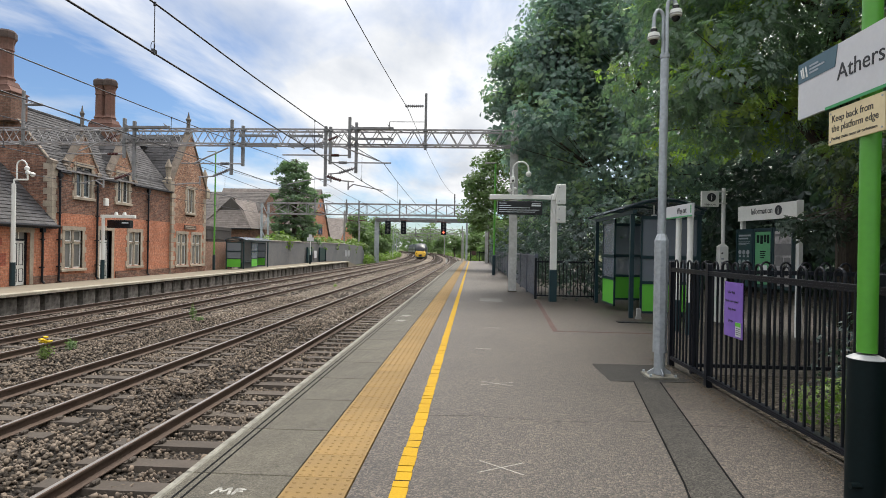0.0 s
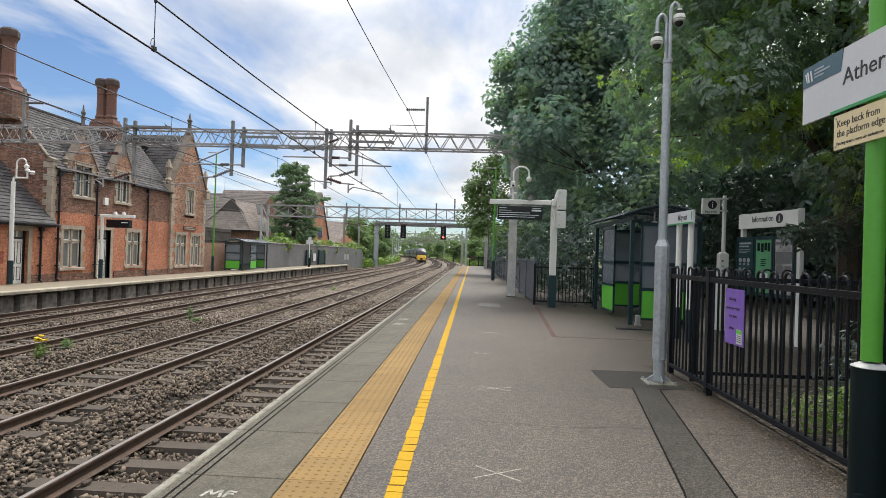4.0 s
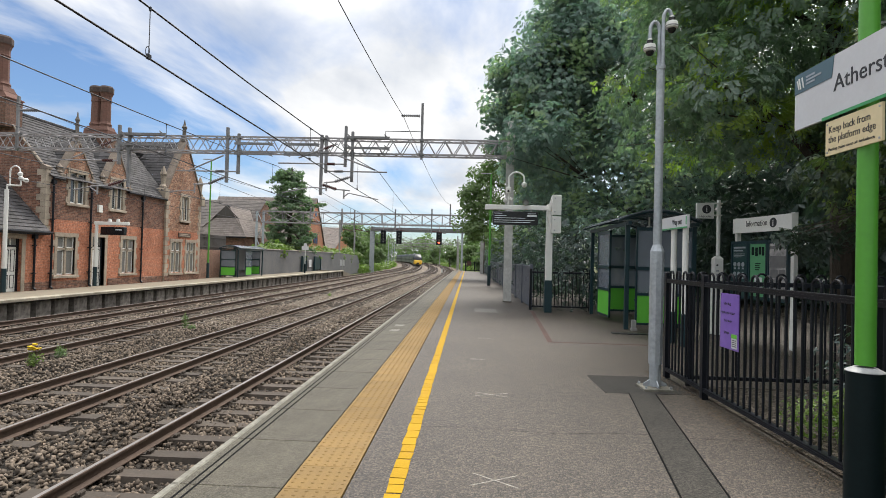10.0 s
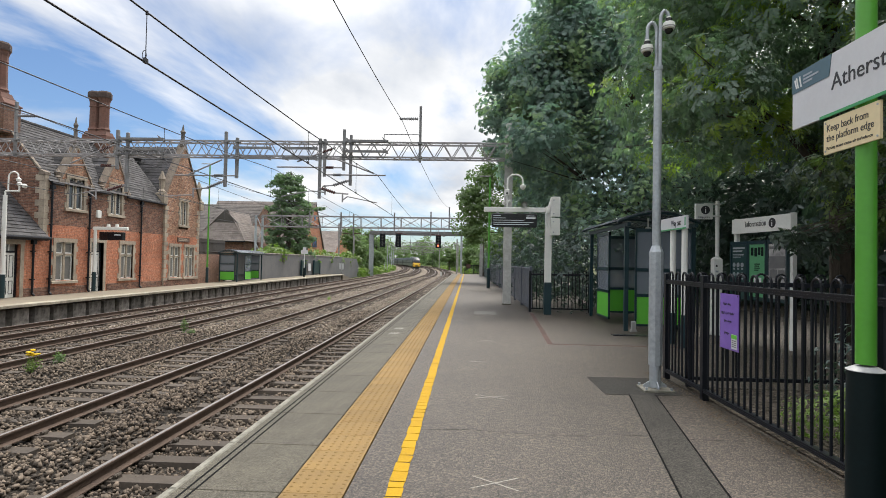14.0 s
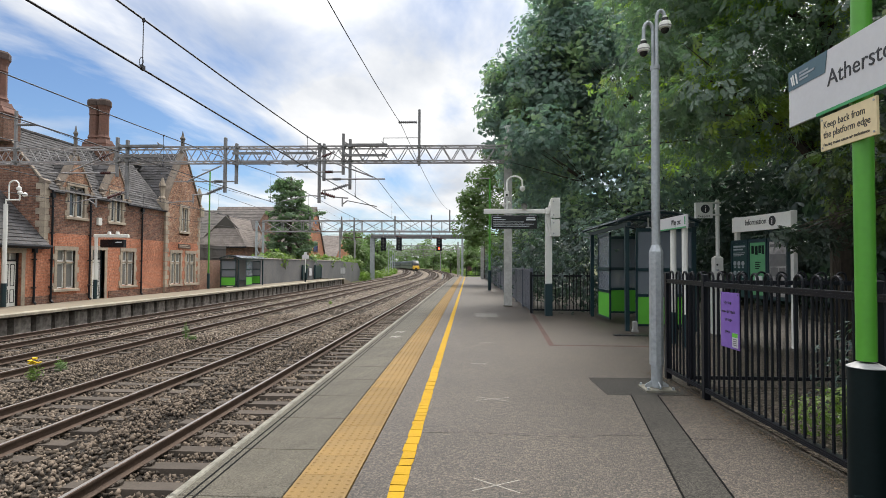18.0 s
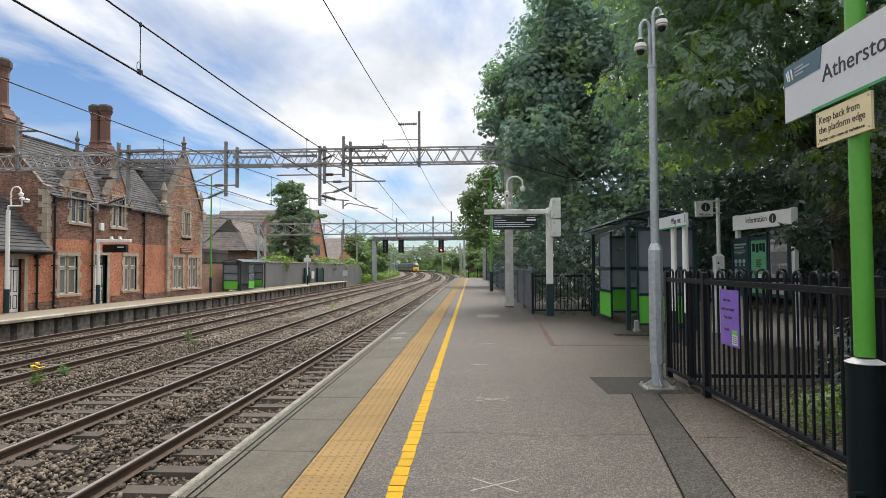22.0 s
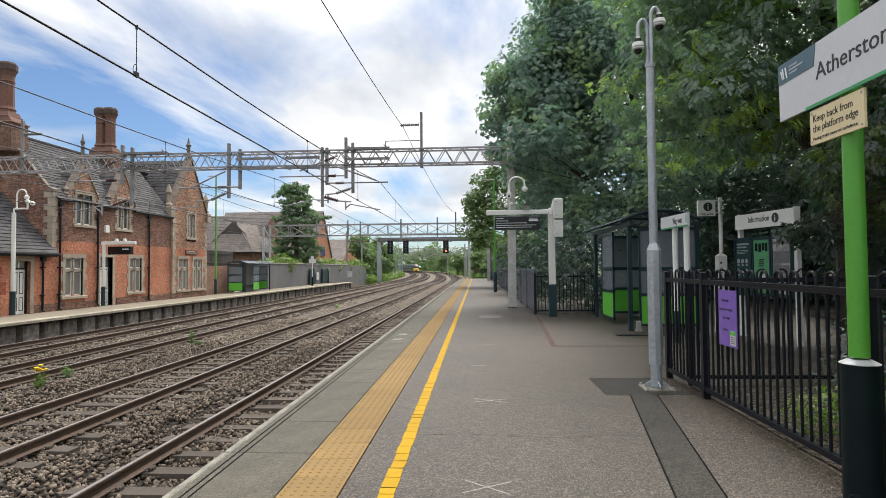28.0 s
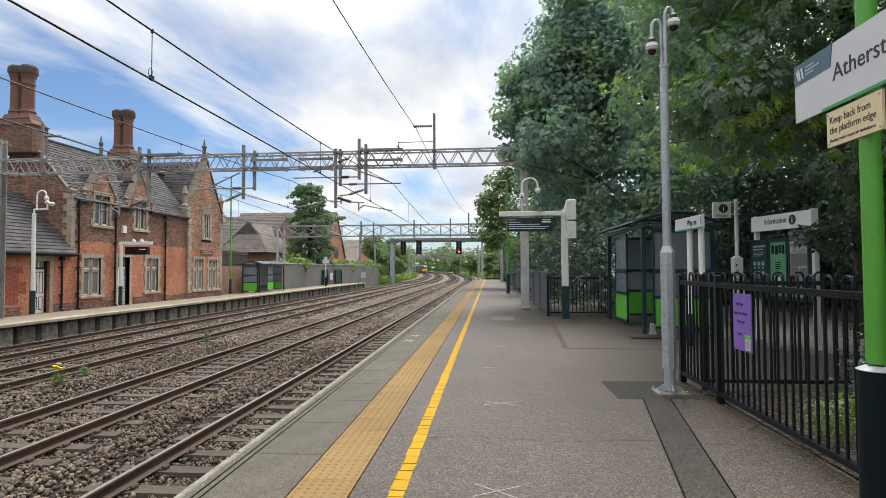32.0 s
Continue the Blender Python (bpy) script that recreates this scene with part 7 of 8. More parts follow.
def departure_screen():
    x, y = 2.36, 16.7
    t = empty("departure_screen", x, y, 0, "white post and arm with a hanging black departure screen", "departure screen")
    m = M(); m.box(x - 0.09, x + 0.09, y - 0.09, y + 0.09, 0.95, 3.2, 0.02)
    part("post", m, white_paint, t)
    m = M(); m.box(x - 0.105, x + 0.105, y - 0.105, y + 0.105, 0, 0.95, 0.02)
    part("post_base", m, navy_green, t, "dark teal lower section")
    m = M(); m.box(x - 1.92, x - 0.1, y - 0.07, y + 0.07, 3.03, 3.16, 0.01); m.box(x - 1.92, x - 0.95, y - 0.09, y + 0.09, 3.02, 3.16, 0.01)
    part("arm", m, white_paint, t)
    for za, zb in ((2.88, 3.46), (2.34, 2.83)):
        m = M(); m.box(x + 0.03, x + 0.29, y - 0.34, y - 0.12, za, zb, 0.015)
        c = part("cabinet", m, white_paint, t)
        for dz in (0.08, zb - za - 0.1):
            m = M(); m.tube((x + 0.1, y - 0.36, za + dz), (x + 0.1, y - 0.34, za + dz), 0.02, 0.02, 8)
            part("lock", m, galv, c)
    m = M(); m.slab([(x - 0.1, 2.85), (x + 0.03, 2.4), (x + 0.06, 2.4), (x - 0.04, 2.85)], "y", y - 0.2, y - 0.1); m.slab([(x - 0.09, 3.0), (x + 0.03, 3.42), (x + 0.06, 3.42), (x + 0.0, 3.0)], "y", y - 0.2, y - 0.1)
    part("bracket", m, white_paint, t)
    m = M(); m.box(x - 1.68, x - 0.36, y - 0.14, y + 0.14, 2.57, 2.97, 0.015)
    s = part("screen", m, screen_black, t)
    for k, (a, b, zz) in enumerate(((0.04, 0.26, 2.9), (0.04, 0.4, 2.83), (1.02, 1.26, 2.9), (0.04, 0.95, 2.765), (0.04, 1.22, 2.7), (0.04, 1.1, 2.64), (1.0, 1.28, 2.835))):
        m = M(); m.box(x - 1.68 + a, x - 1.68 + b, y - 0.144, y - 0.141, zz - (0.006 if k != 6 else 0.02), zz + (0.01 if k != 6 else 0.03))
        part("lit_line", m, screen_text, s)
    for dx in (-1.5, -0.55):
        m = M(); m.tube((x + dx, y, 2.97), (x + dx, y, 3.03), 0.02, 0.02, 6)
        part("hanger", m, white_paint, t)
    m = M()
    cx = x - 1.13
    m.pipe([(cx - 0.1, y, 3.16), (cx - 0.1, y, 3.95)] + [(cx + 0.13 - 0.23 * math.cos(a), y, 3.95 + 0.2 * math.sin(a)) for a in (0.4, 0.8, 1.2, 1.57, 2.0, 2.4, 2.8)] + [(cx + 0.36, y, 3.85)], 0.026, 8)
    part("camera_neck", m, white_paint, t, smooth=True)
    for dx, zz, r in ((0.36, 3.78, 0.085), (-0.2, 3.3, 0.065), (-0.04, 3.34, 0.055)):
        m = M(); m.lathe(cx + dx, y, [(0.02, zz - r), (r * 0.7, zz - r * 0.7), (r, zz), (r * 0.9, zz + r * 0.6), (r * 0.3, zz + r * 0.9)], 12)
        part("camera_head", m, white_paint, t, smooth=True)
    m = M(); m.box(cx - 0.18, cx - 0.05, y - 0.1, y + 0.05, 3.52, 3.7, 0.02)
    cb = part("camera_box", m, white_paint, t)
    m = M(); m.tube((cx - 0.115, y - 0.108, 3.57), (cx - 0.115, y - 0.1, 3.57), 0.035, 0.035, 10)
    part("lens", m, camera_dome, cb)
    m = M(); m.tube((cx + 0.4, y - 0.12, 3.24), (cx + 0.4, y + 0.1, 3.24), 0.095, 0.06, 14, False); m.tube((cx + 0.4, y - 0.06, 3.24), (cx + 0.4, y - 0.05, 3.24), 0.07, 0.07, 12)
    part("loudspeaker", m, galv_dull, t)


departure_screen()


def way_out():
    t = empty("way_out_sign", 3.98, 10.5, 0, "white way-out sign with green edge on two white posts", "sign")
    for x, y in ((3.95, 11.0), (3.98, 10.5)):
        m = M(); m.tube((x, y, 0.6), (x, y, 2.4), 0.054, 0.054, 14)
        part("post", m, white_paint, t, smooth=True)
        m = M(); m.tube((x, y, 0), (x, y, 0.6), 0.06, 0.06, 14)
        part("post_base", m, navy_green, t)
    m = M(); m.slab([(3.83, 11.45), (3.87, 11.45), (3.93, 10.2), (3.89, 10.2)], "z", 2.18, 2.42)
    p = part("sign_plate", m, sign_white, t)
    m = M(); m.slab([(3.826, 11.45), (3.83, 11.45), (3.89, 10.2), (3.886, 10.2)], "z", 2.18, 2.205)
    part("green_edge", m, sign_green, p)
    m = M(); m.slab([(3.883, 10.37), (3.888, 10.37), (3.893, 10.23), (3.888, 10.23)], "z", 2.24, 2.39)
    part("exit_symbol", m, sign_green, p)
    a = math.atan2(-1.25, 0.06)
    rot = Matrix.Rotation(a, 4, "Z") @ Matrix(((1, 0, 0, 0), (0, 0, -1, 0), (0, 1, 0, 0), (0, 0, 0, 1)))
    lettering(p, "Way out", 0.16, Matrix.Translation((3.856, 10.85, 2.255)) @ rot, dark_ink, width=0.42)


way_out()


def help_point():
    x, y = 5.46, 12.6
    t = empty("help_point", x, y, 0, "white help-point pillar with a projecting information sign", "help point")
    m = M(); m.tube((x + 0.03, y, 1.3), (x + 0.03, y, 2.96), 0.042, 0.042, 12)
    part("post", m, white_paint, t)
    m = M(); m.box(x - 0.07, x + 0.11, y - 0.09, y + 0.09, 1.05, 1.72, 0.05)
    h = part("call_box", m, white_paint, t)
    m = M(); m.tube((x - 0.02, y - 0.096, 1.52), (x - 0.02, y - 0.09, 1.52), 0.022, 0.022, 10)
    part("call_button", m, dark_ink, h)
    for k in range(3):
        m = M(); m.box(x - 0.04, x + 0.02, y - 0.094, y - 0.091, 1.2 + 0.09 * k, 1.24 + 0.09 * k)
        part("worn_line", m, galv, h)
    m = M(); m.box(x - 0.1, x + 0.13, y - 0.1, y + 0.1, 0, 1.05)
    part("pillar", m, white_paint, t)
    for zz in (2.62, 2.88):
        m = M(); m.tube((x - 0.3, y - 0.09, zz), (x + 0.08, y - 0.05, zz), 0.018, 0.018, 6)
        part("bracket", m, white_paint, t)
    m = M(); m.box(x - 0.51, x - 0.14, y - 0.16, y - 0.1, 2.54, 2.88, 0.01)
    s = part("sign_plate", m, white_paint, t)
    m = M(); m.tube((x - 0.3, y - 0.166, 2.74), (x - 0.3, y - 0.16, 2.74), 0.095, 0.095, 24)
    part("disc", m, dark_ink, s)
    rot = Matrix(((1, 0, 0, 0), (0, 0, -1, 0), (0, 1, 0, 0), (0, 0, 0, 1)))
    lettering(s, "i", 0.19, Matrix.Translation((x - 0.32, y - 0.168, 2.677)) @ rot, white_paint)
    lettering(s, "Help point", 0.07, Matrix.Translation((x - 0.45, y - 0.162, 2.563)) @ rot, dark_ink, width=0.25)


help_point()


def information_board():
    x0, y0 = 5.62, 12.1
    t = empty("information_board", x0, y0, 0, "white information header over dark framed poster cases", "information board")
    w = 1.7

    def loc(u, v):
        """u along the board, v towards the front; the board is turned a little to the line."""
        a = math.radians(-81)
        return x0 + u * math.cos(a) - v * math.sin(a), y0 + u * math.sin(a) + v * math.cos(a)

    def plate(name, u0, u1, v0, v1, z0, z1, mat, par, label=""):
        m = M()
        c = [loc(u0, v0), loc(u1, v0), loc(u1, v1), loc(u0, v1)]
        m.slab(c, "z", z0, z1)
        return part(name, m, mat, par, label)
    for u in (0.04, w - 0.04):
        plate("post", u - 0.04, u + 0.04, 0.0, 0.08, 0, 2.52, white_paint, t)
    hd = plate("header", 0.0, w, -0.05, 0.0, 2.2, 2.5, white_paint, t)
    a = math.radians(-81)
    rot = Matrix.Rotation(a, 4, "Z") @ Matrix(((1, 0, 0, 0), (0, 0, -1, 0), (0, 1, 0, 0), (0, 0, 0, 1)))
    px, py = loc(0.42, -0.053)
    lettering(hd, "Information", 0.17, Matrix.Translation((px, py, 2.32)) @ rot, dark_ink, width=0.62)
    m = M()
    cx, cy = loc(1.22, -0.052)
    n = Vector((math.sin(a), -math.cos(a), 0))
    m.tube((cx, cy, 2.36), (cx + n.x * 0.004, cy + n.y * 0.004, 2.36), 0.095, 0.095, 20)
    dsc = part("disc", m, dark_ink, hd)
    lettering(dsc, "i", 0.18, Matrix.Translation((loc(1.2, -0.058)[0], loc(1.2, -0.058)[1], 2.295)) @ rot, white_paint)
    def bars(p, u0, u1, zs, mat, name="printed_line"):
        for zz, ua, ub, hh in zs:
            plate(name, u0 + (u1 - u0) * ua, u0 + (u1 - u0) * ub, -0.049, -0.045, zz, zz + hh, mat, p)
    for k, (u0, u1) in enumerate(((-0.04, 0.5), (0.52, 1.06), (1.08, 1.62))):
        c = plate("poster_case", u0, u1, -0.04, 0.04, 0.85, 2.02, navy_green, t)
        plate("case_rail", u0, u1, -0.06, -0.04, 1.97, 2.03, navy_green, c)
        for ua, ub in ((u0, u0 + 0.035), (u1 - 0.035, u1)):
            plate("case_stile", ua, ub, -0.06, -0.04, 0.85, 1.97, navy_green, c)
        p = plate("poster", u0 + 0.04, u1 - 0.04, -0.045, -0.04, 0.92, 1.96, (poster_teal, poster_green, poster_photo)[k], c, ("dark teal printed poster", "green printed poster", "pale photographic poster")[k])
        if k == 0:
            bars(p, u0, u1, ((1.88, 0.14, 0.84, 0.035), (1.82, 0.14, 0.7, 0.03), (1.76, 0.14, 0.8, 0.012), (1.73, 0.14, 0.78, 0.012), (1.7, 0.14, 0.6, 0.012)), galv)
            for r_ in range(2):
                for q in range(3):
                    uu = u0 + (u1 - u0) * (0.22 + 0.24 * q)
                    m = M()
                    ca, cb = loc(uu, -0.046), loc(uu, -0.05)
                    m.tube((*ca, 1.55 - 0.2 * r_), (*cb, 1.55 - 0.2 * r_), 0.048, 0.048, 12)
                    part("pictogram", m, galv, p)
                    plate("pictogram_foot", uu - 0.03, uu + 0.03, -0.049, -0.045, 1.45 - 0.2 * r_, 1.485 - 0.2 * r_, galv, p)
        elif k == 1:
            bars(p, u0, u1, ((1.74, 0.16, 0.3, 0.16), (1.72, 0.36, 0.5, 0.17), (1.75, 0.55, 0.68, 0.15), (1.73, 0.72, 0.84, 0.17)), base_green, "large_letter")
            bars(p, u0, u1, ((1.56, 0.36, 0.66, 0.02), (1.52, 0.36, 0.6, 0.02), (1.48, 0.36, 0.64, 0.02), (1.44, 0.36, 0.58, 0.02)), base_green)
            bars(p, u0, u1, ((1.0, 0.34, 0.74, 0.3),), sign_white, "printed_panel")
        else:
            bars(p, u0, u1, ((1.86, 0.12, 0.8, 0.05), (1.5, 0.12, 0.88, 0.22), (1.3, 0.14, 0.5, 0.16), (1.3, 0.56, 0.86, 0.16)), wall_grey, "picture_patch")
            bars(p, u0, u1, ((1.2, 0.14, 0.8, 0.015), (1.16, 0.14, 0.7, 0.015), (1.12, 0.14, 0.76, 0.015)), dark_ink)
    return t


information_board()

# gate and notice where the platform ends
ge = empty("end_gate", 0.4, 71.5, 0, "black steel railing gate with notices at the platform end", "gate")
for k in range(16):
    m = M(); m.tube((-0.3 + 0.15 * k, 71.5, 0.1), (-0.3 + 0.15 * k, 71.5, 1.15), 0.02, 0.02, 5)
    part("bar", m, black_paint, ge)
m = M(); m.box(-0.35, 2.0, 71.46, 71.54, 1.1, 1.17); m.box(-0.35, 2.0, 71.46, 71.54, 0.1, 0.17)
part("gate_rail", m, black_paint, ge)
for x in (-0.35, 0.8, 2.0):
    m = M(); m.box(x - 0.05, x + 0.05, 71.45, 71.55, 0, 1.3)
    part("gate_post", m, black_paint, ge)
m = M(); m.box(-0.2, 0.35, 71.4, 71.44, 0.75, 1.3)
part("notice", m, brick_pave, ge, "red notice")
t = empty("wooden_post", 1.65, 62.5, 0, "dark weathered timber pole at the platform edge", "pole")
m = M(); m.tube((1.65, 62.5, 0), (1.65, 62.5, 4.4), 0.18, 0.15, 9)
part("pole_shaft", m, bark, t)
t = empty("track_marker", -4.9, 104.0, -1.1, "small white and orange lineside marker", "marker")
m = M(); m.box(-5.05, -4.75, 103.95, 104.05, -1.1, -0.3)
part("marker_plate", m, white_paint, t)


# ---- houses behind the far platform ----
def grey_house():
    t = empty("low_brick_house", -31, 62, -1.4, "long low building with a broad grey-brown tiled roof", "building")
    x0, x1, y0, y1, ze, zr = -42.0, -23.7, 58.0, 70.0, 3.55, 7.75
    m = M(); m.box(x0, x1, y0 + 0.4, y1, -1.4, ze)
    part("wall", m, brick_dark, t)
    yr = 64.0
    m = M()
    roof_plane(m, (x0, y0, ze), (x1, y0, ze), (x1, yr, zr), (x0, yr, zr), 22)
    roof_plane(m, (x0, y1, ze), (x1, y1, ze), (x1, yr, zr), (x0, yr, zr), 10)
    part("roof", m, tile_dark, t, "brown tiled roof")
    m = M(); m.slab([(y0 + 0.3, ze), (yr, zr - 0.1), (y1, ze)], "x", x1 - 0.3, x1 - 0.05)
    part("gable_end", m, brick_dark, t)
    # projecting wing with a half-hipped roof
    wx, hw, wy = -24.9, 2.7, 54.5
    m = M(); m.box(wx - hw + 0.3, wx + hw - 0.3, wy + 0.4, y0 + 1, -1.4, 3.2)
    part("wing_wall", m, brick_dark, t)
    m = M()
    roof_plane(m, (wx - hw, wy, 3.2), (wx - hw, y0 + 4, 3.2), (wx, y0 + 4, 6.5), (wx, wy + 1.9, 6.5), 16)
    roof_plane(m, (wx + hw, wy, 3.2), (wx + hw, y0 + 4, 3.2), (wx, y0 + 4, 6.5), (wx, wy + 1.9, 6.5), 16)
    roof_plane(m, (wx - hw, wy, 3.2), (wx + hw, wy, 3.2), (wx + 1.35, wy + 1.3, 5.1), (wx - 1.35, wy + 1.3, 5.1), 10)
    part("wing_roof", m, tile_roof, t, "grey-brown tiled half-hipped roof")
    m = M(); m.slab([(wx - 1.4, 5.05), (wx + 1.4, 5.05), (wx, 6.4)], "y", wy + 1.35, wy + 1.5)
    part("gablet", m, timber_dark, t)
    m = M(); m.box(wx - hw - 0.05, wx + hw + 0.05, wy - 0.1, wy, 3.08, 3.2); m.box(x0, x1, y0 - 0.1, y0, 3.42, 3.55)
    part("gutter", m, black_paint, t)
    k = 1.14
    t.location = (-31 * k, 62 * k, 1.48 - 2.88 * k)
    t.scale = (k, k, k)


grey_house()


def gable_house(x, y0, y1, zr, ze, depth, label, win=True):
    t = empty("gabled_house", x, (y0 + y1) / 2, -1.4, label, "building")
    yc = (y0 + y1) / 2
    m = M(); m.slab([(y0, -1.4), (y0, ze), (yc, zr), (y1, ze), (y1, -1.4)], "x", x - 0.3, x)
    part("gable_wall", m, brick_new, t, "plain red-brick gable")
    m = M(); m.box(x - depth, x - 0.3, y0 + 0.2, y1 - 0.2, -1.4, ze)
    part("wall", m, brick_new, t)
    m = M()
    roof_plane(m, (x + 0.2, y0 - 0.3, ze - 0.1), (x - depth, y0 - 0.3, ze - 0.1), (x - depth, yc, zr + 0.1), (x + 0.2, yc, zr + 0.1), 24)
    roof_plane(m, (x + 0.2, y1 + 0.3, ze - 0.1), (x - depth, y1 + 0.3, ze - 0.1), (x - depth, yc, zr + 0.1), (x + 0.2, yc, zr + 0.1), 24)
    part("roof", m, tile_roof, t, "brown tiled steep roof")
    if win:
        w = empty("window", x, yc, 3.6); w.parent = t; w.location = (0, 0, 5.0)
        WHERE[w] = (x, yc, 3.6)
        m = M(); m.box(x, x + 0.05, yc - 1.1, yc + 1.1, 3.5, 5.0)
        part("pane", m, blue_glass, w)
        m = M()
        for yy in (-1.1, 0, 1.1):
            m.box(x + 0.05, x + 0.09, yc + yy - 0.06, yc + yy + 0.06, 3.45, 5.05)
        m.box(x + 0.05, x + 0.09, yc - 1.1, yc + 1.1, 3.4, 3.5)
        part("window_frame", m, brick_dark, w)
        m = M(); m.box(x, x + 0.05, yc - 0.4, yc + 0.4, 7.9, 8.6)
        part("attic_window", m, blue_glass, t)
        m = M(); m.box(x, x + 0.06, y0 + 0.4, y0 + 2.0, 1.0, 2.4)
        part("dark_opening", m, screen_black, t)


gable_house(-24.6, 81.0, 95.5, 10.6, 0.6, 16.0, "steep-roofed red-brick gabled building with a blue window")
gable_house(-27.0, 112.0, 126.0, 7.6, 3.2, 14.0, "brick house with a brown tiled roof behind the hedge", False)

# ---- trees and shrubs ----
tree("sycamore_tree", 7.2, 23.5, -0.3, [(7.2, 23.5, -0.3, 0.34), (7.1, 23.4, 3, 0.28), (6.8, 23.2, 7, 0.2), (6.4, 23, 10.5, 0.1)],
     [(5.2, 22.5, 5.4, 3.6, 3.4, 2.4), (3.6, 23.5, 8.2, 3.0, 3.2, 2.5), (6.5, 22.0, 8.6, 3.6, 3.4, 3.0), (5.2, 24, 11.3, 2.8, 3.0, 2.4), (7.5, 24.0, 12.2, 3.6, 3.4, 2.8), (8.2, 21.0, 5.6, 3.2, 3.0, 2.8), (5.4, 20.2, 3.2, 2.3, 2.2, 1.6), (2.6, 23.2, 6.2, 1.7, 2.0, 1.5), (2.5, 22.8, 7.5, 1.8, 2.0, 1.3), (2.7, 22.8, 9.1, 1.8, 2.0, 1.4), (4.5, 23.0, 10.9, 2.0, 2.0, 1.4), (2.8, 22.6, 10.0, 1.7, 1.7, 1.3), (4.3, 22.8, 11.8, 1.7, 1.7, 1.3), (2.0, 22.6, 8.6, 1.4, 1.6, 1.2), (2.3, 19.4, 5.7, 1.6, 1.1, 1.5), (2.7, 21.3, 7.8, 1.5, 1.3, 1.3), (3.9, 21.4, 11.2, 1.8, 1.5, 1.5), (4.6, 20.7, 6.0, 1.9, 1.5, 1.5), (3.7, 21.2, 9.4, 1.5, 1.4, 1.3), (5.4, 20.6, 9.2, 1.9, 1.6, 1.6), (1.4, 22.4, 7.4, 1.2, 1.3, 1.0), (1.6, 22.4, 9.2, 1.2, 1.2, 1.0), (1.6, 22.6, 6.3, 1.0, 1.2, 0.9)],
     43000, 0.145, leaf_sycamore, bark, 21, "tall dark-green sycamore tree behind the platform railing", "trees along the platform", shell=0.4, bunches=15)
tree("ash_tree", 8.0, 12.2, -0.3, [(8.0, 12.2, -0.3, 0.3), (7.8, 12.0, 3, 0.25), (7.4, 11.7, 6, 0.18), (7.0, 11.4, 9.5, 0.08)],
     [(5.6, 12.6, 5.2, 2.7, 2.6, 1.9), (6.6, 11.0, 7.2, 3.4, 3.0, 2.4), (4.3, 10.6, 5.1, 1.5, 1.6, 1.3), (8.8, 12.0, 5.2, 3.0, 2.8, 2.6), (8.2, 11.0, 9.6, 3.5, 3.0, 2.6), (8.9, 10.5, 3.4, 2.4, 2.2, 1.6), (5.2, 13.2, 8.4, 2.4, 2.4, 2.0)],
     24000, 0.165, leaf_ash, bark, 22, "ash tree with feathery leaves overhanging the platform", "trees along the platform", leaflets=7, shape="pinnate", shell=0.5, droop=0.6)
# last five lobes are unseen, added beside and behind the camera to shade the platform
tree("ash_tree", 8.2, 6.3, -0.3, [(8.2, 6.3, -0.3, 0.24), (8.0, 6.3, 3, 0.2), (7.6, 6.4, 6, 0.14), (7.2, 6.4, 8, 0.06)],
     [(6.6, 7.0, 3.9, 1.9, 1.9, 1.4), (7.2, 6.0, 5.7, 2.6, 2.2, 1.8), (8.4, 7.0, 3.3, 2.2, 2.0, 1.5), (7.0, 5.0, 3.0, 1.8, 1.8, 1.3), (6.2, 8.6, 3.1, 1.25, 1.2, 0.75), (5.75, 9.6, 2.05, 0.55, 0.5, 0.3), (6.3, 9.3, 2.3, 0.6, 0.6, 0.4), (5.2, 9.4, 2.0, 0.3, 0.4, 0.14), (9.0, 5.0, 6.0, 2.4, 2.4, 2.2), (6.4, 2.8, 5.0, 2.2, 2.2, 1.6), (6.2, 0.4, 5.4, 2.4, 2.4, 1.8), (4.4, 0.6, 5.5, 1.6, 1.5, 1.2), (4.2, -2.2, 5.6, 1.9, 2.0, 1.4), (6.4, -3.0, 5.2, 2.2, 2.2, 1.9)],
     17000, 0.15, leaf_ash_dark, bark, 23, "young ash tree leaning over the planted bed, unseen boughs added for shade", "trees along the platform", leaflets=7, shape="pinnate", shell=0.45, droop=0.6)
tree("lime_tree", 5.2, 44.0, -1.2, [(5.2, 44, -1.2, 0.3), (5.1, 44, 3, 0.24), (4.8, 44, 7.5, 0.1)],
     [(2.4, 43, 4.6, 3.0, 3.0, 2.3), (0.9, 42.5, 3.9, 1.7, 2.2, 1.5), (1.2, 43, 8.0, 1.5, 1.8, 1.6), (0.0, 42.5, 6.6, 1.0, 1.3, 1.0), (2.2, 43, 9.6, 1.6, 1.8, 1.5), (4.6, 44, 7.2, 3.6, 3.4, 2.9), (0.4, 42, 6.0, 1.6, 1.8, 1.2), (3.0, 40, 2.4, 2.0, 2.4, 1.6), (7.0, 43, 6.0, 3.6, 3.2, 3.0)],
     15000, 0.17, leaf_bright, bark, 24, "bright green lime tree behind the platform railing", "trees along the platform", leaflets=4)
tree("lime_tree", 6.5, 34.0, -1.0, [(6.5, 34, -1.0, 0.3), (6.4, 34, 3, 0.24), (6.2, 34, 8, 0.1)],
     [(5.0, 33, 4.4, 3.0, 3.0, 2.6), (6.0, 34, 8.0, 3.8, 3.6, 3.2), (4.4, 31.5, 2.2, 1.8, 2.0, 1.6), (3.6, 34, 7.0, 2.4, 2.4, 2.0)],
     9000, 0.22, leaf_sycamore, bark, 25, "leafy tree behind the platform railing", "trees along the platform", leaflets=4)
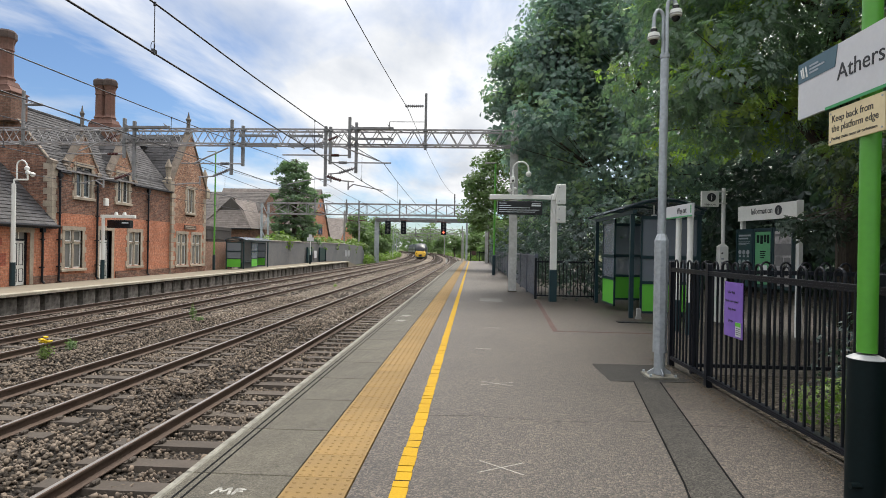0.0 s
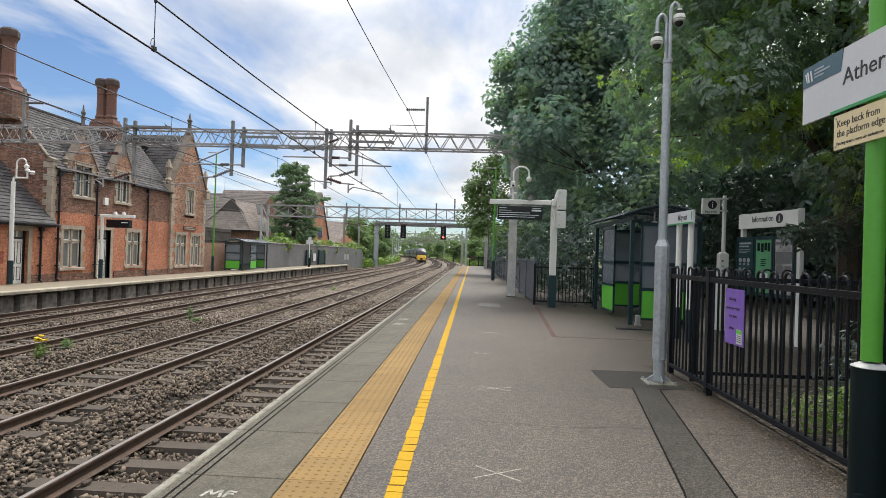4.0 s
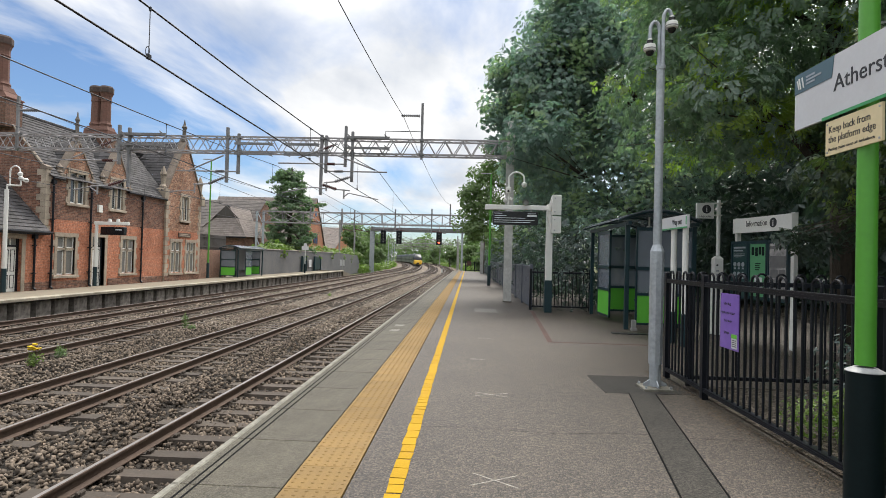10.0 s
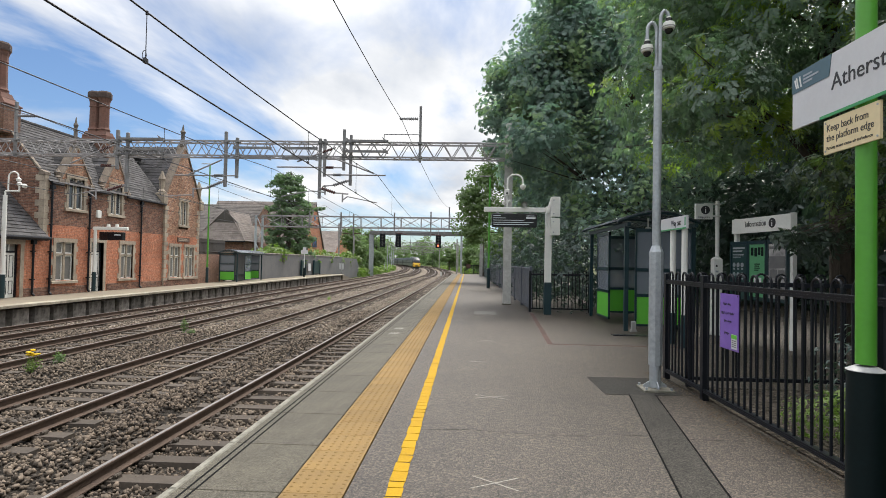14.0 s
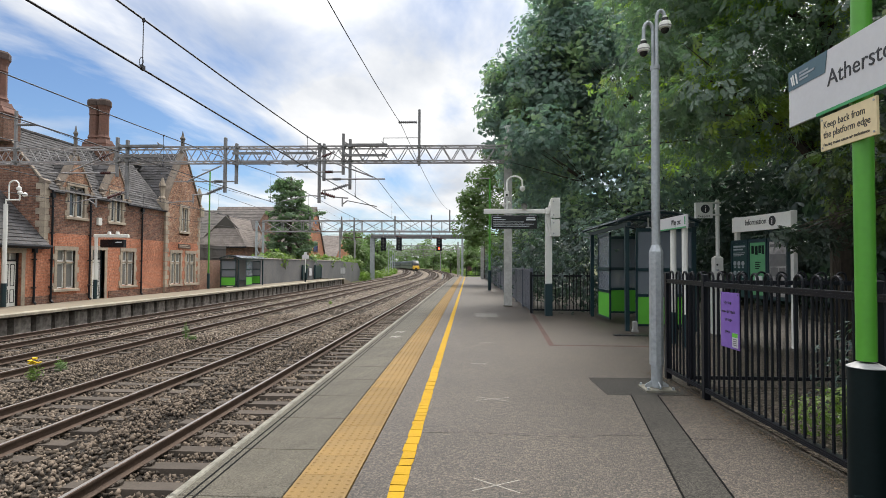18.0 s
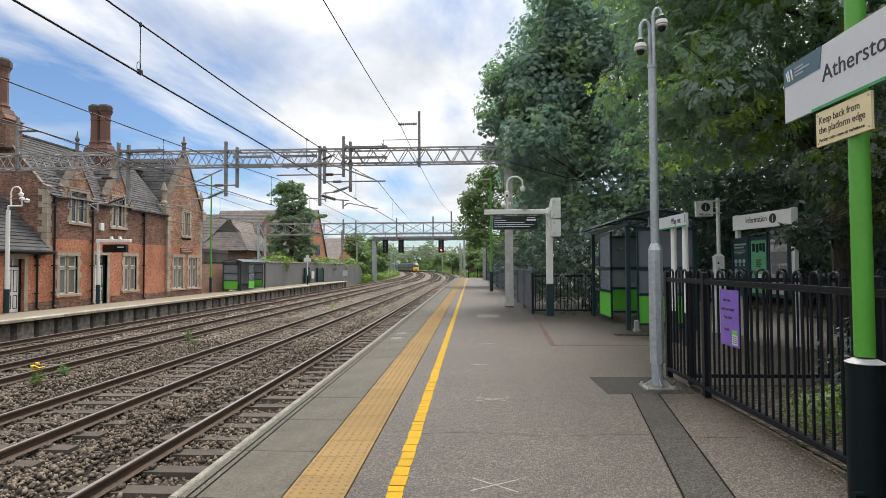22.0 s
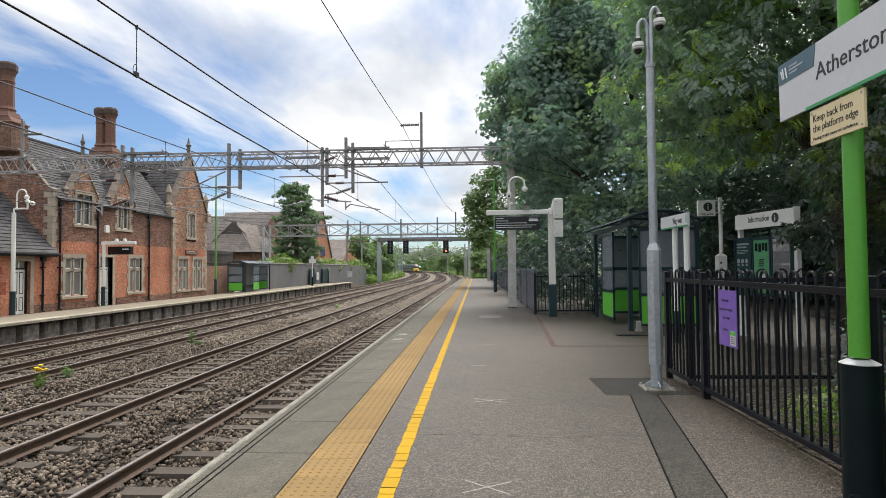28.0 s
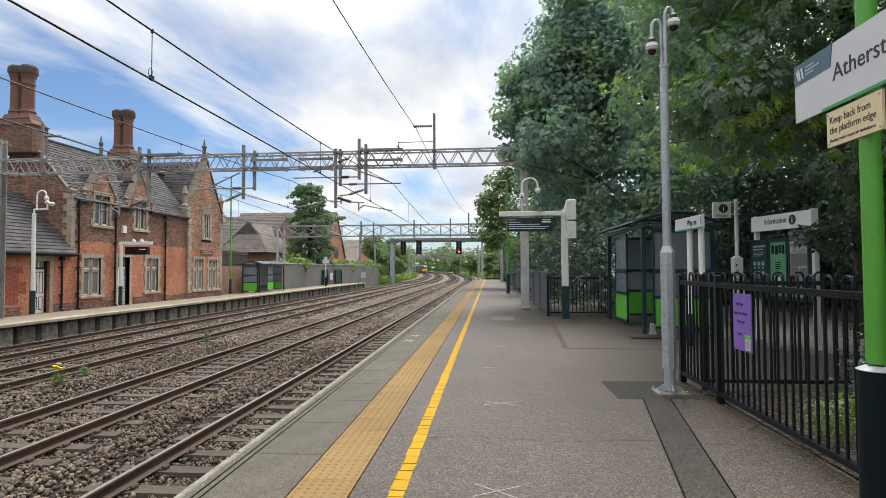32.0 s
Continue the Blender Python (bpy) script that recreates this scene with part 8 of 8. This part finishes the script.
# the green mass that closes the bank behind
lob = [(4.3 + 1.2 * math.sin(k * 2.1), 18.5 + 2.6 * k, 1.5 + 0.5 * math.sin(k * 1.3), 2.0, 2.0, 2.3) for k in range(21)]
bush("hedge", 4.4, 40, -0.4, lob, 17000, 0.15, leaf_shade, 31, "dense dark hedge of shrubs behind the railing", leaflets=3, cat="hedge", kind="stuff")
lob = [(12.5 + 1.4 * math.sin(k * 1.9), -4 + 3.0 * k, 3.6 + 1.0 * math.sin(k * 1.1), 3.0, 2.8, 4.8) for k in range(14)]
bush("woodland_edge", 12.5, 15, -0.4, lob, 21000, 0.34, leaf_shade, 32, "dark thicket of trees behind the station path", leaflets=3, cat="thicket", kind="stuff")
# added leafless sheet: closes the sky gaps with the thicket's deep shade
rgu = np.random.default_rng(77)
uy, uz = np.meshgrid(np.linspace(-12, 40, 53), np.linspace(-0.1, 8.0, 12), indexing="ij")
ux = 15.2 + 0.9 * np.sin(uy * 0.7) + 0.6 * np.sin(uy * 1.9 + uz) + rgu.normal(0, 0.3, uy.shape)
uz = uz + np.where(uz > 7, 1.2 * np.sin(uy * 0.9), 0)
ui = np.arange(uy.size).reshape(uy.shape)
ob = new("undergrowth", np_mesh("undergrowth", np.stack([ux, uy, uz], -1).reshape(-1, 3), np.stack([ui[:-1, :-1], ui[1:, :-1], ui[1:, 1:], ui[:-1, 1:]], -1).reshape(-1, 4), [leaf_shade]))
tagged(ob, "dark sheet added behind the thicket, standing in for its deep shade", "undergrowth", kind="stuff")
lob = [(4.2 + 0.6 * math.sin(k * 2.7), 2.2 + 0.7 * k, 0.2 + 0.1 * math.sin(k * 1.7), 0.5, 0.5, 0.3) for k in range(6)] + [(5.2, 3.6, 0.5, 0.9, 1.2, 0.6), (6.4, 5.4, 0.7, 1.2, 1.2, 0.8), (3.35, 2.7, 0.28, 0.4, 0.6, 0.36), (3.5, 3.6, 0.3, 0.5, 0.6, 0.34), (3.9, 3.2, 0.55, 0.6, 0.7, 0.5), (4.6, 4.6, 0.4, 0.8, 0.8, 0.5), (3.4, 4.6, 0.15, 0.35, 0.5, 0.2)]
bush("bramble", 4.2, 4.4, 0, lob, 8000, 0.07, leaf_ivy, 33, "low green brambles in the planted bed behind the railing", leaflets=3)
lob = [(3.6 + 0.8 * math.sin(k * 2.2) + 0.16 * k, 1.2 + 0.55 * k, 0.5 + 0.2 * math.sin(k * 1.3), 0.75, 0.6, 0.75) for k in range(9)] + [(5.6, 4.4, 0.9, 1.2, 1.2, 1.2), (6.6, 5.8, 1.0, 1.2, 1.0, 1.3), (5.2, 2.4, 0.9, 1.1, 1.2, 1.3)]
low = [(3.05 + 0.22 * (k % 4), 2.2 + 0.34 * k, 0.14 + 0.05 * (k % 3), 0.34, 0.36, 0.2) for k in range(9)]
bush("ground_elder", 3.4, 3.4, 0, low, 2600, 0.04, leaf_ivy, 35, "low green weeds behind the railing", leaflets=3)
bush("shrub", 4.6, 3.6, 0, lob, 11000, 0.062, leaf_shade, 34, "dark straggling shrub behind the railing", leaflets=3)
m = M()
m.add([(2.7, -6, 0.012), (8.5, -6, 0.012), (8.5, 7.05, 0.012), (2.7, 7.05, 0.012)], [(0, 1, 2, 3)])
thing("planted_bed", m, soil, 5, 0, 0, "bare earth with leaf litter behind the railing", "soil", kind="structure")
m = M()
m.add([(9.5, -8, 0.03), (30, -8, 0.03), (30, 72, 0.03), (9.5, 72, 0.03)], [(0, 1, 2, 3)])
thing("bank", m, soil, 12, 0, 0, "earth under the trees", "soil", kind="structure")


def litter():
    rng = np.random.default_rng(8)
    n = 8000
    y = rng.uniform(1.0, 8.0, n)
    x = 2.56 + rng.normal(0, 0.07, n) + 0.05 * np.sin(y * 3)
    far = rng.random(n) < 0.3
    x = np.where(far, rng.uniform(2.7, 5.0, n), x)
    x = np.where(np.abs(x - 2.65) < 0.02, 2.6, x)
    a = rng.uniform(0, 6.28, n)
    ln = rng.uniform(0.004, 0.014, n); wd = ln * rng.uniform(0.25, 0.6, n)
    z = np.where(x > 2.7, 0.02, 0.004) + rng.uniform(0, 0.012, n)
    d = np.stack([np.cos(a), np.sin(a), rng.normal(0, 0.25, n)], 1); s = np.stack([-np.sin(a), np.cos(a), rng.normal(0, 0.25, n)], 1)
    c = np.stack([x, y, z], 1)
    V = np.stack([c - d * ln[:, None], c + s * wd[:, None], c + d * ln[:, None], c - s * wd[:, None]], 1)
    ob = new("leaf_litter", np_mesh("leaf_litter", V.reshape(-1, 3), np.arange(n * 4).reshape(n, 4), [litter_mat]))
    tagged(ob, "dry brown leaves and twigs gathered along the railing", "leaves", kind="stuff")


litter()
rg = random.Random(17)
lob = []
for k in range(44):
    u = (k + 0.5) / 44
    zc = 2.0 + 10.0 * u
    w = 3.9 * (1 - max(0.0, u - 0.4) ** 1.4 * 1.25)
    a = k * 2.4
    q = rg.uniform(0.2, 0.8)
    lob.append((-22.4 + w * q * math.cos(a), 69 + w * q * math.sin(a), zc, rg.uniform(0.9, 1.5), rg.uniform(0.9, 1.5), rg.uniform(0.5, 0.8)))
lob.append((-18.9, 69, 7.9, 1.0, 0.8, 0.4))
tree("pine_tree", -22.6, 69.0, -1.3, [(-22.6, 69, -1.3, 0.35), (-22.5, 69, 5, 0.26), (-22.4, 69, 12.4, 0.06)], lob,
     13000, 0.2, leaf_pine, bark, 41, "tall green pine with ragged boughs behind the grey wall", leaflets=5, shell=0.3)
t = empty("tree_trunk", -20.6, 70.0, -1.3, "ivy-covered bare trunk beside the pine", "tree")
m = M(); m.tube((-20.6, 70, -1.3), (-20.5, 70, 5.5), 0.25, 0.18, 8)
part("trunk", m, bark_pale, t)
lob = [(-21.2 + 0.8 * math.sin(k * 1.7), 56 + 1.9 * k, 1.5 + 0.5 * math.sin(k * 2.3), 1.3, 1.5, 1.1 + 0.3 * math.sin(k)) for k in range(24)]
bush("hedge", -21, 66, -0.4, lob, 5200, 0.28, leaf_ivy, 42, "overgrown light green hedge behind the grey wall", cat="hedge", kind="stuff")
rg = random.Random(5)
for k, (x, y, h, w, mat) in enumerate(((-22.5, 106, 8.6, 3.4, leaf_bright), (-19.8, 116, 6.4, 2.6, leaf_far), (-24.5, 128, 10.0, 4.0, leaf_far), (-20.5, 132, 9.5, 3.4, leaf_bright), (-27, 150, 11, 4.6, leaf_far), (-24, 168, 10, 4.2, leaf_far),
                                      (-33, 190, 11, 5, leaf_far), (3.5, 86, 6.0, 3.0, leaf_bright), (4.5, 98, 8.5, 3.6, leaf_far), (5.5, 114, 9.5, 4.2, leaf_far), (2.4, 128, 6.0, 3.0, leaf_bright), (3.6, 150, 9, 4.0, leaf_far), (-0.5, 178, 7, 3.6, leaf_bright),
                                      (-4, 205, 8, 4.4, leaf_far), (8, 70, 9, 4.0, leaf_far), (-26, 215, 12, 5.5, leaf_far), (-22, 245, 12, 5.5, leaf_far), (-26, 280, 14, 6.5, leaf_far), (-22, 325, 14, 7, leaf_far), (-36, 240, 14, 7, leaf_far), (2, 240, 10, 5, leaf_far), (3, 285, 12, 6, leaf_far), (1, 335, 13, 7, leaf_far))):
    x += bend(y)
    lob = [(x + rg.uniform(-.5, .5) * w, y + rg.uniform(-.5, .5) * w, -1 + h * u, w * rg.uniform(.55, .8), w * rg.uniform(.55, .8), h * rg.uniform(.16, .24)) for u in (0.22, 0.4, 0.55, 0.7, 0.85)]
    tree("lineside_tree", x, y, -1.45, [(x, y, -1.45, 0.2), (x, y, h * 0.4, 0.15), (x, y, h * 0.75, 0.06)], lob, 2700, 0.33, mat, bark, 50 + k, "leafy tree on the railway bank" if mat is leaf_far else "bright green leafy tree on the railway bank", "lineside trees", leaflets=4)
lob = [(x0 + bend(y0) * 1.0, y0, -0.6, 2.2, 3.0, 1.0) for x0, y0 in [(-19.5 - (k % 3), 100 + 7 * k) for k in range(20)] + [(2.5 + (k % 3), 78 + 7 * k) for k in range(22)]]
bush("lineside_scrub", -8, 150, -1.4, lob, 6500, 0.4, leaf_ivy, 61, "bright weeds and scrub along the railway bank", cat="scrub", kind="stuff")
lob = []
for k in range(64):
    x = -300 + 7.2 * k
    y = 470 + 24 * math.sin(k * 1.3)
    h = 19.0 + 3.0 * math.sin(k * 2.1) + 2.4 * math.sin(k * 0.9)
    if abs(x + 8 - bend(y)) > 9:
        lob.append((x, y, h * 0.45, 6.4, 5.5, h * 0.55))
bush("far_woodland", -60, 470, -1.4, lob, 13000, 2.0, leaf_far, 62, "distant belt of woodland beyond the curve", cat="woodland", kind="stuff", leaflets=4, shell=0.7)
# weeds between the tracks
def weed(x, y, h, mat, seed, label, flower=False):
    t = empty("weed", x, y, -1.12, label, "weed", "weeds in the ballast")
    rgw = random.Random(seed)
    tops = []
    for k in range(7):
        tx, ty, tz = x + rgw.uniform(-.12, .12), y + rgw.uniform(-.1, .1), -1.12 + h * rgw.uniform(.65, 1)
        m = M(); m.tube((x, y, -1.12), (tx, ty, tz), 0.006, 0.003, 5)
        part("stalk", m, leaf_ivy, t)
        tops.append((tx, ty, tz))
    lob = [((x + tx) / 2, (y + ty) / 2, (tz - 1.12) / 2 - 0.0, 0.12, 0.12, h * 0.33) for tx, ty, tz in tops]
    v, f = leaf_cloud("leaves", lob, 200, 0.035, mat, seed, 3, 0.1, 0.2)
    ob = new("leaves", np_mesh("leaves", v - np.array([x, y, -1.12]), f, [mat])); ob.parent = t
    if flower:
        for tx, ty, tz in tops[:6]:
            tx, ty, tz = x + (tx - x) * 0.6, y + (ty - y) * 0.6, -1.12 + h * rgw.uniform(0.78, 1.06)
            m = M()
            for q in range(5):
                ox, oy = rgw.uniform(-.06, .06), rgw.uniform(-.06, .06)
                m.lathe(tx + ox, ty + oy, [(0.006, tz - 0.01), (0.03, tz + 0.012), (0.024, tz + 0.028), (0.004, tz + 0.03)], 6)
            part("flower_head", m, yellow_flower, t, "yellow daisy-like flower head")


weed(-9.44, 11.8, 0.48, leaf_ivy, 71, "ragwort with yellow flowers growing in the ballast", True)
weed(-9.75, 13.0, 0.36, leaf_far, 72, "grey-green weed growing in the ballast")
weed(-9.7, 18.8, 0.65, leaf_bright, 73, "tall bright green weed growing in the ballast")
weed(-9.2, 18.3, 0.3, leaf_bright, 74, "low green weed growing in the ballast")
weed(-10.3, 11.4, 0.3, leaf_ivy, 76, "low green weed growing in the ballast")
weed(-9.0, 36.0, 0.3, leaf_ivy, 75, "low green weed growing in the ballast")
# orange-painted rail offcut beside the near track
m = M(); m.box(-3.1, -2.3, 3.42, 3.5, -1.09, -1.02, 0.01)
thing("rusty_bar", m, brick_pave, -2.7, 3.46, -1.09, "short rusty orange bar lying across the sleepers", "bar")


# ---- the train ----
def carriage(nose):
    """Built round the track's centre at the rail; the rear end is at y = 0 and the body runs to +y."""
    ln = 24.0
    t = empty("tail_car" if nose else "carriage", 0, 0, 0, "tilting express train's end car with a yellow warning nose" if nose else "dark grey express train carriage", "train", "cars of the train")

    def ring(y, w, z0, z1, lean):
        """Tumblehome section: half outline mirrored."""
        pts = [(0.0, z0), (w * 0.8, z0), (w * 0.97, z0 + 0.25), (w, z0 + (z1 - z0) * 0.35), (w * 0.93, z0 + (z1 - z0) * 0.68), (w * 0.7, z1 - 0.18), (w * 0.35, z1 - 0.03), (0.0, z1)]
        full = pts + [(-a, b) for a, b in pts[-2:0:-1]]
        return [(a, y + lean * max(0.0, (b - z0) / (z1 - z0)), b) for a, b in full]

    def loft(rings, mat, name, cap0=True, cap1=True):
        m = M()
        k = len(rings[0])
        for r in rings:
            m.v += r
        for s in range(len(rings) - 1):
            for i in range(k):
                j = (i + 1) % k
                m.f.append((s * k + i, s * k + j, (s + 1) * k + j, (s + 1) * k + i)); m.mi.append(0)
        if cap0:
            m.f.append(tuple(range(k - 1, -1, -1))); m.mi.append(0)
        if cap1:
            o = (len(rings) - 1) * k
            m.f.append(tuple(range(o, o + k))); m.mi.append(0)
        return part(name, m, mat, t, smooth=True)
    if nose:
        loft([ring(0.0, 0.95, 0.45, 1.4, 0.15), ring(0.3, 1.15, 0.4, 1.85, 0.25), ring(1.2, 1.28, 0.38, 2.05, 0.2)], train_yellow, "nose_lower")
        loft([ring(1.1, 1.26, 0.4, 3.0, 0.6), ring(1.7, 1.34, 0.38, 3.3, 0.5), ring(2.8, 1.36, 0.38, 3.48, 0.1), ring(3.6, 1.37, 0.38, 3.5, 0.0), ring(ln, 1.37, 0.38, 3.5, 0.0)], train_grey, "body")
        loft([ring(0.4, 0.95, 1.75, 2.35, 0.35), ring(0.7, 1.08, 1.75, 2.8, 0.5), ring(1.25, 1.14, 1.8, 3.1, 0.6)], train_window, "windscreen")
        for s in (-1, 1):
            m = M(); m.tube((s * 0.86, -0.02 + 0.14, 1.18), (s * 0.86, 0.2, 1.18), 0.12, 0.12, 10)
            part("lamp", m, train_window, t, "unlit dark lamp lens")
        m = M(); m.box(-0.35, 0.35, -0.12, 0.2, 0.55, 0.95, 0.05)
        part("coupler_cover", m, train_under, t)
        m = M(); m.box(-1.1, 1.1, 0.1, 1.5, 0.18, 0.42, 0.05)
        part("valance", m, train_dark, t)
        y0 = 3.4
    else:
        loft([ring(0.0, 1.37, 0.38, 3.5, 0.0), ring(ln, 1.37, 0.38, 3.5, 0.0)], train_grey, "body")
        y0 = 0.6
    for s in (-1, 1):
        m = M(); m.slab([(s * 1.392, 1.75), (s * 1.345, 2.55), (s * 1.3, 2.55), (s * 1.34, 1.75)], "y", y0 + 0.6, ln - 0.6)
        part("window_band", m, train_window, t)
        m = M(); m.slab([(s * 1.36, 0.42), (s * 1.395, 1.3), (s * 1.35, 1.3), (s * 1.3, 0.42)], "y", y0, ln - 0.1)
        part("lower_stripe", m, train_dark, t)
    for yb in (4.2, ln - 4.2):
        m = M(); m.box(-1.15, 1.15, yb - 1.8, yb + 1.8, 0.32, 0.62)
        bg = part("bogie", m, train_under, t)
        for dy in (-1.3, 1.3):
            m = M()
            for s in (-1, 1):
                m.tube((s * 0.7, yb + dy, 0.42), (s * 0.82, yb + dy, 0.42), 0.42, 0.42, 14)
            m.tube((-0.8, yb + dy, 0.42), (0.8, yb + dy, 0.42), 0.08, 0.08, 8)
            part("wheelset", m, train_under, bg)
    m = M(); m.box(-0.6, 0.6, ln / 2 - 4, ln / 2 + 4, 3.48, 3.62, 0.05)
    part("roof_unit", m, train_dark, t)
    return t


TRAIN = [carriage(True)] + [carriage(False) for _ in range(4)]


def motions():
    """The train draws away round the curve on the third track."""
    xc = TRACKS[2]
    for i, car in enumerate(TRAIN):
        rows = []
        for k in range(17):
            t = 2.0 * k
            s = 128.0 + 3.1 * t + 0.034 * t * t + i * 24.3
            a, b = (xc + bend(s), s), (xc + bend(s + 24.0), s + 24.0)
            rows.append((t, pose(a[0], a[1], RAIL_Z + rise(a[1]), math.degrees(math.atan2(rise(b[1]) - rise(a[1]), 24.0)), 0, -math.degrees(math.atan2(b[0] - a[0], b[1] - a[1])))))
        walk(car, rows)


motions()
